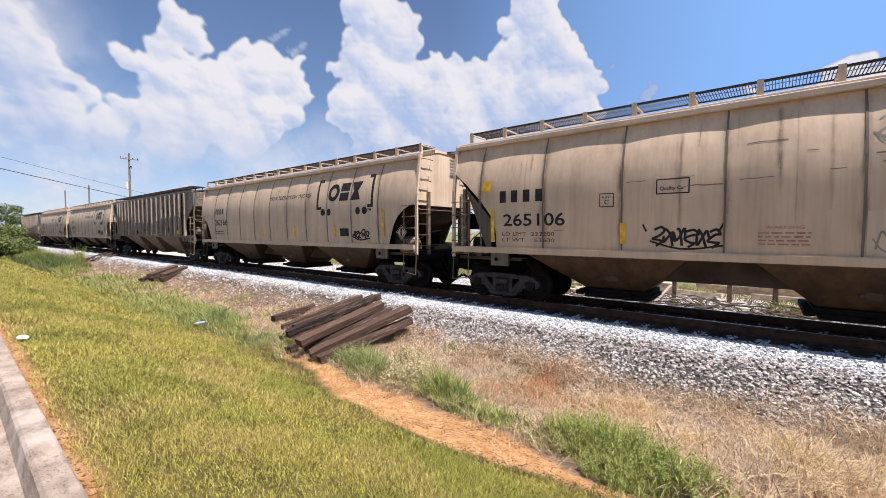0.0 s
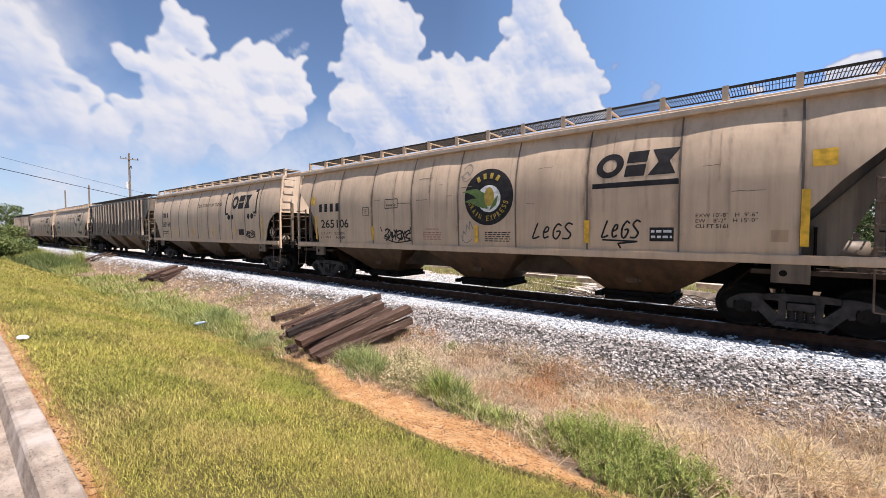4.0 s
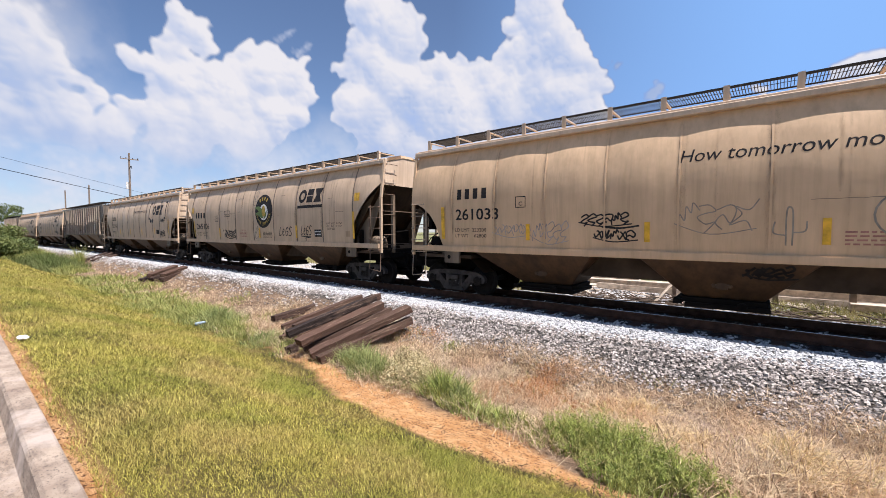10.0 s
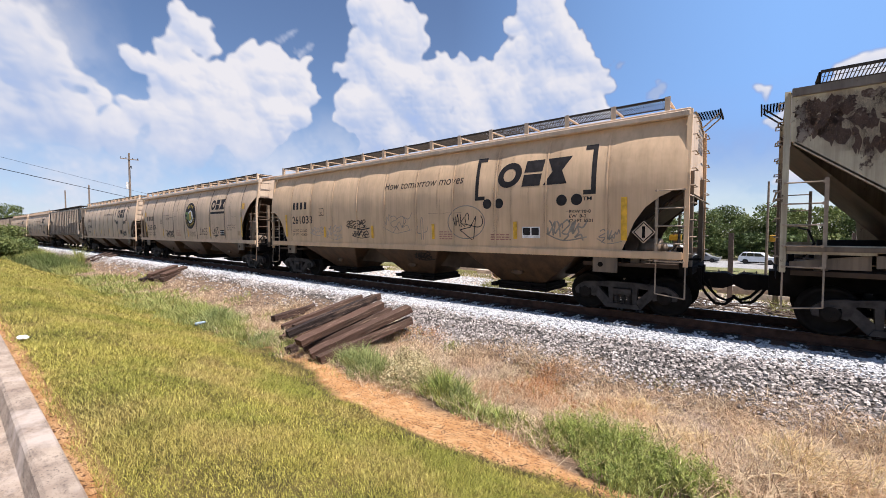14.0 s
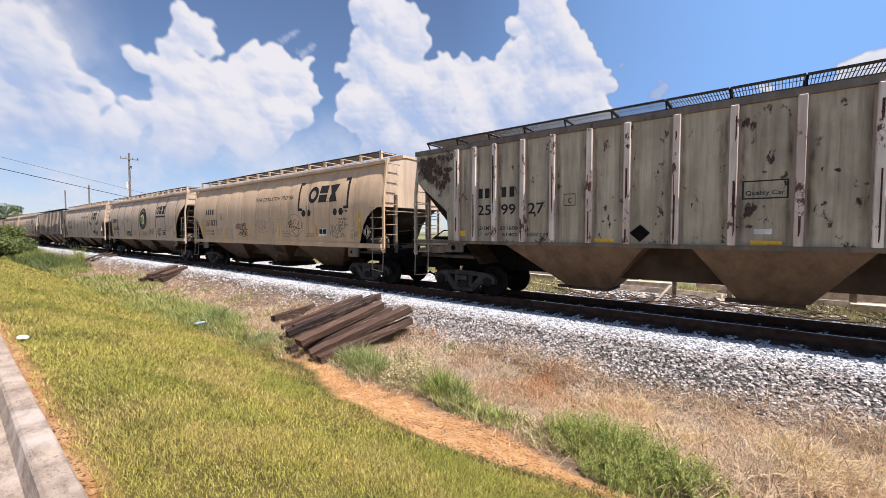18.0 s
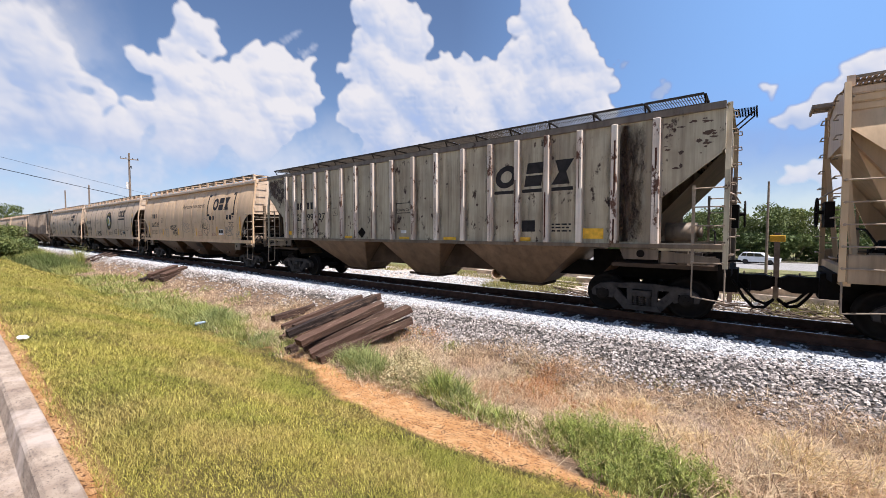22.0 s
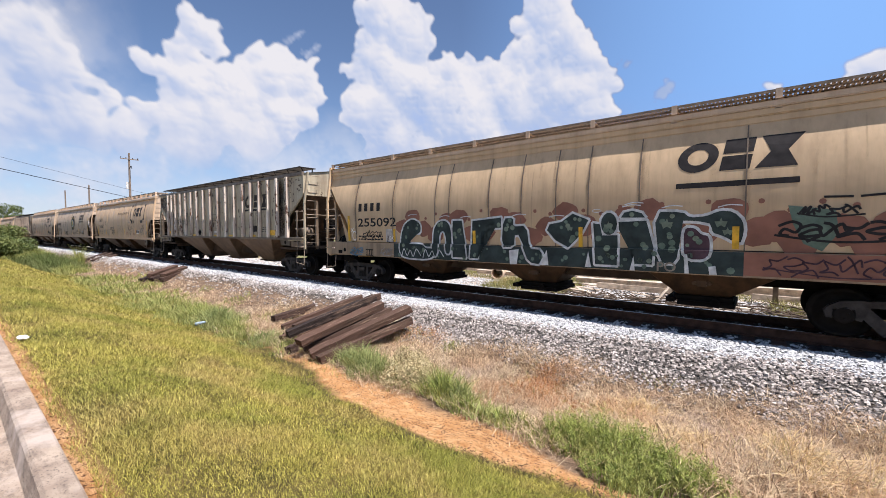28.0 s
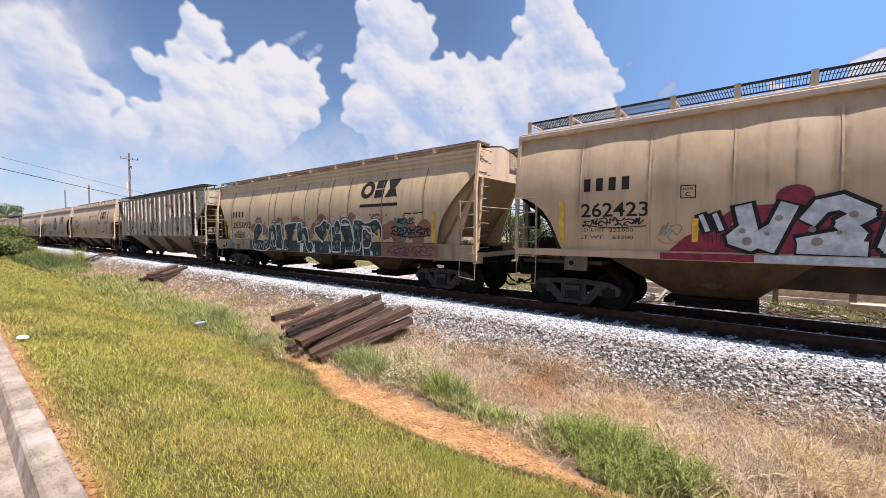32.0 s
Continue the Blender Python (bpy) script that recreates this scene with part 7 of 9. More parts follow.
def lawn():
    vs, fs, off = [], [], 0
    for r0, r1, dens, hgt, wid, seg in ((0, 4.2, 15500, 0.042, 0.0042, 2), (4.2, 7.5, 6400, 0.048, 0.0064, 2), (7.5, 14, 2600, 0.060, 0.0105, 1), (14, 30, 950, 0.075, 0.019, 1), (30, 75, 170, 0.10, 0.045, 1)):
        x0, x1 = -r1, min(r1, 3.5)
        n = int((x1 - x0) * 5.3 * dens)
        x, y = RNG.uniform(x0, x1, n), RNG.uniform(-10.70, -5.4, n)
        d = np.hypot(x, y + 11.2)
        patchy = 0.5 + 0.5 * np.sin(x * 1.9 + np.sin(y * 2.3)) * np.sin(y * 2.1 + 0.7 * np.sin(x * 1.3))
        edge = lawn_edge(x)
        soft = np.clip((edge - y) / 0.5 + RNG.uniform(-0.85, 0.5, n), 0, 1)
        keep = (d >= r0) & (d < r1) & (RNG.uniform(0, 1, n) < soft * (0.62 + 0.38 * patchy)) & (y > -10.70 + 0.05 * np.abs(np.sin(x * 3)))
        keep &= ~((y < -10.55) & (RNG.uniform(0, 1, n) < 0.55))
        x, y, patchy = x[keep], y[keep], patchy[keep]
        h = hgt * RNG.uniform(0.55, 1.6, len(x)) * (0.75 + 0.5 * patchy)
        v, f = blades(x, y, ground_z(x, y) - 0.004, h, wid * RNG.uniform(0.7, 1.3, len(x)), RNG.uniform(0.2, 1.1, len(x)), 0.5, seg)
        vs.append(v)
        fs.append(f + off)
        off += len(v)
    n = 46000
    x, y = RNG.uniform(3.4, 14, n), RNG.uniform(-10.68, -6.5, n)
    v, f = blades(x, y, ground_z(x, y) - 0.004, RNG.uniform(0.03, 0.09, n), RNG.uniform(0.008, 0.016, n), RNG.uniform(0.2, 1.1, n), 0.5, 1)
    vs.append(v)
    if fs[0].shape[1] == f.shape[1]:
        fs.append(f + off)
    mass("lawn_grass", np.concatenate(vs), np.concatenate(fs), LAWN, "yellow-green lawn with dry straw patches on the verge", "grass")


lawn()


def dry_grass():
    vs, fs, off = [], [], 0
    for x0, x1, dens, wid, hg in ((-6, 4.5, 1250, 0.0085, 0.30), (-14, -6, 900, 0.012, 0.25), (-32, -14, 380, 0.017, 0.2), (-75, -32, 90, 0.03, 0.2)):
        n = int((x1 - x0) * 3.4 * dens)
        x, y = RNG.uniform(x0, x1, n), RNG.uniform(-6.6, -3.2, n)
        clump = 0.5 + 0.5 * np.sin(x * 3.1 + 2 * np.sin(y * 2.6)) * np.sin(y * 3.7 + np.sin(x * 2.2))
        w = np.clip((y + 6.45 + 0.2 * np.sin(x * 2)) / 0.5, 0, 1) * np.clip((-3.40 + 0.22 * np.sin(x * 1.3) + 0.15 * np.sin(x * 3.9) - y) / 0.6, 0, 1)
        keep = RNG.uniform(0, 1, n) < w * (0.25 + 0.75 * clump)
        x, y, clump = x[keep], y[keep], clump[keep]
        v, f = blades(x, y, ground_z(x, y) - 0.01, hg * RNG.uniform(0.3, 1.3, len(x)) * (0.5 + 0.8 * clump), np.full(len(x), wid), RNG.uniform(0.3, 2.6, len(x)), 0.7, 2)
        vs.append(v)
        fs.append(f + off)
        off += len(v)
    # short matted stalks between the tussocks
    n = 62000
    x, y = RNG.uniform(-9, 4.5, n), RNG.uniform(-6.3, -3.4, n)
    lie = np.clip((-3.5 + 0.22 * np.sin(x * 1.9 + 0.5) + 0.16 * np.sin(x * 4.7) - y) / 0.6, 0, 1) * np.clip((y + 6.35) / 0.4, 0, 1)
    keep = RNG.uniform(0, 1, n) < lie
    x, y = x[keep], y[keep]
    v, f = blades(x, y, ground_z(x, y) + RNG.uniform(-0.005, 0.05, len(x)), RNG.uniform(0.02, 0.07, len(x)), RNG.uniform(0.004, 0.008, len(x)), RNG.uniform(0.8, 4.0, len(x)), 0.4, 2)
    vs.append(v)
    fs.append(f + off)
    off += len(v)
    mass("dry_grass", np.concatenate(vs), np.concatenate(fs), STRAW, "dead straw-coloured grass on the ditch bank", "dry grass")


dry_grass()


def weed(label, x, y, r, hgt, material, count=700, wid=0.012, lean=0.8, name="weed_clump", seg=3, category="weeds"):
    a, d = RNG.uniform(0, 2 * np.pi, count), r * 1.25 * RNG.uniform(0, 1, count) ** 0.6
    d = d * (1 + 0.35 * np.sin(a * 3 + x * 5))
    px, py = x + d * np.cos(a), y + d * np.sin(a) * 0.8
    h = hgt * RNG.uniform(0.25, 1.2, count) * (1.1 - 0.45 * np.clip(d / r, 0, 1.6))
    v, f = blades(px, py, ground_z(px, py) - 0.01, h, wid * RNG.uniform(0.7, 1.4, count), RNG.uniform(0.1, lean * 1.25, count), 0.8, seg)
    top = empty(name, label, category)
    top.matrix_basis = pose(x, y, float(ground_z(np.float64(x), np.float64(y))))
    mass("grass_tuft", v - np.array(top.matrix_basis.translation), f, material, "", "", top)
    return top


def leafy_weed(label, x, y, r, hgt, material, stems=120, per=26, leaf=0.05):
    """Upright stems set with narrow leaves, standing in a loose clump."""
    a, d = RNG.uniform(0, 2 * np.pi, stems), r * RNG.uniform(0, 1, stems) ** 0.55
    bx, by = x + d * np.cos(a), y + 0.8 * d * np.sin(a)
    bz = ground_z(bx, by) - 0.01
    h = hgt * RNG.uniform(0.45, 1.1, stems) * (1.1 - 0.5 * (d / r) ** 2)
    la, lean = a + RNG.uniform(-0.9, 0.9, stems), RNG.uniform(0.05, 0.45, stems)
    tx, ty = np.cos(la) * lean * h, np.sin(la) * lean * h
    # leaves along every stem
    u = RNG.uniform(0.12, 1.0, (stems, per))
    px, py, pz = bx[:, None] + tx[:, None] * u ** 1.4, by[:, None] + ty[:, None] * u ** 1.4, bz[:, None] + h[:, None] * u
    n = stems * per
    p = np.stack([px.ravel(), py.ravel(), pz.ravel()], 1)
    g, up = RNG.uniform(0, 2 * np.pi, n), RNG.uniform(-0.2, 1.5, n)
    ln = leaf * RNG.uniform(0.5, 1.3, n) * (1.15 - 0.5 * u.ravel())
    out = np.stack([np.cos(g) * ln, np.sin(g) * ln, up * ln], 1)
    side = np.stack([-np.sin(g), np.cos(g), np.zeros(n)], 1) * (ln * RNG.uniform(0.06, 0.12, n))[:, None]
    v1 = np.stack([p, p + out * 0.45 - side, p + out + np.array([0, 0, -0.2]) * ln[:, None], p + out * 0.45 + side], 1).reshape(-1, 3)
    f1 = (np.array([(0, 1, 2), (0, 2, 3)])[None] + (np.arange(n) * 4)[:, None, None]).reshape(-1, 3)
    v2, f2 = blades(bx, by, bz, h, np.full(stems, 0.006), lean, 0.4, 3)
    top = empty("leafy_weed", label, "weeds")
    top.matrix_basis = pose(x, y, float(ground_z(np.float64(x), np.float64(y))))
    o = np.array(top.matrix_basis.translation)
    mass("leafage", v1 - o, f1, material, "narrow green leaves", "", top)
    mass("stalk_mat", v2 - o, f2, WEED, "thin green stems", "", top)


def weeds():
    # the leafy green stand at the foot of the bank
    for x, y, r, h, n in ((-1.80, -6.00, 0.42, 0.46, 130), (-1.50, -5.85, 0.45, 0.50, 140), (-1.15, -6.05, 0.42, 0.44, 130), (-0.75, -6.0, 0.40, 0.36, 100), (-1.35, -6.45, 0.30, 0.28, 60), (-0.45, -6.15, 0.34, 0.28, 70), (-2.05, -5.9, 0.3, 0.40, 70)):
        leafy_weed("leafy green weed standing on the ditch bank", x, y, r, h, WEED_D, n, 18, 0.07)
    # grey-green grass beside the ties, darker grass past the flowers, then broad straps
    for x, y, r, h, m, n, w in ((-7.0, -5.75, 0.36, 0.48, WEED_B, 800, 0.011), (-6.55, -5.80, 0.38, 0.58, WEED_B, 900, 0.011), (-6.15, -5.90, 0.38, 0.60, WEED_B, 900, 0.011), (-5.8, -5.95, 0.32, 0.52, WEED_B, 700, 0.011),
                                (-4.50, -5.78, 0.32, 0.56, WEED_B, 600, 0.012), (-4.25, -5.90, 0.34, 0.60, WEED_D, 640, 0.013), (-3.95, -5.85, 0.34, 0.54, WEED_B, 600, 0.012), (-3.65, -5.98, 0.26, 0.36, WEED_D, 360, 0.014),
                                (-3.28, -6.08, 0.24, 0.36, WEED_P, 200, 0.022), (-3.05, -6.0, 0.26, 0.30, WEED_D, 260, 0.018), (-2.75, -5.95, 0.26, 0.26, WEED_D, 240, 0.014),
                                (-1.80, -6.05, 0.45, 0.44, WEED_D, 420, 0.010), (-1.45, -5.85, 0.45, 0.46, WEED_D, 420, 0.010), (-1.15, -6.3, 0.42, 0.40, WEED_D, 420, 0.010), (-0.7, -6.1, 0.42, 0.36, WEED, 380, 0.010), (-0.95, -6.6, 0.36, 0.26, WEED, 340, 0.014), (-2.25, -6.1, 0.28, 0.26, WEED, 220, 0.012),
                                (-5.56, -3.98, 0.22, 0.30, WEED, 120, 0.012), (-8.9, -6.0, 0.5, 0.34, WEED, 420, 0.016), (-10.0, -6.05, 0.55, 0.40, WEED_B, 620, 0.015), (-11.0, -6.35, 0.5, 0.36, WEED, 520, 0.015),
                                (-11.9, -6.1, 0.5, 0.5, WEED, 700, 0.015), (-13.2, -6.0, 0.75, 0.70, WEED_B, 1400, 0.016), (-14.2, -6.1, 0.8, 0.66, WEED, 1300, 0.018), (-15.4, -6.1, 1.0, 0.58, WEED, 1200, 0.02), (-17.6, -6.2, 1.1, 0.5, WEED, 1100, 0.024),
                                (-20.5, -5.8, 1.2, 0.45, WEED, 900, 0.028), (-24.5, -5.8, 1.4, 0.55, WEED, 900, 0.035), (-29.5, -5.6, 1.6, 0.6, WEED, 900, 0.04)):
        weed("broad pale strap-leaved grass on the ditch bank" if m is WEED_P else "green grassy weed clump on the ditch bank", x, y, r, h, m, n, w)
    for x, y, r, h in ((-2.9, -4.75, 0.5, 0.28), (-2.3, -4.95, 0.45, 0.26), (-3.4, -4.75, 0.45, 0.26), (-1.9, -4.6, 0.35, 0.2), (-3.15, -4.35, 0.45, 0.26), (-3.1, -3.95, 0.4, 0.22), (-6.5, -3.65, 0.5, 0.2), (-7.2, -3.75, 0.4, 0.2), (-3.7, -5.3, 0.4, 0.26)):
        weed("rust-brown dead grass tussock on the ditch bank", x, y, r, h, STRAW_R, 420, 0.009, 2.0, "dry_tussock", 3, "dry grass")
    for x, y, r, h in ((0.2, -4.6, 0.55, 0.24), (-0.5, -4.4, 0.5, 0.22), (0.8, -4.3, 0.5, 0.24), (-1.2, -4.3, 0.45, 0.2), (1.2, -4.9, 0.5, 0.25), (0.5, -3.7, 0.45, 0.2), (-0.15, -5.3, 0.45, 0.26), (-0.4, -4.9, 0.4, 0.24), (-5.0, -4.6, 0.5, 0.24), (-4.2, -4.4, 0.5, 0.24), (-4.6, -5.1, 0.45, 0.28)):
        weed("grey-pink dead weed mat on the ballast slope", x, y, r, h, STRAW_G, 520, 0.006, 2.4, "dry_tussock", 3, "dry grass")
    for x, y, r, h in ((-1.55, -4.50, 0.26, 0.30), (-1.35, -4.40, 0.24, 0.28), (-1.80, -4.85, 0.26, 0.26), (-1.0, -5.15, 0.28, 0.30), (-0.62, -5.18, 0.28, 0.30), (-0.5, -4.98, 0.24, 0.26), (0.36, -4.90, 0.26, 0.40), (0.50, -4.86, 0.26, 0.40), (0.31, -4.55, 0.24, 0.34), (0.45, -5.35, 0.30, 0.34), (0.85, -5.05, 0.28, 0.34), (1.15, -4.65, 0.28, 0.32), (-1.4, -5.35, 0.25, 0.28)):
        weed("blond dead grass tussock on the ditch bank", x, y, r, h, STRAW_L, 240, 0.011, 2.0, "dry_tussock", 3, "dry grass")
    for k, (x, y) in enumerate([(-0.58, -5.48), (-0.02, -5.74), (0.81, -5.07), (-0.91, -5.4), (-0.32, -3.92), (-2.28, -4.1), (-3.78, -3.78), (-4.9, -4.21), (-2.88, -4.9), (-7.47, -3.92), (0.28, -5.37), (-0.31, -5.97), (1.21, -3.88), (-5.6, -4.9), (-6.3, -4.6)]):
        weed("dead straw-coloured tussock on the ballast slope", x, y, 0.30 + 0.1 * (k % 3), 0.30 + 0.06 * (k % 4), STRAW, 300, 0.010, 2.2, "dry_tussock", 3, "dry grass")
    # a low bush thick with small cream heads
    for x, y, h in ((-5.35, -6.0, 0.40), (-5.0, -5.9, 0.47), (-4.78, -5.75, 0.50), (-5.25, -5.55, 0.54), (-5.6, -5.75, 0.46), (-5.9, -5.2, 0.46), (-5.55, -5.15, 0.44)):
        bush = weed("pale flowering weed with small cream heads", x, y, 0.26, h * 0.8, WEED_B, 200, 0.009, 0.7, "flowering_weed")
        n = 900
        a, d = RNG.uniform(0, 2 * np.pi, n), 0.30 * RNG.uniform(0, 1, n) ** 0.55
        px, py = d * np.cos(a), d * np.sin(a)
        z = h * (1.0 - (d / 0.36) ** 2) * RNG.uniform(0.45, 1.05, n) - 0.02
        v, f = blades(px, py, z, RNG.uniform(0.014, 0.034, n), RNG.uniform(0.022, 0.042, n), RNG.uniform(0.3, 1.6, n), 0.5, 2)
        mass("flower_head", v, f, PALE, "cream flower heads of the weed", "", bush)
    # a scatter of low green among the dry grass and on the far side
    n = 9000
    x, y = RNG.uniform(-34, 4, n), RNG.uniform(-6.5, -3.6, n)
    keep = np.sin(x * 1.7 + 1.0) * np.sin(y * 2.3 + x * 0.3) > 0.35
    x, y = x[keep], y[keep]
    v, f = blades(x, y, ground_z(x, y), RNG.uniform(0.08, 0.3, len(x)), np.where(x < -12, 0.02, 0.008), RNG.uniform(0.2, 1.0, len(x)), 0.6, 2)
    mass("low_weeds", v, f, WEED, "thin green weeds among dead grass", "weeds")
    n = 30000
    x, y = RNG.uniform(-45, 14, n), RNG.uniform(5.8, 17, n)
    keep = RNG.uniform(0, 1, n) < 0.25 + 0.6 * (np.sin(x * 0.9 + 2) * np.sin(y * 0.8 + x * 0.2) > 0.1)
    x, y = np.concatenate([x[keep], RNG.uniform(-32, 13, 16000)]), np.concatenate([y[keep], RNG.uniform(6.2, 10.5, 16000)])
    keep = (y > 10) | (np.sin(x * 1.3 + 1) + np.sin(x * 0.47 + y) > -0.5)
    # the low growth nearer the rails, west of the brush and round the last posts
    x, y = np.concatenate([x[keep], RNG.uniform(-9.6, -6.0, 5200), RNG.uniform(0.2, 4.0, 2600)]), np.concatenate([y[keep], RNG.uniform(3.1, 6.4, 5200), RNG.uniform(3.4, 5.4, 2600)])
    v, f = blades(x, y, ground_z(x, y), RNG.uniform(0.1, 0.45, len(x)), RNG.uniform(0.015, 0.03, len(x)), RNG.uniform(0.2, 1.2, len(x)), 0.6, 1)
    mass("scrub_grass", v, f, blade_mat("scrub_grass", (0.06, 0.085, 0.015), (0.34, 0.31, 0.10), (0.42, 0.34, 0.16), 0.9), "patchy green and straw scrub beyond the track", "grass")


weeds()


def litter_straw():
    n = 9000
    x, y = RNG.uniform(-9, 1, n), RNG.uniform(-7.5, -6.1, n)
    keep = np.sin(x * 2.6 + 3 * np.sin(y * 3.1)) + RNG.uniform(-1, 1, n) > 0.75
    x, y = x[keep], y[keep]
    v, f = blades(x, y, ground_z(x, y) + 0.004, RNG.uniform(0.008, 0.024, len(x)), RNG.uniform(0.010, 0.024, len(x)), RNG.uniform(1.5, 4, len(x)), 0.2, 1)
    mass("leaf_litter", v, f, BARK_D, "dark leaf litter scattered on the orange dirt", "litter")


BARK_D = plain("dark_litter", (0.055, 0.032, 0.022), 0.9)
litter_straw()


# ---- trees and shrubs ----
BARK = plain("bark", (0.11, 0.085, 0.065), 0.9)
FOLIAGE = [blade_mat("foliage_%s" % n, a, b, c, 0.35, 0.2) for n, a, b, c in (
    ("mid", (0.045, 0.070, 0.020), (0.13, 0.17, 0.052), (0.16, 0.18, 0.065)),
    ("deep", (0.032, 0.050, 0.017), (0.090, 0.125, 0.040), (0.11, 0.135, 0.048)),
    ("light", (0.065, 0.095, 0.024), (0.18, 0.21, 0.062), (0.21, 0.22, 0.077)))]


def crown_mesh(name, lumps, per, leaf, material, parent, seed):
    """Leaves as small bent pairs of triangles gathered in uneven lumps."""
    r = np.random.default_rng(seed)
    pts = []
    for cx, cy, cz, rad in lumps:
        d = r.normal(size=(per, 3))
        d /= np.linalg.norm(d, axis=1)[:, None]
        q = rad * r.uniform(0.35, 1.08, (per, 1)) ** 0.5
        pts.append(np.array([cx, cy, cz]) + d * q * np.array([1.0, 1.0, 0.8]))
    p = np.concatenate(pts)
    n = len(p)
    u = r.normal(size=(n, 3))
    u /= np.linalg.norm(u, axis=1)[:, None]
    w = r.normal(size=(n, 3))
    w -= (w * u).sum(1)[:, None] * u
    w /= np.linalg.norm(w, axis=1)[:, None]
    s = leaf * r.uniform(0.5, 1.3, (n, 1))
    v = np.stack([p - u * s, p - w * s * 0.55, p + u * s, p + w * s * 0.55 + np.cross(u, w) * s * 0.3], 1).reshape(-1, 3)
    f = (np.array([(0, 1, 2), (0, 2, 3)])[None] + (np.arange(n) * 4)[:, None, None]).reshape(-1, 3)
    return mass(name, v, f, material, "leafy green crown", "", parent, kind="stuff")


def tree(label, height, spread, seed, material, per=170, leaf=0.28):
    r = random.Random(seed)
    top = empty("tree", label, "tree", "trees behind the car park")
    bm = bmesh.new()
    tube(bm, (0, 0, -0.3), (0.1, 0.05, height * 0.35), 0.22, 9, 0.15)
    tube(bm, (0.1, 0.05, height * 0.35), (0.0, 0.2, height * 0.7), 0.15, 8, 0.06)
    part("trunk", bm, BARK, top)
    lumps = []
    for k in range(16):
        a = r.uniform(0, 2 * math.pi)
        z = height * r.uniform(0.22, 0.92)
        rad = spread * (0.95 - 0.55 * abs(z / height - 0.5) * 1.6) * r.uniform(0.35, 0.85)
        q = (rad * math.cos(a), rad * math.sin(a), z)
        if k < 8:
            bm = bmesh.new()
            tube(bm, (0.05, 0.05, max(0.6, z * 0.6)), q, 0.07, 6, 0.02)
            part("limb", bm, BARK, top)
        lumps.append((*q, spread * r.uniform(0.28, 0.5)))
    lumps.append((0, 0, height * 0.88, spread * 0.42))
    crown_mesh("crown", lumps, per, leaf, material, top, seed)
    return top


def shrub(label, x, y, r, h, material, per, leaf, seed):
    top = empty("shrub", label, "shrub")
    top.matrix_basis = pose(x, y, float(ground_z(np.float64(x), np.float64(y))))
    q = random.Random(seed)
    bm = bmesh.new()
    for k in range(7):
        a = q.uniform(0, 6.28)
        tube(bm, (0.1 * math.cos(a), 0.1 * math.sin(a), -0.1), (r * 0.6 * math.cos(a), r * 0.6 * math.sin(a), h * q.uniform(0.5, 0.9)), 0.03, 5, 0.01)
    part("stem", bm, BARK, top)
    lumps = [(r * 0.7 * q.uniform(-1, 1), r * 0.7 * q.uniform(-1, 1), h * q.uniform(0.25, 0.85), r * q.uniform(0.3, 0.55)) for _ in range(12)]
    crown_mesh("leaves", lumps, per, leaf, material, top, seed)


def woods():
    kinds = [tree("broad green tree beyond the car park", 9.5, 4.2, 1, FOLIAGE[0], 200, 0.22), tree("dark green tree beyond the car park", 10.2, 4.6, 2, FOLIAGE[1], 200, 0.22), tree("light green tree beyond the car park", 8.2, 3.8, 3, FOLIAGE[2], 200, 0.22)]
    r = random.Random(4)
    first = [True, True, True]
    spots = [(-46 + 3.1 * i + r.uniform(-1.2, 1.2), 74 + r.uniform(-4, 5) + 0.15 * i) for i in range(42)]
    spots += [(-40 + 7.5 * i + r.uniform(-2, 2), 88 + r.uniform(-3, 5)) for i in range(18)]
    for i, (x, y) in enumerate(spots):
        k = (i * 7 + r.randint(0, 1)) % 3
        m = pose(x, y, -2.7, 0, 0, r.uniform(0, 360)) @ Matrix.Scale(1.0, 4)
        if first[k]:
            kinds[k].matrix_basis = m
            first[k] = False
        else:
            t = copy_thing(kinds[k], m)
            q = r.uniform(0.78, 1.1)
            t.scale = (q, q, q * r.uniform(0.9, 1.08))
    for i in range(34):
        x = -42 + 3.0 * i + r.uniform(-1, 1)
        shrub("dense green undergrowth below the trees", x, 69 + r.uniform(-1.5, 1.5) + 0.12 * i, 2.6, 3.6 + r.uniform(-0.6, 1.2), FOLIAGE[(0, 1, 1)[i % 3]], 120, 0.3, 300 + i)
    # the clump at the far end of the lawn
    for i, (x, y, s) in enumerate(((-204, 2.2, 1.3), (-118, -10.5, 0.85), (-126, -12, 1.05), (-206, 12.0, 0.8), (-192, -12.5, 1.6), (-210, 22, 0.9))):
        t = copy_thing(kinds[i % 2], pose(x, y, -0.8, 0, 0, 77 * i))
        t.scale = (s, s, s)
        tagged(t, "tall green tree beside the far track", group="trees beside the far track")


woods()
for _i, (_x, _y, _r, _h) in enumerate(((-66, -8.6, 1.7, 2.9), (-62, -7.4, 1.3, 2.3), (-70, -6.8, 1.6, 3.4), (-78, -6.4, 1.7, 3.8), (-84, -7.4, 2.2, 4.0), (-90, -5.8, 1.7, 3.9), (-73, -5.4, 1.0, 2.2), (-96, -4.9, 1.2, 3.4), (-52, -7.9, 1.5, 2.2), (-57, -7.2, 1.7, 2.6), (-49, -8.7, 1.2, 1.5), (-62, -7.9, 1.9, 3.0))):
    shrub("tangled green shrub at the end of the lawn", _x, _y, _r, _h, FOLIAGE[2 if _i % 3 else 0], 420, 0.10, 40 + _i)
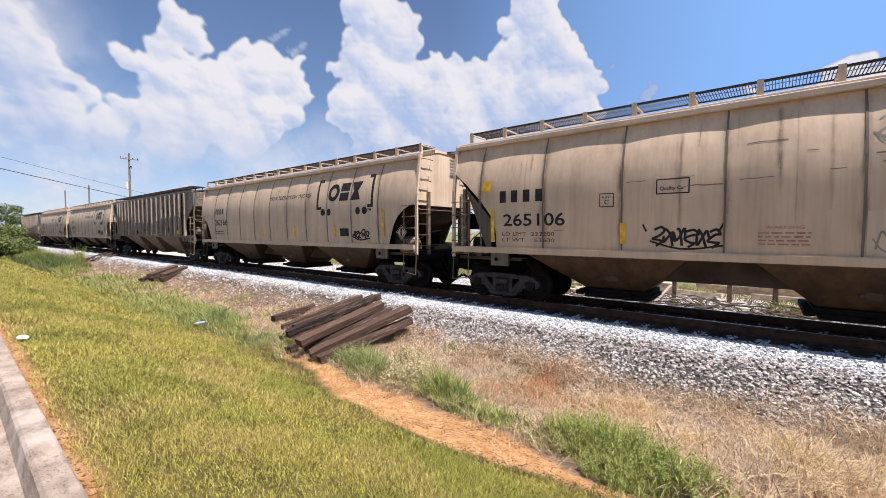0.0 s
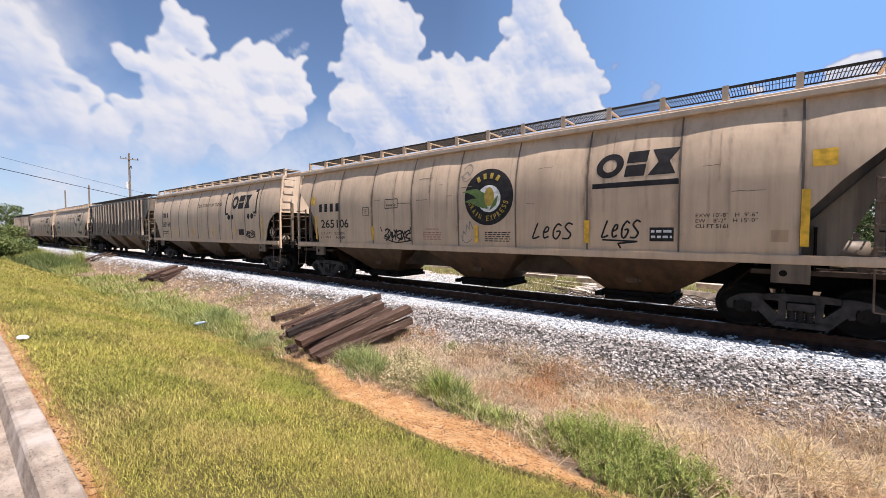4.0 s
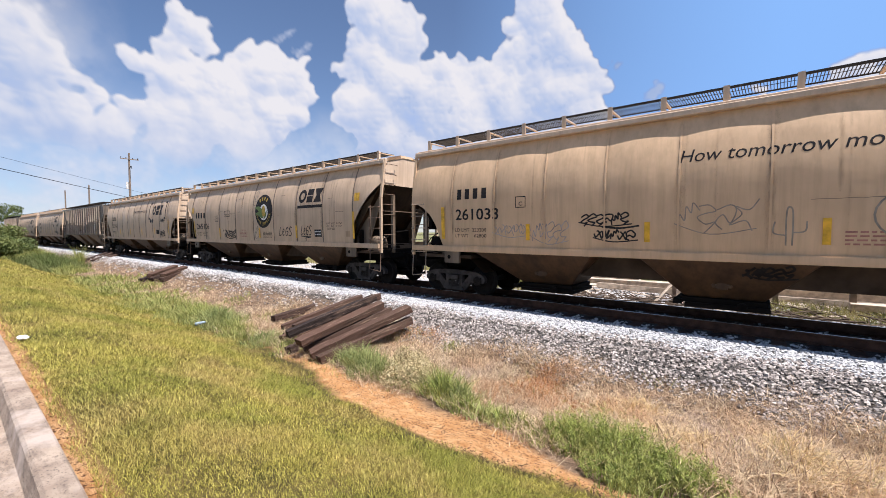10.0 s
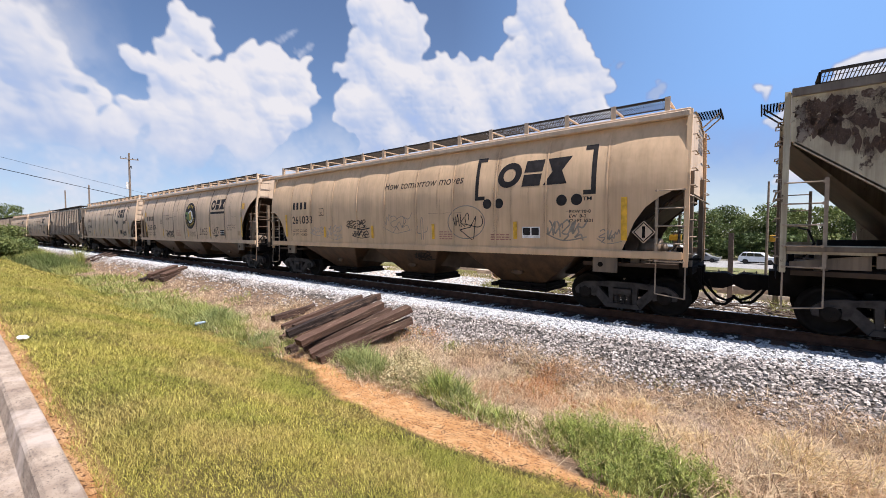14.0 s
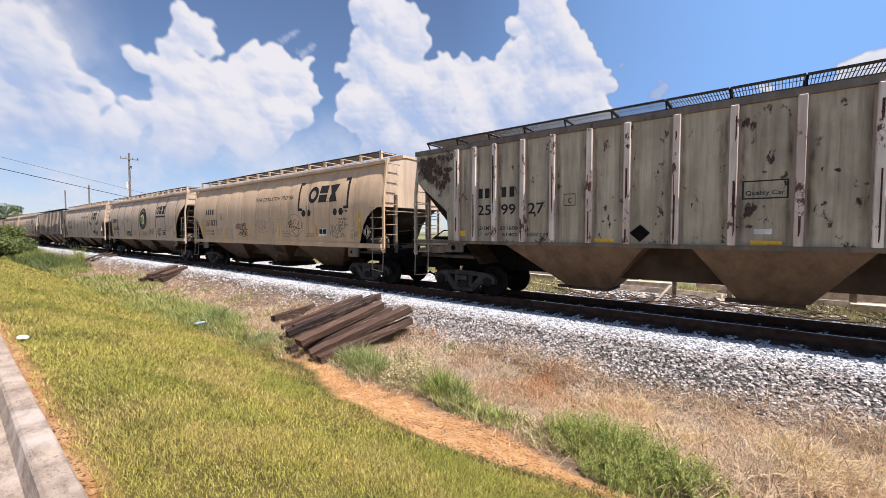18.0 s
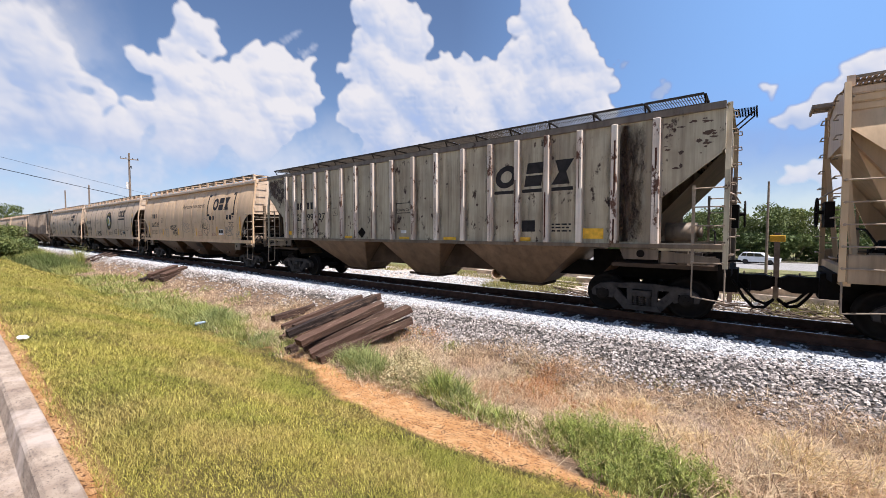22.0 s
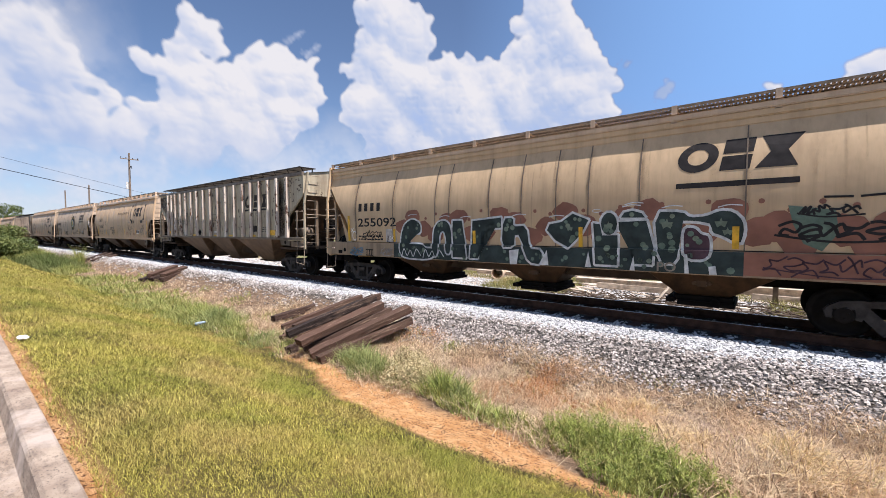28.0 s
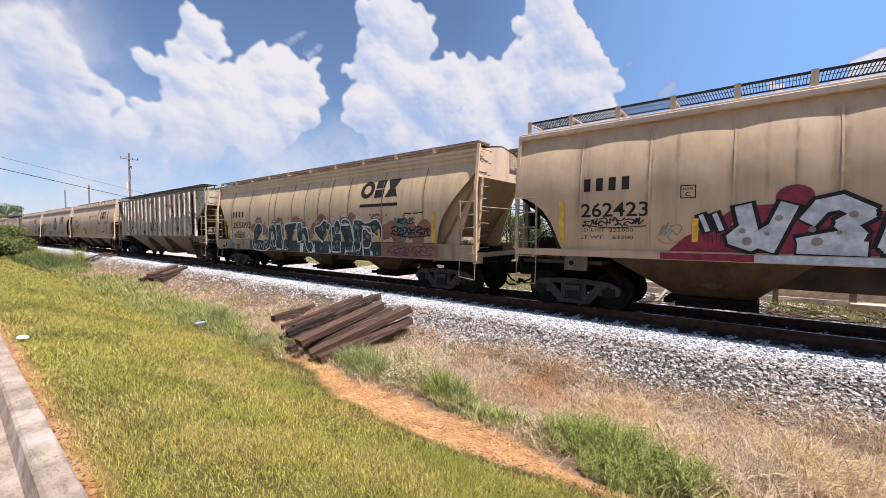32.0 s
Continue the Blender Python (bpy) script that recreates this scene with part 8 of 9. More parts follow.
for _x, _y, _r, _h, _m, _n, _w in ((-39.5, -6.2, 1.3, 1.15, WEED_E, 1900, 0.03), (-42.0, -6.0, 1.5, 1.25, WEED_E, 1900, 0.032), (-45.5, -6.2, 1.6, 1.3, WEED_E, 1700, 0.036), (-50, -5.9, 1.7, 1.3, WEED_E, 1500, 0.04),
                                   (-43.5, -4.5, 0.35, 1.9, WEED, 420, 0.035), (-37.0, -6.0, 1.0, 0.8, WEED, 900, 0.032), (-55, -6.6, 1.8, 1.3, WEED, 1200, 0.05), (-60, -6.0, 1.9, 1.5, WEED_D, 1200, 0.055),
                                   (-63, -8.5, 2.0, 1.5, WEED, 1200, 0.055), (-57, -8.8, 1.8, 1.2, WEED, 1200, 0.05), (-68, -5.6, 1.8, 1.7, WEED_D, 1200, 0.06), (-52, -8.6, 1.6, 0.9, WEED, 900, 0.045)):
    weed("tall loose green weeds at the end of the lawn", _x, _y, _r, _h, _m, _n, _w, 0.7)


# ---- timber, litter and lineside things ----
def timber(p, q, label, w=0.23, h=0.18, group="", name="railroad_tie", material=None):
    p, q = Vector(p), Vector(q)
    d = (q - p)
    L = d.length
    bm = bmesh.new()
    vs = box(bm, -L / 2, L / 2, -w / 2, w / 2, -h / 2, h / 2)
    bmesh.ops.subdivide_edges(bm, edges=[e for e in bm.edges if abs(e.verts[0].co.x - e.verts[1].co.x) > L / 2], cuts=7)
    rr = random.Random(round(p.x * 100 + p.y * 37))
    for v in bm.verts:
        v.co += Vector((rr.uniform(-0.03, 0.03), rr.uniform(-0.013, 0.013), rr.uniform(-0.011, 0.011)))
    bmesh.ops.bevel(bm, geom=[e for e in bm.edges if e.calc_face_angle(0) > 0.8], offset=0.007, segments=1, affect="EDGES")
    ob = finish(name, bm, material or WOOD)
    z = d.normalized()
    up = Vector((0, 0, 1))
    side = up.cross(z).normalized()
    m = Matrix((z, side, z.cross(side))).transposed().to_4x4()
    ob.matrix_basis = Matrix.Translation((p + q) / 2) @ m @ pose(0, 0, 0, rr.uniform(-9, 9))
    return tagged(ob, label, "timber", group)


def lineside():
    lab = "old dark creosoted tie in a heap by the track"
    for p, q in (((-11.8, -4.98, -0.74), (-12.05, -2.4, -0.52)), ((-10.42, -5.42, -0.72), (-10.03, -2.92, -0.14)), ((-9.05, -6.07, -0.55), (-8.6, -3.6, 0.10)), ((-8.08, -6.36, -0.54), (-8.11, -3.8, -0.02)),
                 ((-8.18, -6.13, -0.76), (-7.96, -3.64, -0.20)), ((-7.79, -6.23, -0.78), (-7.12, -3.75, -0.02)), ((-7.50, -6.21, -0.84), (-7.12, -3.7, -0.34)), ((-9.6, -5.9, -0.80), (-9.3, -3.35, -0.30)),
                 ((-10.0, -5.55, -0.86), (-10.9, -3.1, -0.48)), ((-9.0, -5.7, -0.84), (-8.5, -3.2, -0.36)), ((-8.6, -6.3, -0.82), (-8.9, -3.75, -0.28)), ((-9.7, -5.5, -0.60), (-9.1, -3.0, 0.0)),
                 ((-7.7, -5.7, -0.92), (-8.4, -3.4, -0.66))):
        timber(p, q, lab, group="heap of ties")
    for p, q in (((-26.0, -4.75, -0.66), (-27.6, -2.75, -0.32)), ((-25.6, -4.4, -0.62), (-26.9, -2.6, -0.32)), ((-25.0, -4.1, -0.60), (-26.2, -2.5, -0.34)), ((-25.9, -4.4, -0.42), (-27.3, -2.7, -0.12)), ((-25.2, -4.0, -0.40), (-26.4, -2.5, -0.14)), ((-46.0, -3.9, -0.6), (-47.4, -1.9, 0.0)), ((-44.5, -3.5, -0.55), (-45.6, -1.8, 0.06)), ((-43.6, -3.2, -0.5), (-44.4, -1.7, -0.05))):
        timber(p, q, "old dark tie lying on the ballast slope", 0.28, 0.22, group="scattered ties")
    # posts, beams and brush beyond the track
    for x, capped in ((-2.40, True), (-0.80, False), (0.37, True), (2.08, False)):
        post = empty("marker_post", "weathered wooden post with a yellow cap" if capped else "plain weathered wooden post", "post", "posts beyond the track")
        post.matrix_basis = pose(x, 5.0, 0)
        bm = bmesh.new()
        box(bm, -0.07, 0.07, -0.07, 0.07, -0.6, 1.93)
        part("shaft", bm, POLE_WOOD, post)
        if capped:
            bm = bmesh.new()
            box(bm, -0.19, 0.19, -0.09, -0.06, 1.66, 1.86)
            bmesh.ops.bevel(bm, geom=bm.edges[:], offset=0.01, segments=1, affect="EDGES")
            part("cap", bm, YELLOW, post, "yellow marker board")
    for k, (x0, x1, y, z, w) in enumerate(((-1.8, 3.6, 5.6, -0.10, 0.14), (-1.2, 6.0, 5.9, -0.22, 0.16), (-6.4, -2.6, 6.3, -0.28, 0.15), (-0.2, 5.0, 5.3, -0.30, 0.13), (3.5, 9.0, 5.7, -0.12, 0.15), (-5.2, -1.0, 5.4, -0.34, 0.16), (-12, -7.5, 6.8, -0.30, 0.14), (2.0, 7.4, 4.9, -0.30, 0.14), (-9.5, -4.0, 7.2, -0.22, 0.15), (-3.0, 3.4, 7.6, -0.10, 0.16), (1.0, 9.5, 7.0, -0.06, 0.16), (-16, -10, 7.6, -0.25, 0.15))):
        timber((x0, y, z + 0.14), (x1, y + 0.25 * math.sin(k * 2.0), z + 0.14 + 0.06 * math.sin(k)), "long pale weathered beam lying beyond the track", w * 1.5, w * 1.35, "beams beyond the track", "wooden_beam", PALE_WOOD)
    timber((-2.72, 2.6, -0.40), (-2.22, 3.2, 0.28), "pale broken board leaning on brush", 0.12, 0.03, "", "board", PALE_WOOD)
    for k in range(14):
        a = k * 2.4
        x, y = -6 + 0.85 * k, 3.0 + 1.5 * abs(math.sin(k * 1.9))
        z = float(ground_z(np.float64(x), np.float64(y))) + 0.06
        timber((x, y, z), (x + 1.1 * math.cos(a), y + 0.8 * math.sin(a), z + 0.10), "broken pale board among the brush", 0.12, 0.04, "boards beyond the track", "board", PALE_WOOD)
    bm = bmesh.new()
    r = random.Random(12)
    for _ in range(330):
        x, y = r.uniform(-5.4, 5.5), r.uniform(2.1, 4.4)
        z = float(ground_z(np.float64(x), np.float64(y)))
        a, l = r.uniform(0, 6.28), r.uniform(0.4, 1.5)
        p = Vector((x, y, z + r.uniform(0.0, 0.12)))
        for _k in range(3):
            q = p + Vector((l / 3 * math.cos(a), l / 3 * math.sin(a), r.uniform(-0.05, 0.09)))
            tube(bm, p, q, 0.021, 4, 0.014)
            p, a = q, a + r.uniform(-0.5, 0.5)
    tagged(finish("brush", bm, plain("cut_branch", (0.085, 0.062, 0.046), 0.9)), "tangle of cut dark branches beyond the track", "brush", kind="stuff")
    # two boards in the grass and a short run of drain pipe
    for p, q in (((-8.2, 5.2, -0.30), (-5.2, 4.3, -0.36)), ((-7.9, 5.7, -0.28), (-5.0, 4.9, -0.34)), ((-7.2, 6.0, -0.26), (-4.6, 5.7, -0.30))):
        timber(p, q, "long pale board lying in the grass", 0.13, 0.05, "boards beyond the track", "board", PALE_WOOD)
    pipe = empty("drain_pipe", "pale open-ended drain pipe on the bare ground", "pipe")
    pipe.matrix_basis = pose(-10.15, 5.7, -0.08, 0, 0, 22)
    bm = bmesh.new()
    prof = [(0.30, 0.0), (0.30, 1.6), (0.255, 1.6), (0.255, 0.0), (0.30, 0.0)]
    n = 28
    loops = [[bm.verts.new((rad * math.cos(2 * math.pi * k / n), y, rad * math.sin(2 * math.pi * k / n))) for k in range(n)] for rad, y in prof[:4]]
    for a, b in zip(loops, loops[1:] + loops[:1]):
        for k in range(n):
            bm.faces.new((a[k], a[(k + 1) % n], b[(k + 1) % n], b[k]))
    bmesh.ops.recalc_face_normals(bm, faces=bm.faces[:])
    part("pipe_barrel", bm, CORNICE, pipe, smooth=False)
    # litter
    bm = bmesh.new()
    bmesh.ops.create_icosphere(bm, subdivisions=3, radius=0.085)
    for v in bm.verts:
        v.co = Vector((v.co.x * 1.25, v.co.y * 0.8, v.co.z * 0.35 + 0.012 * math.sin(v.co.x * 60) * math.cos(v.co.y * 50)))
    cup = finish("crumpled_wrapper", bm, WHITE, smooth=True)
    cup.matrix_basis = pose(-9.15, -10.52, 0.285, 0, 0, 20)
    tagged(cup, "crumpled white wrapper on the grass", "litter")
    m = Mat("clear_plastic", 0.15, 0, 0.5)
    m.color(m.mix(m.noise(20, 3), (0.24, 0.31, 0.37), (0.46, 0.54, 0.60)))
    bm = bmesh.new()
    lathe(bm, [(0.001, 0), (0.032, 0.002), (0.034, 0.03), (0.031, 0.06), (0.034, 0.09), (0.033, 0.14), (0.026, 0.175), (0.013, 0.20), (0.013, 0.225), (0.001, 0.226)], 14)
    bottle = empty("plastic_bottle", "pale blue plastic bottle in the weeds", "bottle")
    bottle.matrix_basis = pose(-13.0, -6.72, -0.76, 8, 0, -25) @ Matrix.Scale(1.4, 4)
    part("bottle_body", bm, m.m, bottle, smooth=True)
    bm = bmesh.new()
    lathe(bm, [(0.001, 0.205), (0.0155, 0.206), (0.0155, 0.228), (0.001, 0.229)], 12)
    part("bottle_cap", bm, WHITE, bottle)


lineside()


def utility_pole(x, y, zb, top, arm, label):
    p = empty("utility_pole", label, "utility pole", "utility poles")
    p.matrix_basis = pose(x, y, 0)
    bm = bmesh.new()
    tube(bm, (0, 0, zb), (0, 0, top), 0.19 if zb > -2 else 0.09, 10, 0.11 if zb > -2 else 0.06)
    part("pole", bm, POLE_WOOD, p)
    if arm:
        bm = bmesh.new()
        beam(bm, (0.15, -1.1, top - 0.9), (0.15, 1.1, top - 0.9), 0.1, 0.12)
        part("crossarm", bm, POLE_WOOD, p)
        for k in (-1.0, -0.4, 0.4, 1.0):
            bm = bmesh.new()
            lathe_z(bm, [(0.03, 0), (0.06, 0.05), (0.03, 0.10), (0.06, 0.15), (0.02, 0.2)], 0.15, k, top - 0.84)
            part("insulator", bm, FRAME, p)
        bm = bmesh.new()
        tube(bm, (-0.25, -0.25, top - 5.2), (-0.25, -0.25, top - 4.2), 0.16, 12)
        part("transformer", bm, WHITE, p, "pale grey transformer can")
        bm = bmesh.new()
        pipe(bm, [(0.1, 0, top - 2.2), (0.5, 0.1, top - 1.9), (0.8, 0.1, top - 2.3)], 0.05, 5)
        part("cutout_switch", bm, DARK, p)


def lathe_z(bm, prof, x, y, z, n=8):
    rings = [[bm.verts.new((x + r * math.cos(i * 2 * math.pi / n), y + r * math.sin(i * 2 * math.pi / n), z + h)) for i in range(n)] for r, h in prof]
    for a, b in zip(rings, rings[1:]):
        for i in range(n):
            bm.faces.new((a[i], a[(i + 1) % n], b[(i + 1) % n], b[i]))
    bm.faces.new(rings[0][::-1])
    bm.faces.new(rings[-1])


def wire(p, q, sag, r, label):
    bm = bmesh.new()
    p, q = Vector(p), Vector(q)
    pts = []
    for k in range(25):
        u = k / 24
        c = p.lerp(q, u)
        c.z -= sag * 4 * u * (1 - u)
        pts.append(c)
    pipe(bm, pts, r, 5)
    tagged(finish("overhead_wire", bm, DARK), label, "wire", "overhead wires")


utility_pole(-72.9, 6.0, -1.0, 13.5, True, "tall wooden utility pole with crossarm and transformer")
utility_pole(-99.5, 6.0, -1.0, 10.8, False, "plain wooden utility pole")
utility_pole(-123.3, 6.0, -1.0, 11.3, False, "plain wooden utility pole")
utility_pole(-146.2, 6.0, -1.0, 7.8, False, "short wooden utility pole")
utility_pole(0.24, 22.0, -2.2, 5.2, False, "slender wooden pole beside the car park")
wire((-71.13, 6.0, 6.77), (-22.8, -26.1, 7.95), 0.05, 0.028, "thick dark overhead wire")
wire((-64.0, 6.0, 6.92), (-30.0, -26.0, 9.7), 0.05, 0.012, "thin grey overhead wire")


# ---- parked vehicles and the car park edge ----
GLASS = Mat("tinted_glass", 0.05, 0.0, 0.6).color((0.012, 0.014, 0.016)).m
CARPAINT = plain("white_car_paint", (0.78, 0.78, 0.77), 0.25, 0.0, 0.04)
CARGREY = plain("grey_car_paint", (0.20, 0.20, 0.20), 0.3, 0.0, 0.06)
RUBBER = plain("tyre_rubber", (0.025, 0.025, 0.025), 0.85)
LAMP = plain("lamp_glass", (0.55, 0.55, 0.5), 0.2)
TAIL = plain("tail_lamp_red", (0.35, 0.02, 0.02), 0.3)


def vehicle(name, label, m, outline, glass, wheels, width, wr, paintmat):
    """A parked vehicle from its side outline, with glasshouse, wheels, lamps and bumpers."""
    v = empty(name, label, "car" if name != "van" else "van", "parked vehicles")
    v.matrix_basis = m
    bm = bmesh.new()
    n = len(outline)
    tucks = ((0.0, 0.90), (0.10, 1.0), (0.90, 1.0), (1.0, 0.90))
    top = max(z for _, z in outline)
    rings = []
    for u, k in tucks:
        y = -width / 2 + width * u
        ring_v = []
        for x, z in outline:
            lean = 0.12 * max(0.0, (z - top * 0.55) / (top * 0.45)) * (1 if u < 0.5 else -1)
            ring_v.append(bm.verts.new((x * (0.985 if k < 1 else 1), y + lean, z if k == 1 else z * 0.975 + 0.01)))
        rings.append(ring_v)
    for a, b in zip(rings, rings[1:]):
        for i in range(n):
            bm.faces.new((a[i], a[(i + 1) % n], b[(i + 1) % n], b[i]))
    bm.faces.new(rings[0][::-1])
    bm.faces.new(rings[-1])
    body = part("body", bm, paintmat, v)
    for s in (-1, 1):
        for poly in glass:
            bm = bmesh.new()
            slab(bm, poly, s * (width / 2 - 0.085), s * (width / 2 - 0.02))
            part("side_window", bm, GLASS, body)
    for x in wheels:
        for s in (-1, 1):
            bm = bmesh.new()
            lathe(bm, [(0.001, -0.10), (wr * 0.6, -0.10), (wr, -0.09), (wr, 0.09), (wr * 0.6, 0.10), (0.001, 0.10)], 18)
            for q in bm.verts:
                q.co += Vector((x, s * (width / 2 - 0.08), wr))
            w = part("wheel", bm, RUBBER, v)
            bm = bmesh.new()
            tube(bm, (x, s * (width / 2 + 0.0), wr), (x, s * (width / 2 + 0.032), wr), wr * 0.62, 14)
            part("rim", bm, FRAME, w)
    x0, x1 = min(x for x, _ in outline), max(x for x, _ in outline)
    for s in (-1, 1):
        for x, mat2, nm in ((x1 - 0.12, LAMP, "headlight"), (x0 + 0.02, TAIL, "tail_light")):
            bm = bmesh.new()
            box(bm, x, x + 0.12, s * (width / 2 - 0.22) - 0.14, s * (width / 2 - 0.22) + 0.14, 0.72, 0.90)
            part(nm, bm, mat2, v)
    bm = bmesh.new()
    box(bm, x0 + 0.3, x1 - 0.3, -width / 2 + 0.1, width / 2 - 0.1, 0.18, 0.4)
    part("underbody", bm, DARK, v)


def car_park():
    suv = [(-2.25, 0.35), (2.2, 0.35), (2.28, 0.75), (2.05, 0.98), (1.05, 1.08), (0.35, 1.62), (-1.75, 1.66), (-2.2, 1.12), (-2.3, 0.7)]
    suvg = [[(0.85, 1.10), (0.30, 1.52), (-0.35, 1.56), (-0.35, 1.10)], [(-0.43, 1.10), (-0.43, 1.56), (-1.2, 1.56), (-1.25, 1.10)], [(-1.33, 1.12), (-1.28, 1.55), (-1.68, 1.54), (-1.95, 1.14)]]
    vehicle("suv", "white sport utility car parked beyond the track", pose(-0.25, 60.5, -2.6, 0, 0, -14), suv, suvg, (-1.38, 1.42), 1.85, 0.35, CARPAINT)
    van = [(-2.9, 0.45), (2.75, 0.45), (2.85, 0.85), (2.6, 1.22), (1.75, 1.45), (1.05, 2.40), (0.5, 2.62), (-2.8, 2.62), (-2.95, 1.5)]
    vang = [[(1.65, 1.45), (1.05, 2.25), (0.45, 2.25), (0.45, 1.45)]]
    vehicle("van", "white high-roofed cargo van parked beyond the track", pose(-9.9, 57.2, -2.62, 0, 0, -8), van, vang, (-1.95, 1.85), 2.0, 0.36, CARPAINT)
    sedan = [(-2.35, 0.35), (2.3, 0.35), (2.38, 0.7), (1.2, 0.95), (0.5, 1.40), (-0.9, 1.42), (-1.7, 1.02), (-2.3, 0.98)]
    sedg = [[(0.95, 0.98), (0.45, 1.32), (-0.15, 1.34), (-0.15, 0.98)], [(-0.23, 0.98), (-0.23, 1.34), (-0.85, 1.34), (-1.35, 1.0)]]
    vehicle("sedan", "grey car parked beside the van", pose(-7.1, 61.0, -2.62, 0, 0, -5), sedan, sedg, (-1.4, 1.42), 1.8, 0.33, CARGREY)
    vehicle("sedan", "white car parked near the trees", pose(12.5, 60.0, -2.62, 0, 0, 12), sedan, sedg, (-1.4, 1.42), 1.8, 0.33, CARPAINT)
    fence = empty("rail_fence", "low dark rail fence at the edge of the car park", "fence")
    for i in range(26):
        bm = bmesh.new()
        box(bm, -24 + 1.9 * i - 0.06, -24 + 1.9 * i + 0.06, 33.94, 34.06, -2.9, -1.55)
        part("post", bm, POLE_WOOD, fence)
    for z in (-1.7, -2.1):
        bm = bmesh.new()
        beam(bm, (-24, 34, z), (24, 34, z), 0.04, 0.05)
        part("rail", bm, FRAME, fence)
    bm = bmesh.new()
    box(bm, -60, 60, 66.0, 66.3, -2.62, -2.45)
    tagged(finish("far_kerb", bm, PALE_WOOD), "pale kerb at the back of the car park", "kerb", kind="structure")


car_park()


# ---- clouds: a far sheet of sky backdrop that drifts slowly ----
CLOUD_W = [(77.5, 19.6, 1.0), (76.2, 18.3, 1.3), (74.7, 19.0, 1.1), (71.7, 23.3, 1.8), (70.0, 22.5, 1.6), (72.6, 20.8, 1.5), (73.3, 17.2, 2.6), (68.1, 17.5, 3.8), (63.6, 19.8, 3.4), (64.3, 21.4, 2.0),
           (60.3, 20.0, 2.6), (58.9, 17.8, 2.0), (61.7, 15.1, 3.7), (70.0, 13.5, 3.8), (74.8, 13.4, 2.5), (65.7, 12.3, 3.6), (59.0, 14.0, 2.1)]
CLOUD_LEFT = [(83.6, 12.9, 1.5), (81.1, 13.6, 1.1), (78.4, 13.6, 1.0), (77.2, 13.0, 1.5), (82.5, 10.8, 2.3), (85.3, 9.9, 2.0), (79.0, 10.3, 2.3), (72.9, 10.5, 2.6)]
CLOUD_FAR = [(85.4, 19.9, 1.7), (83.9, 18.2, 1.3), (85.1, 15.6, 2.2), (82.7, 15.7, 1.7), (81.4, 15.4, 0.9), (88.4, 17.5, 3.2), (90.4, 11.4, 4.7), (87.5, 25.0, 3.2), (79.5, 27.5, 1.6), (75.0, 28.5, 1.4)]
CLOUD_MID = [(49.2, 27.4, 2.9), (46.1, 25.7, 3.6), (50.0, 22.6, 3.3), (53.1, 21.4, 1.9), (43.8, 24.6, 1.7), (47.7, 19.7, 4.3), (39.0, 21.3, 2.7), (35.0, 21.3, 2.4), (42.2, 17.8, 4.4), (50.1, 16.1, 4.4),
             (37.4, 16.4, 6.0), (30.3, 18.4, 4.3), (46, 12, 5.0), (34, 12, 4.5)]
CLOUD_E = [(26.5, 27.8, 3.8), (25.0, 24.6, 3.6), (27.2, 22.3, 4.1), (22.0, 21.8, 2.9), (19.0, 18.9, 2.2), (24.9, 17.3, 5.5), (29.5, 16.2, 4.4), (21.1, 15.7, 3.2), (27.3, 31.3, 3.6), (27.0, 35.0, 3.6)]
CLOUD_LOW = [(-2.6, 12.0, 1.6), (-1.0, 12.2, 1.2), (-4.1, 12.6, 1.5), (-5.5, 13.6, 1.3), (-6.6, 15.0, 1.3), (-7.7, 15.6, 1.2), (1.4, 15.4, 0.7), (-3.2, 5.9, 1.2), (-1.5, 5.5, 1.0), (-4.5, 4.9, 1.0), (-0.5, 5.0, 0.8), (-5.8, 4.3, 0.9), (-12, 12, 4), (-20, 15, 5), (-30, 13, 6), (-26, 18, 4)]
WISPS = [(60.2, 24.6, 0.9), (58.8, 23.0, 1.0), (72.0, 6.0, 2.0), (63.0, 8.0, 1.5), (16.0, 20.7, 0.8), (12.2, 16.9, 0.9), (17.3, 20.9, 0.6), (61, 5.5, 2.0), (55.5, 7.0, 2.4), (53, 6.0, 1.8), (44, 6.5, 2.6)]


def grid_noise(r, shape, cell):
    """Smooth value noise on a grid, by cubic-eased interpolation."""
    h, w = shape
    g = r.random((int(h / cell) + 3, int(w / cell) + 3))
    y, x = np.arange(h) / cell, np.arange(w) / cell
    iy, ix = y.astype(int), x.astype(int)
    fy, fx = y - iy, x - ix
    fy, fx = (fy * fy * (3 - 2 * fy))[:, None], (fx * fx * (3 - 2 * fx))[None]
    a = g[iy][:, ix] * (1 - fx) + g[iy][:, ix + 1] * fx
    b = g[iy + 1][:, ix] * (1 - fx) + g[iy + 1][:, ix + 1] * fx
    return a * (1 - fy) + b * fy


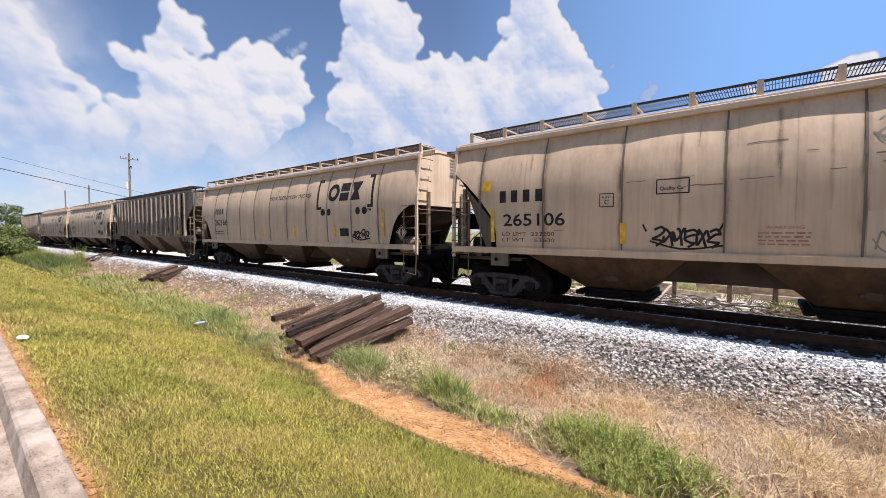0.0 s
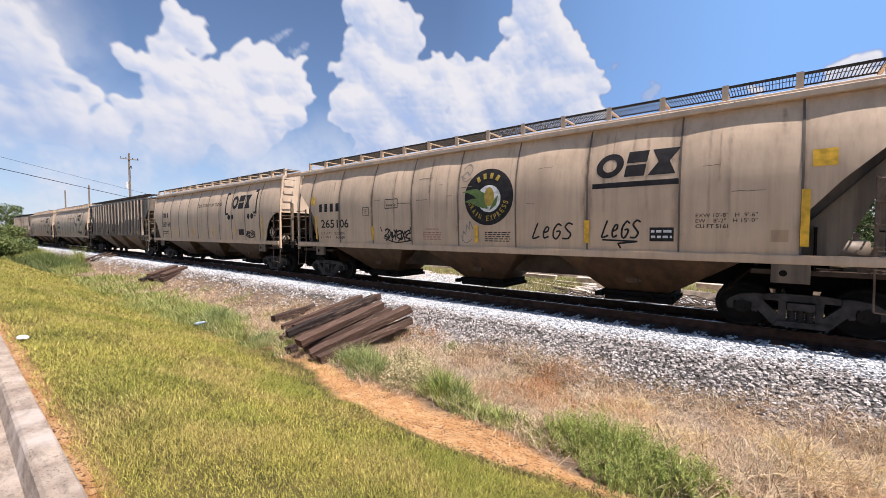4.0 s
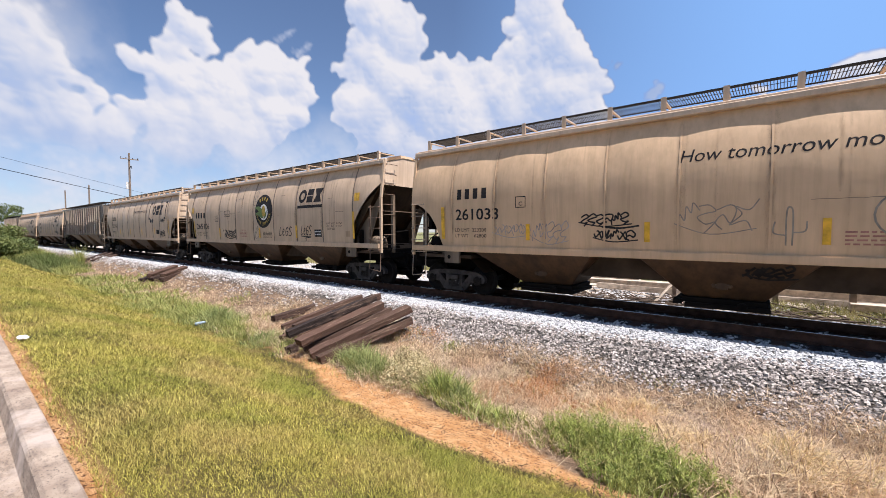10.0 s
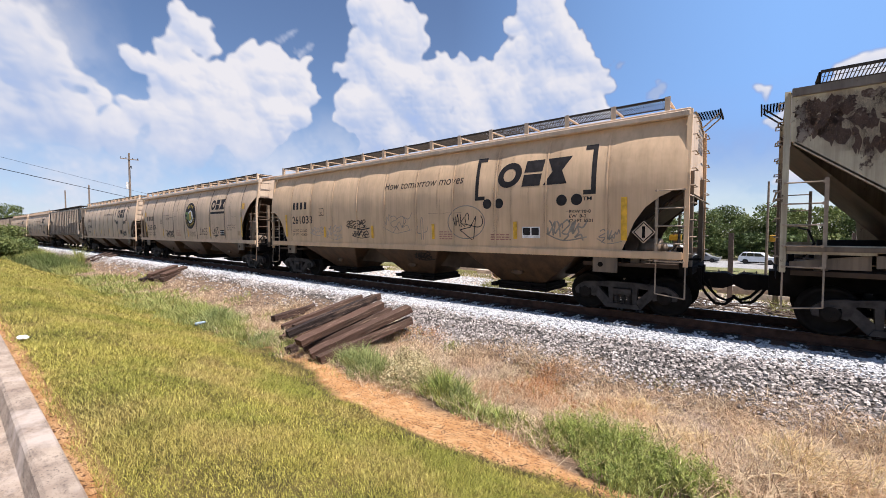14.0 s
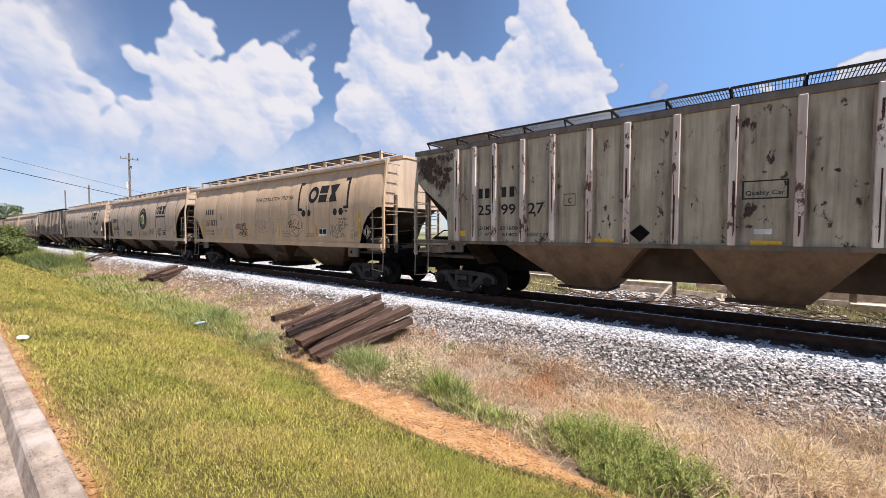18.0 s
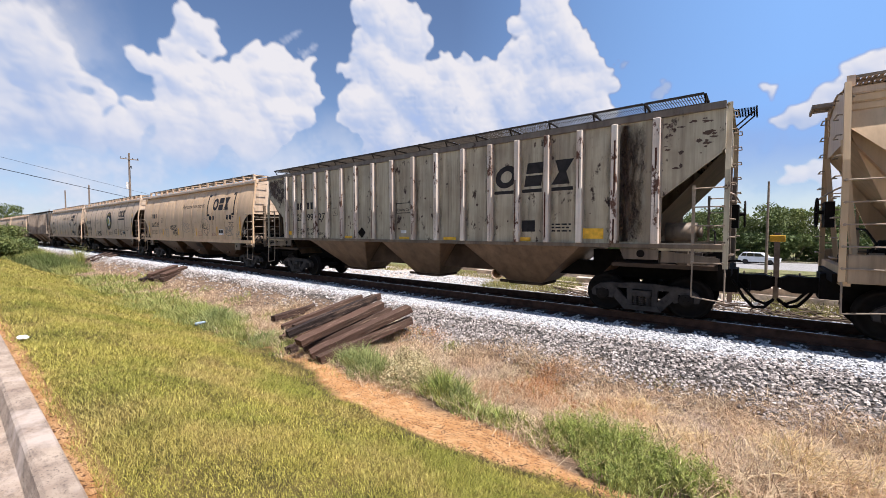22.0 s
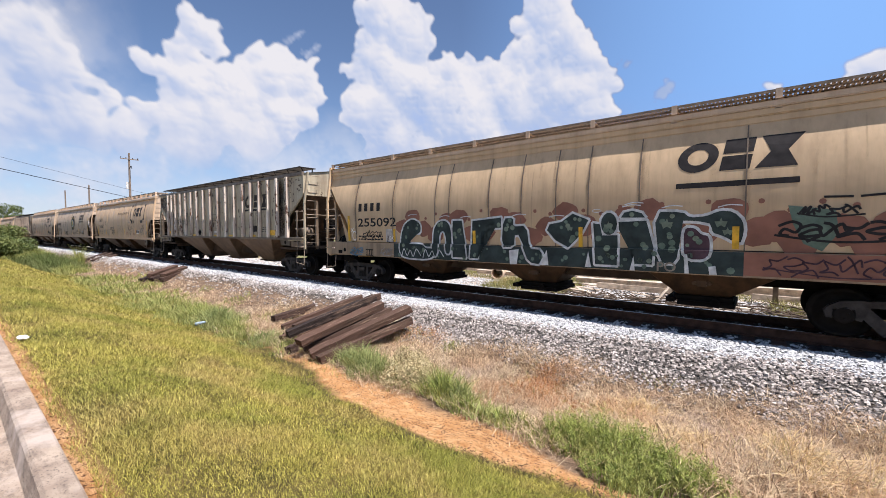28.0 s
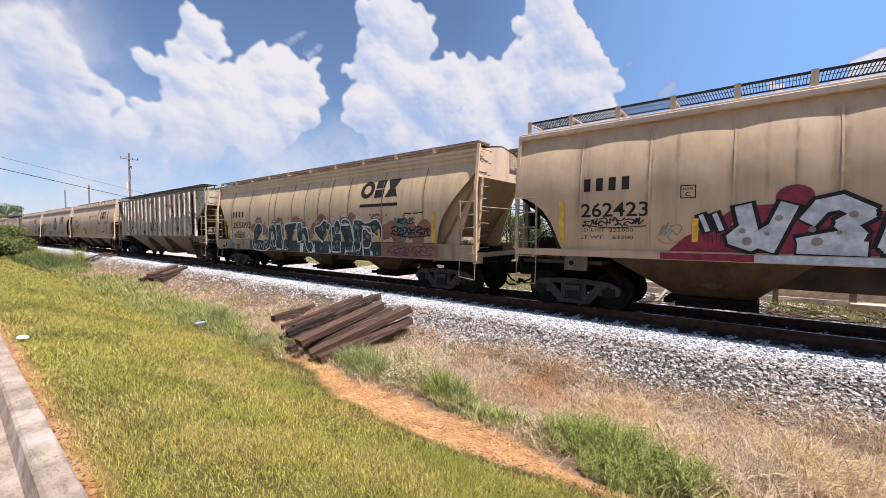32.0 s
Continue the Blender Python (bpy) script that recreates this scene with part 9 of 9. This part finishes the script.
def cloud_sheet():
    r = np.random.default_rng(21)
    step = 0.15
    az = np.arange(-22, 98, step)
    el = np.arange(-1.0, 35, step)
    A, E = np.meshgrid(az, el)
    H = np.full(A.shape, -9.0)
    def rough(*terms):
        """Value noise of several cell sizes, given in eighths of a degree."""
        return sum(grid_noise(r, A.shape, c * 0.125 / step) * w for c, w in terms)

    def billow(*terms):
        """Rounded bumps with sharp creases between them."""
        return sum(np.abs(2 * grid_noise(r, A.shape, c * 0.125 / step) - 1) * w for c, w in terms)

    wa = rough((58, 2.0), (25, 1.3), (11, 1.05), (5, 0.75), (2.4, 0.42)) - 2.76
    we = rough((58, 1.5), (25, 1.2), (11, 1.0), (5, 0.75), (2.4, 0.42)) - 2.435
    A0, E0 = A, E
    A, E = A + wa, E + we

    def puff(ca, ce, rad):
        k = math.cos(radians(ce))
        j0, j1 = np.searchsorted(az, (ca - rad / k - 2.4, ca + rad / k + 2.4))
        i0, i1 = np.searchsorted(el, (ce - rad - 2.0, ce + rad + 2.0))
        if j1 <= j0 or i1 <= i0:
            return
        d2 = ((A[i0:i1, j0:j1] - ca) * k) ** 2 + (E[i0:i1, j0:j1] - ce) ** 2
        hgt = np.sqrt(np.maximum(rad * rad - d2, 0.0)) - 0.25 * rad
        H[i0:i1, j0:j1] = np.maximum(H[i0:i1, j0:j1], np.where(d2 < rad * rad, hgt, -9.0))

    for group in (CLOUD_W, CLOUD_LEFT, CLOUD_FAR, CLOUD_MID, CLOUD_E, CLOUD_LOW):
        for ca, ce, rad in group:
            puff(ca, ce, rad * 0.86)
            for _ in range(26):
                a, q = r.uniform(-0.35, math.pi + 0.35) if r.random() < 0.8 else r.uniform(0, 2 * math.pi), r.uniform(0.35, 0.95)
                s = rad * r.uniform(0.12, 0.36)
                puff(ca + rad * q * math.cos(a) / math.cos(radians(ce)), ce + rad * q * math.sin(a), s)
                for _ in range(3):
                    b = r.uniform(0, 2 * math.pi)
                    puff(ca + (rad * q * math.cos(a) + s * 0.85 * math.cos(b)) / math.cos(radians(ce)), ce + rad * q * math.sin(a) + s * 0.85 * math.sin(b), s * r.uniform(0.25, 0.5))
    fine = rough((24, 0.4), (11, 0.3), (5, 0.2), (2.5, 0.12))
    fine = (fine - fine.mean()) / fine.std()
    broad = rough((130, 0.5), (60, 0.3), (28, 0.2), (12, 0.1))
    broad = (broad - broad.mean()) / broad.std()

    def blur(x, n):
        for _ in range(3):
            for ax in (0, 1):
                c = np.cumsum(np.concatenate([np.repeat(x.take([0], ax), n + 1, ax), x, np.repeat(x.take([-1], ax), n, ax)], ax), ax)
                x = (c.take(range(2 * n + 1, c.shape[ax]), ax) - c.take(range(0, c.shape[ax] - 2 * n - 1), ax)) / (2 * n + 1)
        return x

    A, E = A0, E0
    solid = (H > -5).astype(float)
    edge = blur(solid, 1) + 0.09 * fine
    alpha = np.clip((edge - 0.34) / 0.46, 0, 1)
    far = np.clip((A - 79.5) / 5, 0, 1)
    diffuse = np.clip((blur(solid, 6) + 0.16 * broad + 0.07 * fine - 0.12) / 0.62, 0, 0.92)
    alpha = alpha * (1 - far) + diffuse * far
    # lower parts of the heaps melt into the haze
    melt = np.maximum(np.clip((E - 7.0 - 1.6 * broad) / 6.0, 0.0, 1.0), np.clip((16 - A) / 10, 0, 0.6))
    soft = np.clip(blur(solid, 10) * 1.05 + 0.12 * broad, 0, 0.95)
    alpha = alpha * melt + soft * (1 - melt)
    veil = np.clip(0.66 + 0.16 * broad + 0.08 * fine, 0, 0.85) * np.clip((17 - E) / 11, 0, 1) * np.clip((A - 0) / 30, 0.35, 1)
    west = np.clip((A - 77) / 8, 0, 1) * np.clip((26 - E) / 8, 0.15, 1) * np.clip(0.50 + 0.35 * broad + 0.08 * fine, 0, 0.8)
    # blue glow painted on to brighten the clear sky towards the east
    sky_glow = np.clip((38 - A) / 40, 0, 0.97) * np.clip((E + 1) / 15, 0.15, 1)
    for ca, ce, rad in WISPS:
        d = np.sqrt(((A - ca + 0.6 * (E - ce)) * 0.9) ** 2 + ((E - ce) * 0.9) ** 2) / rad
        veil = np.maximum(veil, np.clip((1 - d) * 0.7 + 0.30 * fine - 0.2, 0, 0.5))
    # sunlight from high on the east side, painted into the heaps' tone
    Hs = blur(np.maximum(H, -0.4), 1)
    Hb = blur(np.maximum(H, -0.6), 6)
    gx, gy = np.gradient(Hs, step, axis=1), np.gradient(Hs, step, axis=0)
    bx, by = np.gradient(Hb, step, axis=1), np.gradient(Hb, step, axis=0)
    puffy = blur(np.maximum(H, -0.5), 3) + 1.5 * billow((52, 1.0), (26, 0.6), (13, 0.32), (6.5, 0.16))
    mx, my = np.gradient(puffy, step, axis=1), np.gradient(puffy, step, axis=0)
    lit = 0.80 + 0.06 * np.tanh(-gy * 0.9 + gx * 0.5) + 0.13 * np.tanh((-my + mx * 0.4) * 0.8) + 0.12 * np.tanh(-by * 1.2 + bx * 0.5) + 0.03 * fine + 0.055 * broad - 0.03 * far - 0.05 * np.clip((17 - E) / 9, 0, 1)
    lit += 0.14 * np.clip(1 - blur(solid, 5), 0, 0.6)
    lit = np.clip(lit, 0.25, 1.0)
    lit = lit * melt + (0.76 + 0.06 * broad + 0.03 * fine) * (1 - melt)
    total = np.maximum(np.maximum(alpha, sky_glow), np.maximum(veil, west))
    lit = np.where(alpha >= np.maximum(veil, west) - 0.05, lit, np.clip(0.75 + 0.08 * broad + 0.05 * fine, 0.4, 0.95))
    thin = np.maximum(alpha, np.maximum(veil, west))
    lit = np.where(sky_glow > thin, lit * np.clip(thin / np.maximum(sky_glow, 1e-3), 0, 1), lit)
    R = 2600.0
    X, Y, Z = -np.sin(np.radians(A)) * np.cos(np.radians(E)) * R, np.cos(np.radians(A)) * np.cos(np.radians(E)) * R, np.sin(np.radians(E)) * R
    v = np.stack([X, Y, Z], 2).reshape(-1, 3)
    h, w = A.shape
    i = np.arange(h * w).reshape(h, w)
    keep = (np.maximum(total[:-1, :-1], total[1:, 1:]) > 0.003).ravel()
    f = np.stack([i[:-1, :-1], i[:-1, 1:], i[1:, 1:], i[1:, :-1]], 2).reshape(-1, 4)[keep]
    m = bpy.data.materials.new("cloud_vapour")
    m.use_nodes = True
    t = m.node_tree
    t.nodes.clear()
    out = t.nodes.new("ShaderNodeOutputMaterial")
    mix = t.nodes.new("ShaderNodeMixShader")
    clear = t.nodes.new("ShaderNodeBsdfTransparent")
    glow = t.nodes.new("ShaderNodeEmission")
    att = t.nodes.new("ShaderNodeAttribute")
    att.attribute_name = "cover"
    lum = t.nodes.new("ShaderNodeAttribute")
    lum.attribute_name = "tone"
    ramp = t.nodes.new("ShaderNodeValToRGB")
    ramp.color_ramp.elements[0].position, ramp.color_ramp.elements[0].color = 0.25, (0.36, 0.56, 1.0, 1)
    ramp.color_ramp.elements[1].position, ramp.color_ramp.elements[1].color = 1.0, (1.0, 1.0, 1.02, 1)
    # bright blue of that painted glow
    air = ramp.color_ramp.elements.new(0.0)
    air.color = (0.32, 0.62, 1.16, 1)
    mid = ramp.color_ramp.elements.new(0.62)
    mid.color = (0.57, 0.69, 0.93, 1)
    glow.inputs["Strength"].default_value = CLOUD_GLOW
    for a, b in ((lum.outputs["Fac"], ramp.inputs[0]), (ramp.outputs[0], glow.inputs[0]), (att.outputs["Fac"], mix.inputs[0]),
                 (clear.outputs[0], mix.inputs[1]), (glow.outputs[0], mix.inputs[2]), (mix.outputs[0], out.inputs[0])):
        t.links.new(a, b)
    ob = mass("cloud_backdrop", v, f, m, "white cumulus clouds with grey-blue bases in a blue sky", "clouds", smooth=True, kind="structure")
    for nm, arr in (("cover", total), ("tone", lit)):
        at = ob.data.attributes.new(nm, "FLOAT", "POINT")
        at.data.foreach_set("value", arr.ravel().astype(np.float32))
    ob.visible_shadow = False
    return ob


CLOUDS = cloud_sheet()


# ---- movement ----
# how far the train runs ahead of or behind its even pull, every half second
SLACK = [0.749, 0.625, 0.505, 0.408, 0.351, 0.299, 0.242, 0.188, 0.135, 0.079, 0.021, -0.042, -0.109, -0.139, -0.111, -0.07, -0.042, -0.011,
         0.022, 0.047, 0.051, 0.036, 0.018, 0.004, -0.008, -0.019, -0.029, -0.042, -0.057, -0.073, -0.08, -0.078, -0.072, -0.067, -0.065, -0.063,
         -0.039, -0.008, -0.009, -0.006, 0.024, 0.065, 0.094, 0.089, 0.056, 0.011, -0.028, -0.05, -0.06, -0.062, -0.059, -0.052, -0.039, -0.019,
         0.012, 0.056, 0.076, 0.047, 0.018, 0.005, 0.011, 0.022, -0.006, -0.039, -0.057]


def travel(t):
    u = (t - 16.0) / 10.0
    return -(23.072 * u + 1.1067 * u ** 2 - 0.1052 * u ** 3 - 0.0254 * u ** 4) + float(np.interp(t, np.arange(65) * 0.5, SLACK))


def motions():
    for car, centre in CARS:
        rows = []
        for k in range(65):
            t = k * 0.5
            x = centre + travel(t)
            turn = math.degrees(math.atan2(bend(x + 5) - bend(x - 5), 10.0))
            rows.append((t, pose(x, bend(x), 0, 0, 0, turn)))
        walk(car, rows)
    walk(CLOUDS, [(t, pose(0, 0, 0, 0, 0, -0.0625 * t)) for t in (0.0, 16.0, 32.0)])
    for w, off in WHEEL_SETS:
        walk(w, [(k * 0.25, pose(off, 0, WHEEL_R, 0, math.degrees(travel(k * 0.25) / WHEEL_R) % 360.0, 0)) for k in range(129)])


motions()
